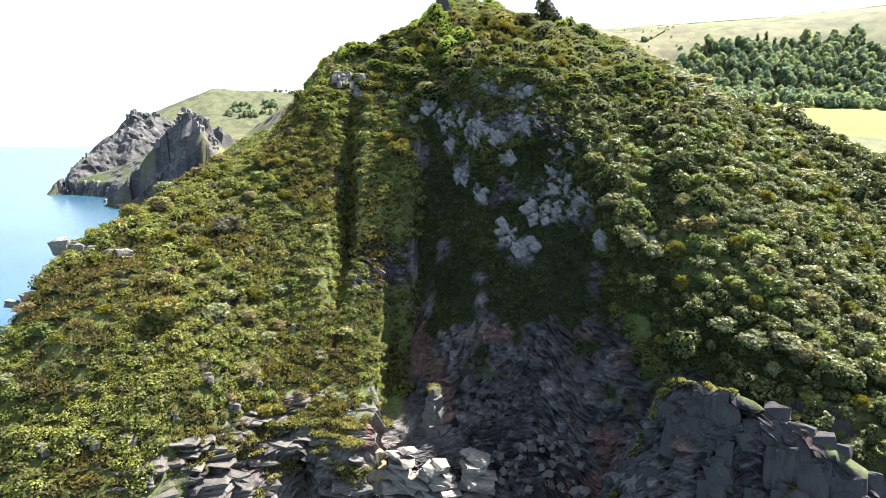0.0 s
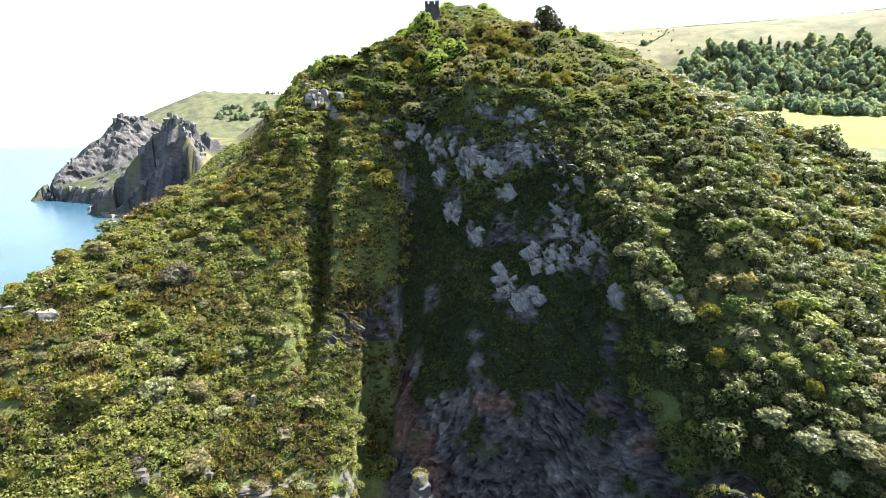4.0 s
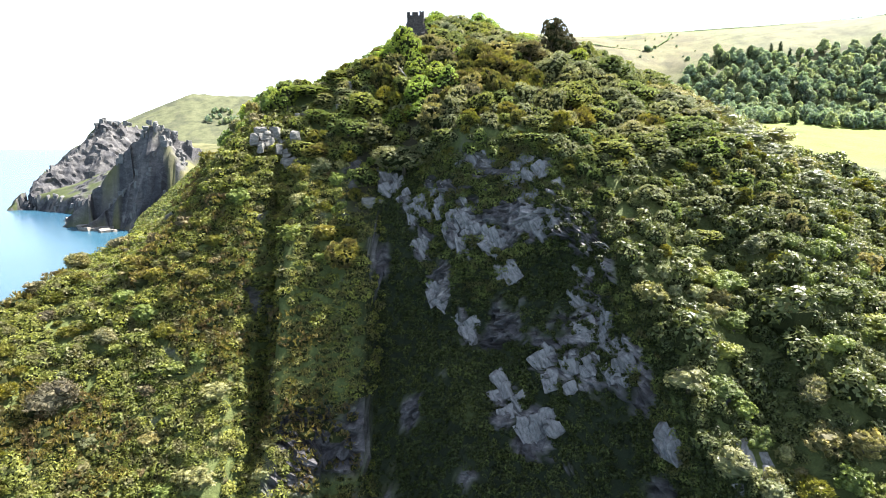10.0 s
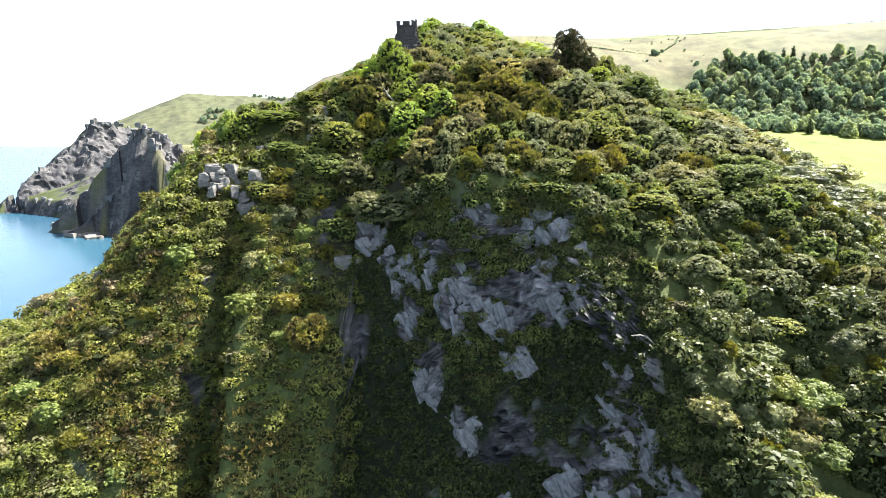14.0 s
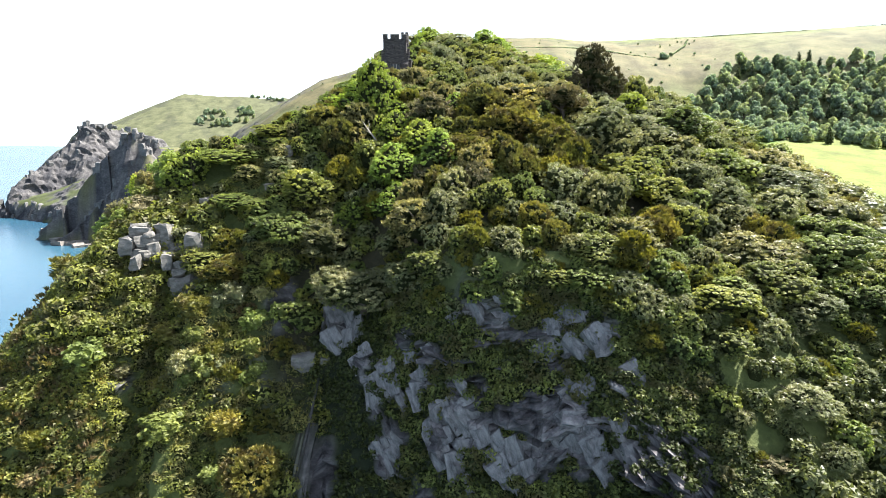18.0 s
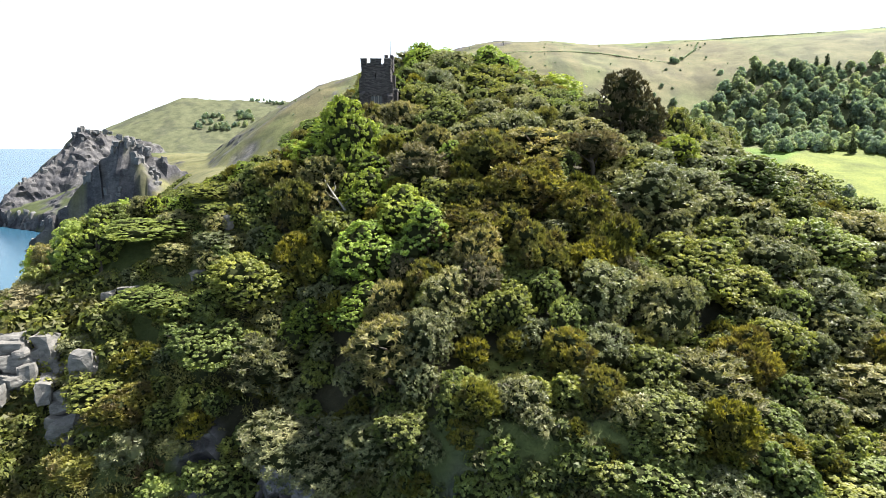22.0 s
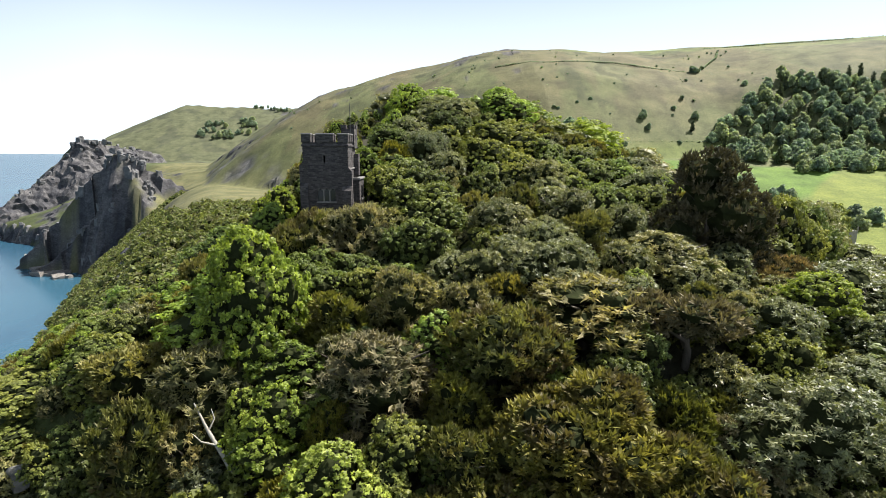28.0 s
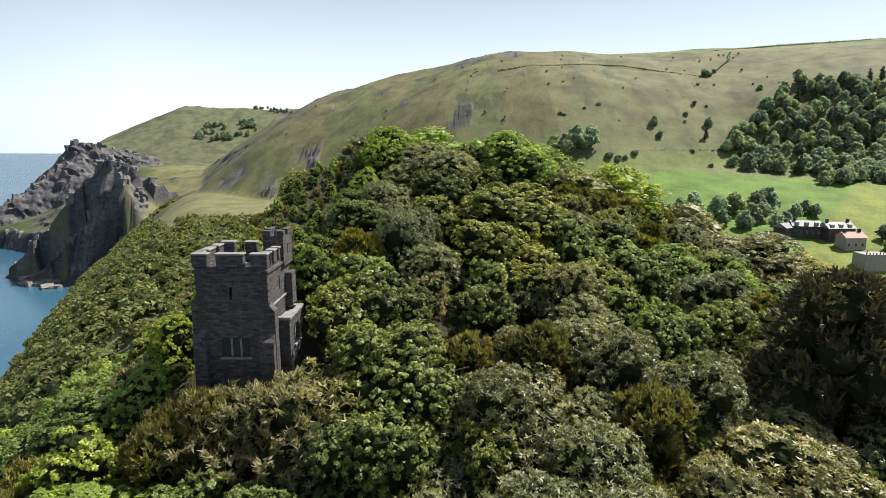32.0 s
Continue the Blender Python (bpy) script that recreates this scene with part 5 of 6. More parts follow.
# rank grass on the ledge by the bench
random.seed(15)
blades = [tri_leaves("dome", 0.5, 0.4, 60, 0.3, "wisp", 640 + k, 1) for k in range(3)]
tufts = [(15.5 + random.uniform(-3.4, 3.4), 175.8 + random.uniform(-1.6, 2.6)) for _ in range(110)]
scatter("grass", [(x, y, ground_at(x, y) - 0.1, random.uniform(0.5, 1.0), random.random() * 6.28) for x, y in tufts], blades, GRASS, "rank green grass round the bench", "grass")
# grass on the shelves above the shore
g = np.random.default_rng(33)
shelf = np.where((band * near).ravel() * (fbm(X / 7, Y / 7, Z / 2.5, 2, 97).ravel() > 0.15) * (GZZ.ravel() > 9) > 0.5)[0]
shelf_spots = [(GXX.ravel()[i], GYY.ravel()[i] - 0.4, GZZ.ravel()[i] + 0.2, g.uniform(0.8, 1.9), g.random() * 6.28) for i in g.choice(shelf, size=min(900, len(shelf)), replace=False)]
scatter("grass", shelf_spots, blades, GRASS, "dry yellow-green grass on the rock shelves above the shore", "grass")
# ivy and grass hanging on the cliff
flat_rock, fx, fy, fz = (rock * near).ravel(), GXX.ravel(), GYY.ravel(), GZZ.ravel()
fsteep, fface = steep.ravel(), (face * near).ravel()
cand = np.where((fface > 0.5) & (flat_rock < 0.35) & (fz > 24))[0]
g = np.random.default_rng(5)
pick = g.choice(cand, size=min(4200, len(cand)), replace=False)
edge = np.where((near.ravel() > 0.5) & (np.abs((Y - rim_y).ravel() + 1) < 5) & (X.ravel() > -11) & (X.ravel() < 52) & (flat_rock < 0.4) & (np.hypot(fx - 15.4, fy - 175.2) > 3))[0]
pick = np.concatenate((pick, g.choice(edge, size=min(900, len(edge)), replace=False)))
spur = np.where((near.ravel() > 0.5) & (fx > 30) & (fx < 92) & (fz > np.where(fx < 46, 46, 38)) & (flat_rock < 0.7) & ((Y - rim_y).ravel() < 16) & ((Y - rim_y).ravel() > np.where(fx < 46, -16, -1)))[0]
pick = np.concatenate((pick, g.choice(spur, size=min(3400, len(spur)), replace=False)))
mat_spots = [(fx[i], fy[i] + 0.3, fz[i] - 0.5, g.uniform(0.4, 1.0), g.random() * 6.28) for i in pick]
rib = np.where((near.ravel() > 0.5) & (fx > -72) & (fx < -6) & (steep.ravel() > 0.9) & (flat_rock < 0.4) & (fz > 24))[0]
rib_spots = [(fx[i], fy[i] + 0.2, fz[i] - 0.45, g.uniform(0.4, 0.9), g.random() * 6.28) for i in g.choice(rib, size=min(5200, len(rib)), replace=False)]
on_rib = [q for q in rib_spots if -26 < q[0] < -8 and q[1] > 140]
scatter("scrub", [q for q in rib_spots if q not in on_rib], tuft, SCRUB, "low sunlit scrub on the steep slope beside the cliff", "scrub")
scatter("grass", on_rib, low("dome", 1.8, 1.3, 240, 0.5, "wisp", range(60, 63)), GRASS, "shaggy sunlit grass and heather on the steep rib", "grass")
ledge = np.where((fx > 24) & (fx < 37) & (fz > 66) & (fz < 97) & (flat_rock > 0.4) & (near.ravel() > 0.5))[0]
pick = np.concatenate((pick, g.choice(ledge, size=min(260, len(ledge)), replace=False)))
mat_spots += [(fx[i], fy[i] + 0.3, fz[i] - 0.4, g.uniform(0.4, 0.9), g.random() * 6.28) for i in pick[-260:]]
lip = np.where((near.ravel() > 0.5) & (fx > 2) & (fx < 48) & (flat_rock < 0.5) & ((Y - rim_y).ravel() > -7) & ((Y - rim_y).ravel() < 6) & (np.hypot((fx - 15.4) / 1.3, fy - 175.2) > 3))[0]
lip_spots = [(fx[i], fy[i] + 0.2, fz[i] - 0.5, g.uniform(0.35, 0.8), g.random() * 6.28) for i in g.choice(lip, size=min(900, len(lip)), replace=False)]
scatter("scrub", lip_spots, tuft, SCRUB, "brambles and small bushes along the cliff's lip", "scrub")
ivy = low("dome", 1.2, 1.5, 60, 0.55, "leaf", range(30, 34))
scatter("ivy", mat_spots, ivy, SHADED_IVY, "ivy and ferns clinging to the cliff, their green darkened for its shade", "ivy")
del fx, fy, fz, fsteep, fface


# ---- rocks ----
column = np.arange(62.0, 185.0, 0.25)


def rock_bm(seed, sx, sy, sz, points=26):
    g = random.Random(seed)
    bm = bmesh.new()
    for _ in range(points):
        v = Vector((g.uniform(-1, 1), g.uniform(-1, 1), g.uniform(-1, 1)))
        v *= 1 / max(abs(v.x), abs(v.y), abs(v.z)) * g.uniform(0.8, 1.0) if g.random() < 0.7 else 1
        bm.verts.new((v.x * sx / 2, v.y * sy / 2, v.z * sz / 2))
    bmesh.ops.convex_hull(bm, input=list(bm.verts))
    for v in [v for v in bm.verts if not v.link_faces]:
        bm.verts.remove(v)
    bmesh.ops.bevel(bm, geom=list(bm.edges), offset=min(sx, sy, sz) * 0.04, segments=1, affect="EDGES")
    return bm


def slab_bm(seed, w, d, h):
    """A broken block of jointed rock: knocked corners, stepped and chipped faces."""
    g = random.Random(seed)
    bm = bmesh.new()
    for sx_ in (-1, 1):
        for sy_ in (-1, 1):
            for sz_ in (-1, 1):
                bm.verts.new((sx_ * w / 2 * g.uniform(0.5, 1.0), sy_ * d / 2 * g.uniform(0.55, 1.0), sz_ * h / 2 * g.uniform(0.55, 1.0)))
    for _ in range(7):
        bm.verts.new((g.uniform(-0.55, 0.55) * w, g.uniform(-0.55, 0.55) * d, g.uniform(-0.55, 0.55) * h))
    bmesh.ops.convex_hull(bm, input=list(bm.verts))
    for v in [v for v in bm.verts if not v.link_faces]:
        bm.verts.remove(v)
    bmesh.ops.subdivide_edges(bm, edges=list(bm.edges), cuts=2, use_grid_fill=True)
    m = min(w, d, h)
    off = Vector((g.uniform(0, 90), g.uniform(0, 90), g.uniform(0, 90)))
    for v in bm.verts:
        q = v.co / (0.55 * m) + off
        v.co += noise.noise_vector(q) * (0.13 * m) + noise.cell_vector(v.co / (0.5 * m) + off) * (0.07 * m)
    return bm


def crags(name, label, x, y, stones, mat, seed, z=None, angular=True):
    """An outcrop: stones as (dx, dy, dz, width, depth, height, turn)."""
    z = ground_at(x, y) if z is None else z
    e = thing(name, (x, y, z), label, "rock")
    for k, (dx, dy, dz, w, d, h, a) in enumerate(stones):
        ob = part("stone", (slab_bm if angular else rock_bm)(seed + k, w, d, h), mat, e)
        ob.matrix_basis = Matrix.LocRotScale((dx, dy, dz), Euler((random.uniform(-0.12, 0.12), random.uniform(-0.12, 0.12), a)), None)
    return e


random.seed(21)
crags("rock_outcrop", "pale jointed slabs of rock jutting from the green knoll", -33.5, 187.0,
      [(-1.2, 0, 0.0, 2.6, 2.8, 4.2, 0.2), (-1.0, 0.2, 2.2, 2.8, 2.6, 1.6, 0.1), (0.8, 0.4, 0.5, 1.9, 2.2, 3.0, 0.4), (-0.4, -0.8, -1.6, 3.0, 2.6, 2.8, 0.3), (2.4, 0.8, 0.8, 1.6, 1.8, 2.2, 0.2), (3.6, 0.4, -0.2, 1.8, 1.6, 1.4, 0.5), (-2.6, 0.2, 1.2, 1.8, 1.6, 1.2, 0.3), (0.6, -0.9, 1.9, 1.6, 1.4, 0.9, 0.2), (1.6, -0.8, -1.4, 2.2, 1.8, 1.6, 0.4), (-2.0, -1.0, -3.0, 2.4, 2.0, 2.0, 0.1)], PALE_ROCK, 1)
for cx, cy, count, spread in ((-33.0, 185.8, 10, 3.4), (-28.2, 184.6, 5, 2.0)):
    stones = []
    for k in range(count):
        dx, dy = random.uniform(-1, 1) * spread, random.uniform(-1, 0.8) * spread * 0.8
        stones.append((dx, dy, ground_at(cx + dx, cy + dy) - ground_at(cx, cy) + random.uniform(0.6, 1.8), random.uniform(1.4, 3.4), random.uniform(1.4, 2.6), random.uniform(1.0, 3.4), random.uniform(-0.4, 0.6)))
    crags("rock_outcrop", "jagged pale jointed rocks breaking through the green slope", cx, cy, stones, PALE_ROCK, 6100 + int(cx * 31))
crags("rock_outcrop", "pale slanting boulder with turf on its top", -28.6, 185.6, [(0, 0, 0.5, 3.2, 2.2, 2.6, -0.3), (1.6, 0.4, 0.2, 2.0, 1.8, 2.0, 0.4)], PALE_ROCK, 11)
crags("rock_outcrop", "small pale slabs among bushes on the crest", -25.6, 193.0, [(0, 0, 0.9, 2.4, 1.4, 1.0, 0.4), (-1.8, -0.6, 0.4, 1.2, 1.2, 1.3, 0.1)], PALE_ROCK, 21)
crags("rock_outcrop", "small pale slabs among bushes on the crest", -17.8, 193.6, [(0, 0, 1.3, 1.8, 1.2, 1.2, 0.3)], PALE_ROCK, 25)
crags("rock_outcrop", "small pale boulder among bushes on the crest", -15.8, 198.4, [(0, 0, 1.5, 1.4, 1.2, 2.0, 0.6)], PALE_ROCK, 28)
crags("rock_outcrop", "grey weathered rock tor at the end of the point", -93.0, 131.5,
      [(-1.5, 0, 2.6, 5.4, 4.0, 4.8, 0.2), (3.0, 0.5, 2.0, 4.6, 3.4, 3.2, -0.1), (7.5, 1.0, 1.5, 4.6, 3.0, 2.8, 0.3), (11.5, 0.2, 1.1, 3.6, 2.8, 2.4, 0.2), (15.5, -1.5, 0.9, 4.6, 3.2, 3.0, 0.5), (17.0, -3.0, -0.4, 3.8, 2.8, 2.6, 0.2)], PALE_ROCK, 31)
crags("rock_outcrop", "grey weathered rock tor on the seaward slope", -93.0, 118.0, [(0, 0, 1.0, 3.4, 2.6, 2.8, 0.4), (-3, -1.5, 0.2, 3.0, 2.2, 2.0, 0.1)], PALE_ROCK, 41)
crags("rock_outcrop", "pale bare slab among scrub on the slope", -38.2, 132.6, [(0, 0, 0.6, 1.2, 1.4, 3.4, 0.1), (1.0, 0.2, -0.8, 1.0, 1.2, 2.0, 0.4)], PALE_ROCK, 51)
crags("rock_outcrop", "pale bare rock with pinkish stain on the cliff edge", -9.0, 175.6, [(0, 0, 0.4, 3.4, 2.0, 2.6, 0.2), (2.4, 0.3, 0.2, 1.6, 1.6, 2.2, 0.5), (-1.6, 0, -1.8, 2.0, 1.6, 2.0, 0.1)], PALE_ROCK, 55)
for k, (x, y, w) in enumerate(((-62, 98, 2.6), (-68, 96, 3.0), (-56, 104, 2.4), (-47, 113, 2.6), (-76, 94, 2.6), (-52, 112, 2.6), (-44, 120, 2.2), (-30, 120, 2.0))):
    crags("boulder", "grey boulder lodged in the scrub above the shore", x, y, [(0, 0, 0.7, w, w * 0.7, w * 0.6, k * 0.7), (w * 0.5, -0.6, 0.0, w * 0.6, w * 0.5, w * 0.7, k), (-w * 0.6, 0.3, 0.2, w * 0.6, w * 0.5, w * 0.5, k)], LEDGE, 60 + 3 * k)
# the sea stack and the pale ledges in front of the bay
random.seed(29)
stack = crags("sea_stack", "dark rock pinnacle with a grassy cap above the shore", -2.2, 124.4,
              [(random.uniform(-2.6, 2.6) * (1 - k / 27), random.uniform(-2.0, 2.0) * (1 - k / 27), 2 + 0.8 * k, 8.6 - 0.24 * k, 7.0 - 0.18 * k, 5.5 - 0.08 * k, random.uniform(-1.2, 1.2)) for k in range(26)], DARK_ROCK, 90, z=2.0)
cap_l, cap_c = tri_leaves("dome", 2.3, 1.6, 700, 0.4, "wisp", 77, 1)
cap_v, cap_f = joined([cap_l, cap_c])
part_of("grass_cap", mesh_from("grass_cap", cap_v + np.array((-0.1, 0.2, 22.6)), cap_f, GRASS), stack, "sunlit tuft of grass")
random.seed(27)
for group_x, group_y, top_z, w_, label in ((-9.0, 112.0, 17.0, 7.0, "sunlit pale tilted ledges at the foot of the cliff"), (-1.0, 110.0, 14.5, 8.0, "sunlit pale tilted ledges at the foot of the cliff"), (7.5, 113.0, 15.0, 7.0, "broken pale ledge beside the shaded cove")):
    stones = []
    for k in range(16):
        f = k / 15
        stones.append((random.uniform(-0.5, 0.5) * w_ * (1.15 - 0.6 * f), random.uniform(-2.5, 2.5) * (1.1 - 0.7 * f), top_z * (0.25 + 0.72 * f) - 0.5, random.uniform(4.5, 8.5) * (1.2 - 0.5 * f), random.uniform(3.0, 5.5), random.uniform(1.0, 2.4), random.uniform(-0.8, 0.8)))
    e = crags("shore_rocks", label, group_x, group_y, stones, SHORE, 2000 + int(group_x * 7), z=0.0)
    for ob in e.children:
        ob.rotation_euler = (random.uniform(-0.12, 0.05), 0.22 + random.uniform(-0.08, 0.08), ob.rotation_euler[2])
# ledges of the banded rock under the scrub
for k in range(9):
    x0 = -62 + 5.6 * k
    stones = []
    for m_ in range(15):
        x, z = x0 + random.uniform(-3.2, 3.2), random.uniform(4, 26)
        if x > -18.5 or math.hypot((x + 33) / 6.5, (z - 3) / 14) < 1:
            continue
        prof = ground(np.full(column.shape, x), column)
        y = column[int(np.argmax(prof > z))]
        stones.append((x - x0, y - 112.0 + 0.9, z, random.uniform(4.5, 10.0), random.uniform(2.6, 4.2), random.uniform(0.5, 1.5), random.uniform(-0.3, 0.3)))
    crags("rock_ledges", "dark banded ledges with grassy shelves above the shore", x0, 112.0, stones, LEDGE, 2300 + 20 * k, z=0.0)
crags("lichened_rock", "rock crowned with orange-yellow lichen beside the shore ledges", -15.5, 113.0, [(0, 0, 3.0, 5.5, 4.5, 7.5, 0.3), (0.6, 0.8, 8.0, 3.6, 3.0, 2.6, 0.7), (-0.8, -0.4, 6.0, 3.0, 3.0, 3.0, 0.2)], LICHEN, 130, z=6.0)
# angular slabs standing proud of the bare patches of the cliff
random.seed(22)
for bx_, bz_, rx_, rz_ in BARE:
    slab_set = thing("cliff_slabs", (0, 0, 0), "pale grey jointed rock slabs set in the shaded cliff", "rock")
    for k in range(int(4 + rx_ * rz_ * 0.55)):
        a, q = random.random() * 6.28, math.sqrt(random.random())
        x, z = bx_ + rx_ * q * math.cos(a), bz_ + rz_ * q * math.sin(a)
        prof = ground(np.full(column.shape, x), column)
        j = int(np.argmax(prof > z))
        slope_a = math.atan2(prof[min(j + 4, len(prof) - 1)] - prof[max(j - 4, 0)], 2.0)
        w, h = random.uniform(1.2, 3.0), random.uniform(1.8, 4.6)
        ob = part("slab", slab_bm(3000 + 40 * int(bx_ + 20) + k, w * 1.2, random.uniform(1.3, 2.2), h), CLIFF_ROCK, slab_set)
        ob.matrix_basis = Matrix.LocRotScale((x, column[j] + 0.55, z), Euler((slope_a - 1.5708 + random.uniform(-0.15, 0.15), -0.42 + random.uniform(-0.25, 0.25), random.uniform(-0.5, 0.5))), None)
# jointed blocks of the bluff beside the cove
random.seed(34)
bluff_set = thing("bluff_blocks", (0, 0, 0), "jointed grey blocks on the bluff beside the cove, darkened for shade", "rock")
for k in range(120):
    x, z = random.uniform(37, 76), random.uniform(4, 36)
    prof = ground(np.full(column.shape, x), column)
    j = int(np.argmax(prof > z))
    if prof[j] < z or column[j] > 104:
        continue
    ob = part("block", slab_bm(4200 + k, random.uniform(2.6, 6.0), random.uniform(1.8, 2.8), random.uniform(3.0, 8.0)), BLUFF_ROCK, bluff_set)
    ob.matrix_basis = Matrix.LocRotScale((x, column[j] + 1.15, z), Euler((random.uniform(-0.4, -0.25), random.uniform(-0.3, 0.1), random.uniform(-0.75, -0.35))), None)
edge_spots = []
for k in range(150):
    (ax, ay, az), (bx, by, bz) = random.choice(((BLUFF[3], BLUFF[4]), (BLUFF[4], BLUFF[5]), (BLUFF[2], BLUFF[3])))
    t = random.random()
    x, y = ax + t * (bx - ax) + random.uniform(-0.8, 0.8), ay + t * (by - ay) + random.uniform(-0.3, 1.6)
    edge_spots.append((x, y, ground_at(x, y) - 0.1, random.uniform(0.9, 2.0), random.random() * 6.28))
scatter("grass", edge_spots, blades, GRASS, "sunlit grass along the edge of the bluff", "grass")
random.seed(23)
bm_all = [slab_bm(700 + k, 1, 1, 0.8) for k in range(6)]
meshes = []
for bm0 in bm_all:
    me0 = bpy.data.meshes.new("boulder")
    bm0.to_mesh(me0)
    bm0.free()
    me0.materials.append(DARK_ROCK)
    meshes.append(me0)
for k in range(110):
    x, y = random.uniform(4, 32), random.uniform(108, 119)
    s = random.uniform(0.6, 2.0) * (1.2 - 0.03 * (y - 110))
    ob = tagged(new("boulder", meshes[k % 6]), "dark fallen boulder in the shaded cove", "rock", "boulders of the cove")
    ob.matrix_world = Matrix.LocRotScale((x, y, ground_at(x, y) + s * 0.2), Euler((random.random(), random.random(), random.random() * 6)), (s, s, s))
# skerries below the far headland
random.seed(24)
for k in range(34):
    t = random.random() ** 0.8
    x, y, s = -398 - 128 * t + random.uniform(-16, 16), 738 + 136 * t + random.uniform(-12, 12), random.uniform(9, 24)
    crags("skerry", "low brownish wave-washed reef off the headland", x, y, [(0, 0, 0, s, s * 0.7, s * 0.36, random.random() * 3), (s * 0.5, 2, 0, s * 0.6, s * 0.4, s * 0.3, random.random() * 3)], SHORE, 5800 + 2 * k, z=0.8)
for k, (x, y, s) in enumerate(((-243, 548, 9), (-252, 560, 12), (-262, 575, 10), (-238, 530, 8), (-350, 708, 14), (-362, 722, 16), (-340, 690, 12))):
    crags("skerry", "dark rock at the foot of the coastal slope", x, y, [(0, 0, 2, s, s * 0.8, s * 0.8, k), (s * 0.5, 3, 1, s * 0.7, s * 0.6, s * 0.6, k)], DARK_ROCK, 840 + 2 * k, z=0.5)
# the castle-like crown of the far headland
random.seed(26)
crags("rock_pinnacle", "jagged grey rock towers on the headland's summit", -634, 1150,
      [(-4, -3, 1, 8, 8, 15, 0.2), (1, -1, 3, 6, 6, 13, 0.5), (9, 3, -2, 10, 9, 10, 0.1), (20, 7, -2, 11, 9, 9, 0.4), (-11, -8, -6, 9, 9, 12, 0.3), (34, 12, -2, 9, 8, 10, 0.2), (41, 15, -3, 7, 7, 7, 0.2)], FAR_ROCK, 860, z=156)
crags("rock_pinnacle", "shattered grey rock crest of the steep sea crag", -374, 812,
      [(-2, 0, -1, 7, 7, 8, 0.2), (-9, 4, -9, 8, 7, 8, 0.5), (5, 1, -3, 7, 7, 7, 0.3), (12, 2, -8, 7, 7, 7, 0.1), (20, 3, -11, 8, 7, 6, 0.6), (-16, 7, -20, 8, 8, 9, 0.4), (29, 4, -15, 7, 7, 6, 0.2)], FAR_ROCK, 880, z=140)

random.seed(36)
for name, label, line, reach, count in (("crag_face", "steep grey broken rock face of the sea crag", ((-455, 845), (-374, 812), (-325, 826)), 44, 60), ("crag_face", "dark broken sea cliffs round the foot of the headland", ((-700, 1030), (-590, 965), (-505, 910)), 40, 60), ("crag_face", "grey rock ribs on the headland's upper slope", ((-690, 1060), (-634, 1150), (-560, 1240)), 34, 34)):
    stones = []
    for k in range(count):
        t = random.random() * (len(line) - 1)
        (ax, ay), (bx, by) = line[int(t)], line[int(t) + 1]
        x, y = ax + (t % 1) * (bx - ax), ay + (t % 1) * (by - ay) - random.uniform(-4, reach)
        z = float(ground(np.array([x]), np.array([y]))[0])
        if z > 1:
            stones.append((x - line[0][0], y - line[0][1], z - 1.5, random.uniform(4, 9), random.uniform(4, 8), random.uniform(5, 15), random.uniform(0, 3)))
    crags(name, label, *line[0], stones, FAR_ROCK, 5200 + len(label) * 70, z=0.0)

# ---- the lookout tower ----
TX0, TX1, TY0, TY1, TZ0, TZ1 = -2.6, 1.9, 221.7, 226.5, 129.5, 140.45
tower = thing("tower", (0, 0, 0), "square dark rubble-stone lookout tower with battlements and a stair turret", "tower")


def wall(name, lo, hi, mat=STONE, bevel=0.03, label=""):
    return part(name, block(lo, hi, bevel), mat, tower, label)


WT = 0.55
# front wall, pierced by a three-light window and a slit
wz0, wz1, wx0, wx1 = 134.55, 135.85, -1.25, 0.55
sl = (-0.55, -0.35, 138.35, 139.15)


def pierced(name, us, zs, holes, place):
    """One thick wall as a single sheet of faces with real openings; place turns (u, depth, z) into a point."""
    bm = bmesh.new()
    grid = {}
    for i, u in enumerate(us):
        for j, z in enumerate(zs):
            for k in (0, 1):
                grid[i, j, k] = bm.verts.new(place(u, k * WT, z))
    solid = {(i, j) for i in range(len(us) - 1) for j in range(len(zs) - 1)} - set(holes)
    for i, j in solid:
        bm.faces.new((grid[i, j, 0], grid[i + 1, j, 0], grid[i + 1, j + 1, 0], grid[i, j + 1, 0]))
        bm.faces.new((grid[i, j, 1], grid[i, j + 1, 1], grid[i + 1, j + 1, 1], grid[i + 1, j, 1]))
        for (di, dj), (p, q) in (((-1, 0), ((i, j + 1), (i, j))), ((1, 0), ((i + 1, j), (i + 1, j + 1))), ((0, -1), ((i, j), (i + 1, j))), ((0, 1), ((i + 1, j + 1), (i, j + 1)))):
            if (i + di, j + dj) not in solid:
                bm.faces.new((grid[(*p, 0)], grid[(*p, 1)], grid[(*q, 1)], grid[(*q, 0)]))
    bmesh.ops.recalc_face_normals(bm, faces=list(bm.faces))
    for v in [v for v in bm.verts if not v.link_faces]:
        bm.verts.remove(v)
    return part(name, bm, STONE, tower)


pierced("front_wall", (TX0, wx0, sl[0], sl[1], wx1, TX1), (TZ0, wz0, wz1, sl[2], sl[3], TZ1), {(1, 1), (2, 1), (3, 1), (2, 3)}, lambda u, d, z: (u, TY0 + d, z))
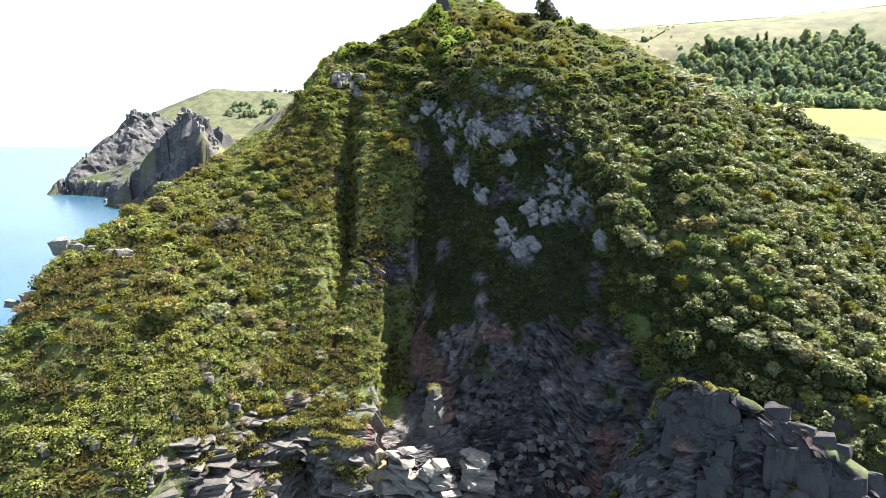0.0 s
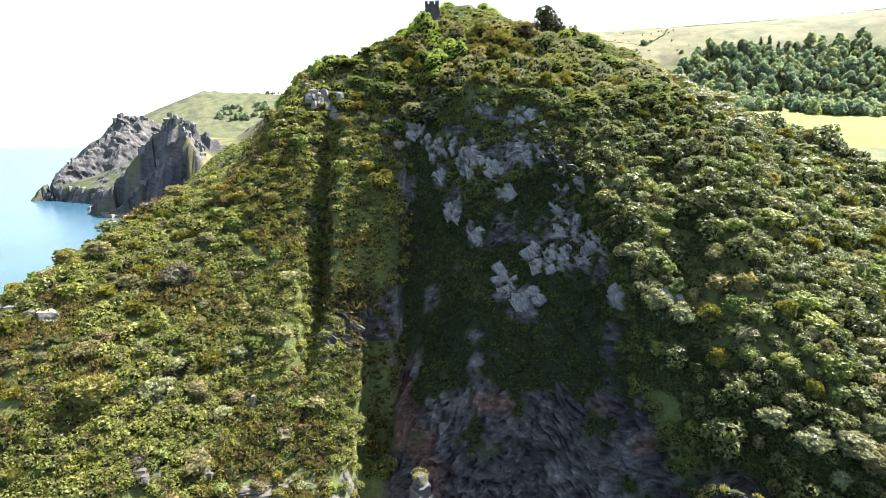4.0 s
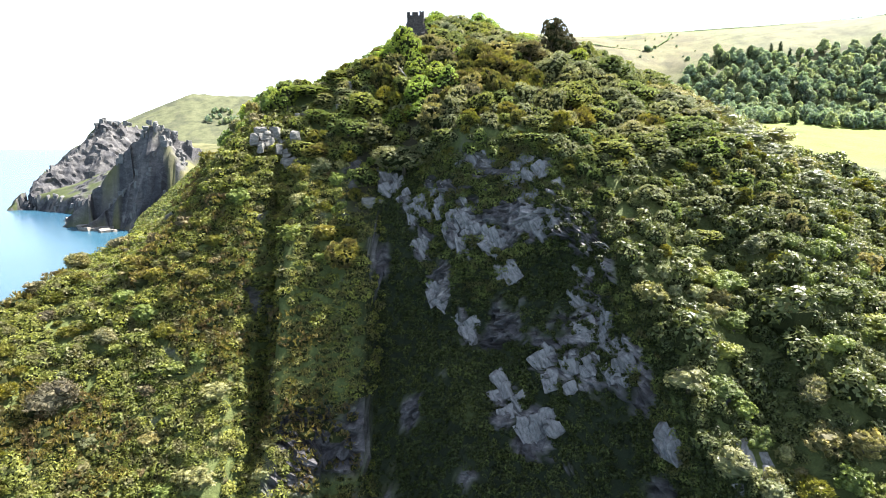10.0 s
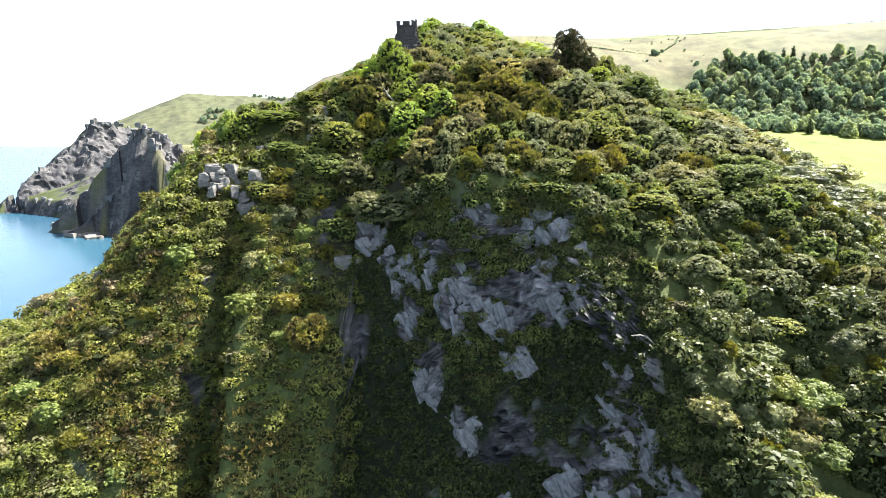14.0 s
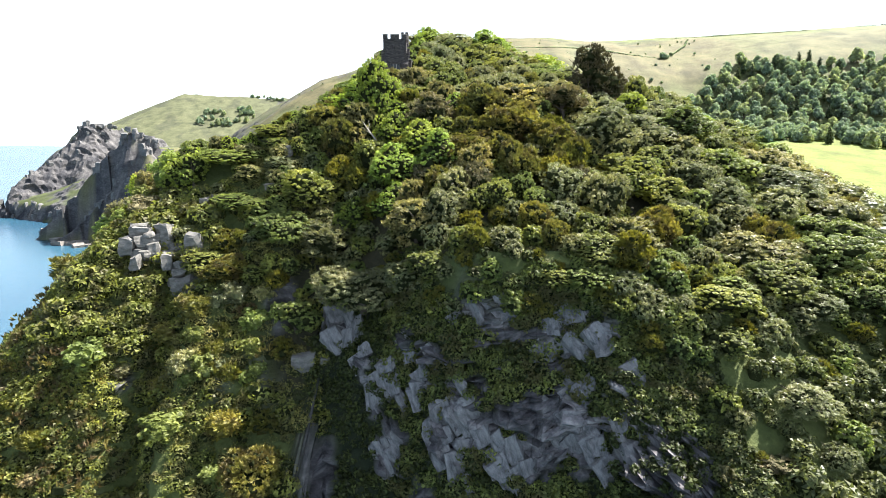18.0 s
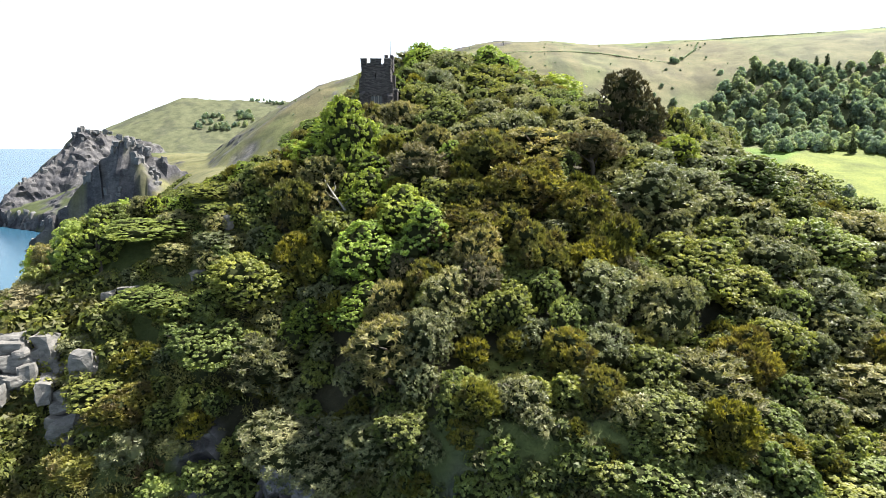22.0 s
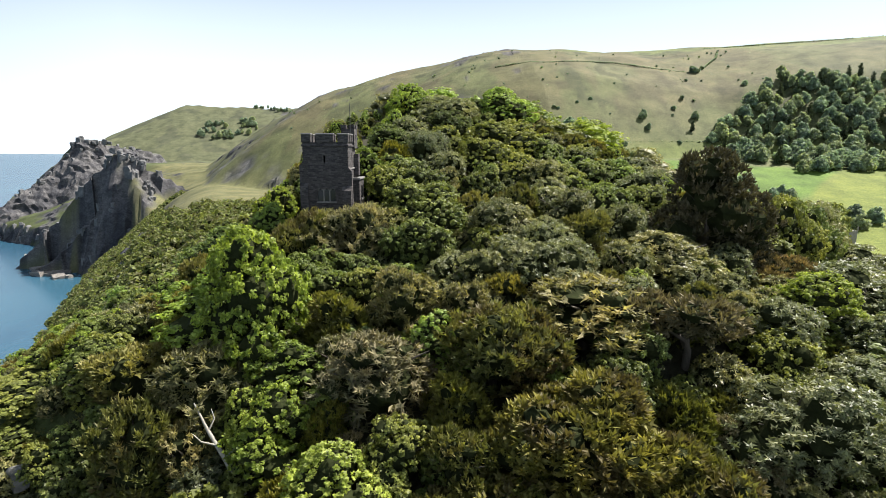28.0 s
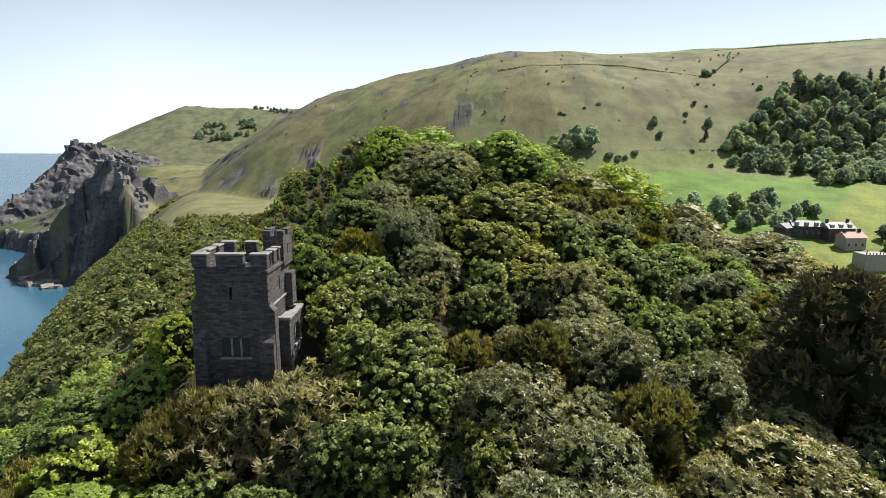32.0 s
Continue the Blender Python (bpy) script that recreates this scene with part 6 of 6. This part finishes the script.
# side wall with its own slit
ss = (224.0, 224.2, 138.5, 139.4)
pierced("side_wall", (TY0 + WT, ss[0], ss[1], TY1), (TZ0, ss[2], ss[3], TZ1), {(1, 1)}, lambda u, d, z: (TX1 - d, u, z))
wall("side_wall", (TX0, TY0 + WT, TZ0), (TX0 + WT, TY1, TZ1))
wall("back_wall", (TX0 + WT, TY1 - WT, TZ0), (TX1 - WT, TY1, TZ1))
wall("roof_deck", (TX0 + WT, TY0 + WT, TZ1 - 0.75), (TX1 - WT, TY1 - WT, TZ1 - 0.55), COPING)
wall("floor", (TX0 + WT, TY0 + WT, 133.2), (TX1 - WT, TY1 - WT, 133.4), COPING)
# string course and parapet
for lo, hi in (((TX0 - 0.12, TY0 - 0.12, TZ1 - 0.42), (TX1 + 0.12, TY0 - 0.004, TZ1 - 0.2)), ((TX1 + 0.004, TY0 - 0.12, TZ1 - 0.42), (TX1 + 0.12, TY1, TZ1 - 0.2)), ((TX0 - 0.12, TY0, TZ1 - 0.42), (TX0 - 0.004, TY1, TZ1 - 0.2))):
    wall("string_course", lo, hi)


def merlon(x0, y0, x1, y1, up=0.75):
    m = wall("merlon", (x0, y0, TZ1 + 0.003), (x1, y1, TZ1 + up))
    c = part("coping", block((x0 - 0.05, y0 - 0.05, TZ1 + up + 0.003), (x1 + 0.05, y1 + 0.05, TZ1 + up + 0.13), 0.03), COPING, m)
    return m


ft = 0.5
for x0, x1 in ((TX0 - 0.1, TX0 + 0.85), (-1.2, 0.5), (TX1 - 0.95, TX1 + 0.1)):
    merlon(x0, TY0 - 0.1, x1, TY0 + ft - 0.1)
for x0, x1 in ((TX0 - 0.1, TX0 + 0.85), (-1.0, -0.2), (0.4, 0.62)):
    merlon(x0, TY1 - ft + 0.1, x1, TY1 + 0.1)
for y0, y1 in ((222.35, 222.6), (223.0, 224.1), (224.6, 225.4)):
    merlon(TX0 - 0.1, y0, TX0 + ft - 0.1, y1)
for y0, y1 in ((222.35, 222.5), (222.95, 223.6), (224.0, 224.35)):
    merlon(TX1 - ft + 0.1, y0, TX1 + 0.1, y1)
# stair turret at the far corner
turret = wall("turret", (0.75, 224.7, TZ1 - 0.6), (2.12, 226.75, TZ1 + 1.45))
for x0, y0, x1, y1 in ((0.72, 224.66, 1.3, 225.0), (1.55, 224.66, 2.16, 225.15), (0.72, 225.6, 1.05, 226.78), (1.75, 225.7, 2.16, 226.78)):
    part("merlon", block((x0, y0, TZ1 + 1.453), (x1, y1, TZ1 + 1.85), 0.03), STONE, turret)
part("slit", block((2.115, 225.5, TZ1 + 0.2), (2.128, 225.66, TZ1 + 0.85), 0.0), GLASS, turret)
pv, pf = tube([(1.75, 224.5, TZ1 - 0.4), (1.75, 224.5, TZ1 + 2.2), (1.75, 224.5, TZ1 + 4.0)], [0.045, 0.04, 0.02], 8)
part_of("flagpole", mesh_from("flagpole", pv, pf, IRON, True), tower, "thin grey metal pole")
# buttresses with sloped heads
for x0, x1, y0, y1, top in ((TX0 - 0.42, TX0 - 0.004, TY0 + 0.05, TY0 + 0.95, 138.6), (TX0 - 0.3, TX0 + 0.5, TY0 - 0.4, TY0 - 0.004, 136.4), (TX1 - 0.6, TX1 + 0.32, TY0 - 0.42, TY0 - 0.004, 136.1), (TX1 + 0.004, TX1 + 0.36, TY0 + 0.02, TY0 + 0.7, 138.0)):
    bm = block((x0, y0, TZ0), (x1, y1, top), 0.0)
    for v in bm.verts:
        if v.co.z > top - 0.01 and ((v.co.y < y0 + 0.01 and y1 < TY0 + 0.01) or (v.co.x > x1 - 0.01 and x0 > TX1 - 0.01) or (v.co.x < x0 + 0.01 and x1 < TX0 + 0.01)):
            v.co.z -= 0.45
    part("buttress", bm, STONE, tower)
wall("chimney_breast", (TX1 + 0.004, 225.35, 137.0), (TX1 + 0.5, 226.3, 139.3))
# bay with a flat coped roof
BX = TX1 + 0.95
bz0, bz1, by0, by1 = TZ0, 136.7, 222.75, 225.9
bw = (223.7, 224.9, 134.75, 136.05)
bm = bmesh.new()
for lo, hi in (((TX1 + 0.004, by0, bz0), (BX - 0.3, by0 + 0.3, bz1)), ((TX1 + 0.004, by1 - 0.3, bz0), (BX - 0.3, by1, bz1)), ((BX - 0.3, by0, bz0), (BX, by1, bw[2])), ((BX - 0.3, by0, bw[2]), (BX, bw[0], bw[3])), ((BX - 0.3, bw[1], bw[2]), (BX, by1, bw[3])), ((BX - 0.3, by0, bw[3]), (BX, by1, bz1))):
    box(bm, lo, hi)
bay = part("bay", bm, STONE, tower)
for lo, hi in (((TX1 + 0.01, by0 - 0.1, bz1 + 0.003), (BX + 0.12, by0 + 0.28, bz1 + 0.2)), ((BX - 0.3, by0 + 0.285, bz1 + 0.003), (BX + 0.12, by1 - 0.285, bz1 + 0.2)), ((TX1 + 0.01, by1 - 0.28, bz1 + 0.003), (BX + 0.12, by1 + 0.1, bz1 + 0.2)), ((TX1 + 0.01, by0 + 0.285, bz1 - 0.2), (BX - 0.305, by1 - 0.285, bz1 - 0.1))):
    part("coping", block(lo, hi, 0.03), COPING, bay, "pale stone coping")
part("window_sill", block((BX - 0.05, bw[0] - 0.12, bw[2] - 0.16), (BX + 0.14, bw[1] + 0.12, bw[2] - 0.003), 0.02), COPING, bay, "pale stone sill")
part("mullion", block((BX - 0.2, 224.24, bw[2]), (BX - 0.08, 224.36, bw[3]), 0.02), COPING, bay)
part("window_pane", block((BX - 0.17, bw[0], bw[2]), (BX - 0.15, 224.237, bw[3]), 0.0), GLASS, bay)
part("window_pane", block((BX - 0.17, 224.363, bw[2]), (BX - 0.15, bw[1], bw[3]), 0.0), GLASS, bay)
wall("string_course", (TX1 + 0.005, TY0 + 0.75, 137.75), (TX1 + 0.12, 225.3, 137.9), COPING)
# three-light window
window = part("window", block((wx0 - 0.1, TY0 - 0.06, wz0 - 0.15), (wx1 + 0.1, TY0 + 0.2, wz0 - 0.003), 0.02), COPING, tower, "three-light stone window with round heads")
wlx = (wx1 - wx0) / 3
for k in range(1, 3):
    part("mullion", block((wx0 + k * wlx - 0.06, TY0 + 0.12, wz0), (wx0 + k * wlx + 0.06, TY0 + 0.3, wz1), 0.02), COPING, window)
for k in range(3):
    a0, a1 = wx0 + k * wlx + (0.06 if k else 0.0), wx0 + (k + 1) * wlx - (0.06 if k < 2 else 0.0)
    c, rad = (a0 + a1) / 2, (a1 - a0) / 2
    bm = bmesh.new()
    outline = [(a0, wz1)] + [(c - rad * math.cos(t * math.pi / 10), wz1 - rad + rad * math.sin(t * math.pi / 10)) for t in range(11)] + [(a1, wz1)]
    f1 = [bm.verts.new((px, TY0 + 0.14, pz)) for px, pz in outline]
    f2 = [bm.verts.new((px, TY0 + 0.28, pz)) for px, pz in outline]
    m_i = len(outline)
    for t in range(1, m_i - 2):
        bm.faces.new((f1[t], f1[t + 1], f2[t + 1], f2[t]))
    for f in (f1, f2):
        top_mid = bm.verts.new((c, f[0].co.y, wz1))
        for t in range(m_i - 1):
            bm.faces.new((top_mid, f[t], f[t + 1]))
    part("arched_head", bm, COPING, window)
    part("window_pane", block((a0, TY0 + 0.2, wz0), (a1, TY0 + 0.212, wz1), 0.0), GLASS, window)
# corner stones
random.seed(31)
quoin = bpy.data.meshes.new("quoin")
qb = block((-0.2, -0.14, -0.1), (0.2, 0.14, 0.1), 0.025)
qb.to_mesh(quoin)
qb.free()
quoin.materials.append(STONE)
for k in range(44):
    z = 131.0 + 0.21 * k
    for x, sgn in ((TX0 + 0.18, 0), (TX1 - 0.18, 1)):
        part_of("quoin", quoin, tower, m=Matrix.LocRotScale((x + (0.06 if k % 2 else -0.04) * (1 if not sgn else -1), TY0 + 0.122 - 0.006 * (k % 3), z), None, (random.uniform(0.85, 1.1), 1, random.uniform(0.85, 0.98))))

# ---- bench on the grassy ledge ----
bx0, by_, bz_ = 15.5, 174.2, ground_at(15.5, 174.2)
bench = thing("bench", (bx0, by_, bz_), "weathered wooden park bench on a grassy ledge", "bench", turn=0.12)
for sx_ in (-0.58, 0.58):
    for yy, hh in ((-0.2, 0.43), (0.2, 0.85)):
        part("leg", block((sx_ - 0.035, yy - 0.035, -0.3), (sx_ + 0.035, yy + 0.035, hh), 0.008), PLANK, bench)
    part("armrest", block((sx_ - 0.04, -0.26, 0.62), (sx_ + 0.04, 0.2, 0.66), 0.01), PLANK, bench)
for k in range(4):
    part("seat_slat", block((-0.66, -0.24 + 0.115 * k, 0.433), (0.66, -0.14 + 0.115 * k, 0.465), 0.008), PLANK, bench)
for k in range(9):
    part("back_slat", block((-0.5 + 0.125 * k - 0.03, 0.2, 0.5), (-0.5 + 0.125 * k + 0.03, 0.225, 0.82), 0.006), PLANK, bench)
part("top_rail", block((-0.66, 0.18, 0.823), (0.66, 0.24, 0.9), 0.01), PLANK, bench)
sign = thing("notice_post", (14.25, 174.1, ground_at(14.25, 174.1)), "small pale notice board on a post beside the bench", "sign")
part("post", block((-0.04, -0.04, -0.3), (0.04, 0.04, 0.75), 0.01), PLANK, sign)
part("board", block((-0.2, -0.08, 0.753), (0.2, 0.02, 1.05), 0.01), COPING, sign)

# dead ivy-clad trunk leaning out of the wood
dead = thing("dead_tree", (-1.6, 197.0, ground_at(-1.6, 197.0)), "leaning bleached dead trunk with broken limbs", "dead tree")
tv, tf = joined([tube([(1.4, -0.6, 0.6), (-0.4, 0.3, 3.4), (-2.0, 1.2, 5.4), (-3.4, 2.0, 7.6)], [0.24, 0.2, 0.15, 0.05], 8)])
part_of("trunk", mesh_from("trunk", tv, tf, DEADWOOD, True), dead)
for k, pts in enumerate(([(-2.0, 1.2, 5.4), (-1.6, 1.6, 6.4), (-1.9, 1.8, 7.2)], [(-0.4, 0.3, 3.4), (0.5, 0.2, 4.4), (1.0, 0.4, 4.9)], [(-1.2, 0.7, 4.4), (-2.2, 0.2, 5.0), (-2.8, 0.1, 5.8)])):
    tv, tf = tube(pts, [0.09, 0.06, 0.02], 6)
    part_of("limb", mesh_from("limb", tv, tf, DEADWOOD, True), dead)
dead.scale = (0.75, 0.75, 0.72)

# bare pale bough leaning out over the cliff
bz_ = ground_at(34.2, 153.4)
bough = thing("dead_bough", (34.2, 153.4, bz_), "bare bleached bough leaning out over the cliff edge", "dead tree")
for pts in ([(0.6, 0.8, -0.4), (0.2, -0.8, 0.9), (-0.9, -1.4, 1.3), (-2.2, -1.6, 1.3)], [(0.2, -0.8, 0.9), (0.8, -1.5, 0.3), (1.1, -1.7, -0.7)]):
    tv, tf = tube(pts, [0.16, 0.13, 0.1, 0.04][-len(pts):], 6)
    part_of("limb", mesh_from("limb", tv, tf, DEADWOOD, True), bough)

# ---- far fields, woods and houses ----
random.seed(41)
W_EDGE = ((214, 584), (250, 566), (256, 542), (300, 545), (420, 500), (560, 470), (560, 640), (440, 640), (375, 655), (336, 662), (294, 668), (262, 640), (224, 612))


def in_wood(x, y):
    inside = False
    for (ax, ay), (bx, by) in zip(W_EDGE, W_EDGE[1:] + W_EDGE[:1]):
        if (ay > y) != (by > y) and x < (bx - ax) * (y - ay) / (by - ay) + ax:
            inside = not inside
    return inside


far_placed = []
for _ in range(4000):
    x, y = random.uniform(210, 460), random.uniform(490, 670)
    s = random.uniform(0.85, 1.35)
    if in_wood(x, y) and all((x - a) ** 2 + (y - b) ** 2 > 46 * s for a, b in far_placed) and len(far_placed) < 290:
        far_placed.append((x, y))
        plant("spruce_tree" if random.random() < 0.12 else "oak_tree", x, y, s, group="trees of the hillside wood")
for kind, x, y, s in (("oak_tree", 97, 582, 1.3), ("oak_tree", 106, 585, 1.6), ("oak_tree", 117, 588, 1.5), ("oak_tree", 90, 586, 1.0), ("thorn_tree", 128, 580, 1.4), ("thorn_tree", 134, 579, 1.2), ("thorn_tree", 140, 581, 1.0), ("thorn_tree", 148, 586, 1.2), ("oak_tree", 172, 618, 0.72),
                      ("oak_tree", 173, 606, 0.6), ("spruce_tree", 210, 612, 0.8), ("oak_tree", 218, 626, 0.7), ("thorn_tree", 195, 598, 0.8), ("thorn_tree", 203, 585, 0.9), ("thorn_tree", 278, 668, 1.2), ("thorn_tree", 247, 703, 1.7), ("thorn_tree", 251, 704, 1.2), ("thorn_tree", 259, 712, 1.0),
                      ("thorn_tree", 132, 630, 0.8), ("thorn_tree", 100, 617, 0.8), ("thorn_tree", 103, 616, 0.7), ("thorn_tree", 120, 624, 0.7), ("thorn_tree", 203, 634, 0.9), ("thorn_tree", 199, 626, 0.6), ("thorn_tree", 232, 682, 0.7), ("thorn_tree", 215, 648, 0.9)):
    plant(kind, x, y, s)
for _ in range(120):
    x, y = random.uniform(-160, 330), random.uniform(600, 780)
    if float(hill_side(np.array([x]), np.array([y]))[0]) > 40:
        plant("thorn_tree", x, y, random.uniform(0.2, 0.55))
for x, y in [(random.uniform(-600, -470), random.uniform(1500, 1640)) for _ in range(60)]:
    if abs((y - 1570) - 0.6 * (x + 535)) < 55:
        plant("oak_tree", x, y, random.uniform(0.9, 1.5), group="trees of the headland wood")
for k in range(22):
    plant("oak_tree", -520 + 9 * k + random.uniform(-3, 3), 1738 + random.uniform(-8, 8), random.uniform(0.7, 1.1), group="trees of the headland wood")
for x, y, s in ((150, 490, 1.2), (162, 487, 1.1), (172, 490, 1.2), (141, 486, 1.0), (188, 496, 1.1), (196, 500, 1.2), (132, 482, 0.9), (176, 478, 1.0), (184, 482, 0.9), (190, 472, 0.8), (203, 484, 0.8), (213, 492, 0.75), (216, 487, 0.7), (168, 470, 0.9), (158, 474, 0.8), (182, 466, 0.9), (228, 452, 0.9), (236, 448, 0.9), (222, 440, 0.8), (240, 436, 0.9)):
    plant("oak_tree", x, y, s, group="garden trees round the house")


def hedge(name, label, points, w, h, mat, step=2.2):
    spots = []
    for (ax, ay), (bx, by) in zip(points, points[1:]):
        m = max(int(math.hypot(bx - ax, by - ay) / step), 1)
        for k in range(m):
            x, y = ax + (bx - ax) * k / m + random.uniform(-0.4, 0.4), ay + (by - ay) * k / m + random.uniform(-0.4, 0.4)
            spots.append((x, y, ground_at(x, y) - 0.2, w * random.uniform(0.7, 1.2), random.random() * 6.28))
    return scatter(name, spots, low("dome", 1.4, 1.6, 40, 0.7, "leaf", (40, 41)), mat, label, "hedge")


hedge("hedge", "dark field hedge bank along the moor's edge", ((60, 700), (108, 697), (175, 716), (225, 708), (250, 702), (287, 744), (300, 770)), 1.0, 1.5, HAZED_WOODS)
hedge("hedge", "dark hedge between field and hill", ((122, 577), (150, 590), (217, 604), (240, 608)), 0.9, 1.5, HAZED_WOODS)
hedge("hedge", "thin fence line with growth between two fields", ((205, 471), (258, 523)), 0.35, 1.0, HAZED_WOODS, 1.6)
hedge("hedge", "dark bank on the skyline", ((300, 800), (360, 806), (430, 800), (520, 770), (600, 740)), 1.1, 1.5, HAZED_WOODS, 3.0)


def house(x, y, turn, w, d, h, wallmat, roofmat, label, dormers=0, chimneys=1):
    z = ground_at(x, y)
    e = thing("house", (x, y, z), label, "house", turn=turn)
    part("wall", block((-w / 2, -d / 2, -2), (w / 2, d / 2, h), 0.0), wallmat, e)
    bm = bmesh.new()
    o, rh = 0.4, d * 0.36
    vs = [bm.verts.new(p) for p in ((-w / 2 - o, -d / 2 - o, h), (w / 2 + o, -d / 2 - o, h), (w / 2 + o, d / 2 + o, h), (-w / 2 - o, d / 2 + o, h), (-w / 2 - o, 0, h + rh), (w / 2 + o, 0, h + rh))]
    for f in ((0, 1, 5, 4), (2, 3, 4, 5), (0, 4, 3), (1, 2, 5), (0, 3, 2, 1)):
        bm.faces.new([vs[i] for i in f])
    roof = part("roof", bm, roofmat, e)
    for k in range(chimneys):
        part("chimney", block((-w / 2 + 1 + k * (w - 3), -0.5, h + rh * 0.4), (-w / 2 + 2.2 + k * (w - 3), 0.5, h + rh + 1.4), 0.05), STONE, roof)
    n_w = max(int(w / 2.6), 2)
    for row in range(max(int(h / 2.8), 1)):
        for k in range(n_w):
            cx, cz = -w / 2 + (k + 0.5) * w / n_w, 1.0 + row * 2.7
            win = part("window", block((cx - 0.55, -d / 2 - 0.06, cz), (cx + 0.55, -d / 2 + 0.05, cz + 1.4), 0.0), COPING, e)
            part("pane", block((cx - 0.45, -d / 2 - 0.08, cz + 0.1), (cx + 0.45, -d / 2 - 0.061, cz + 1.3), 0.0), GLASS, win)
    for k in range(dormers):
        cx = -w / 2 + (k + 0.5) * w / dormers
        part("dormer", block((cx - 0.8, -d / 2 + 0.4, h + 0.3), (cx + 0.8, -d / 2 + 2.4, h + 1.9), 0.05), RENDER_WHITE, roof)
    return e


house(194, 462, -0.25, 13, 7, 4.5, STONE, SLATE, "long grey stone house with slate roof and dormers", 3, 1)
house(207, 458, 0.1, 14, 8, 5.0, STONE, SLATE, "grey stone house with slate roof and pale dormers", 3, 2)
house(183, 461, 0.6, 8, 6, 4.0, STONE, SLATE, "small grey stone outbuilding with a slate roof", 0, 0)
house(206, 446, 0.05, 10, 7, 5.0, RENDER_WHITE, PINK_TILE, "cream house with a pinkish tiled roof", 0, 2)
annex = thing("crenellated_wing", (201, 425, ground_at(201, 425)), "pale cream wing with pointed battlements", "building")
part("wall", block((-6, -4, -3), (6, 4, 6.0), 0.1), RENDER_WHITE, annex)
for k in range(9):
    part("merlon", block((-6.0 + 1.45 * k, -4.05, 6.003), (-5.6 + 1.45 * k, -3.65, 6.9), 0.05), RENDER_WHITE, annex)
for k in range(3):
    part("pinnacle", block((-6.1 + 5.9 * k, -4.2, 6.0), (-5.7 + 5.9 * k, -3.8, 8.2), 0.1), RENDER_WHITE, annex)
barn = thing("barn", (118, 470, ground_at(118, 470)), "long low pale-roofed farm shed at the field edge", "barn")
part("wall", block((-8, -4, -2), (8, 4, 2.6), 0.05), RENDER_WHITE, barn)
part("roof", block((-8.4, -4.4, 2.603), (8.4, 4.4, 2.9), 0.05), COPING, barn)
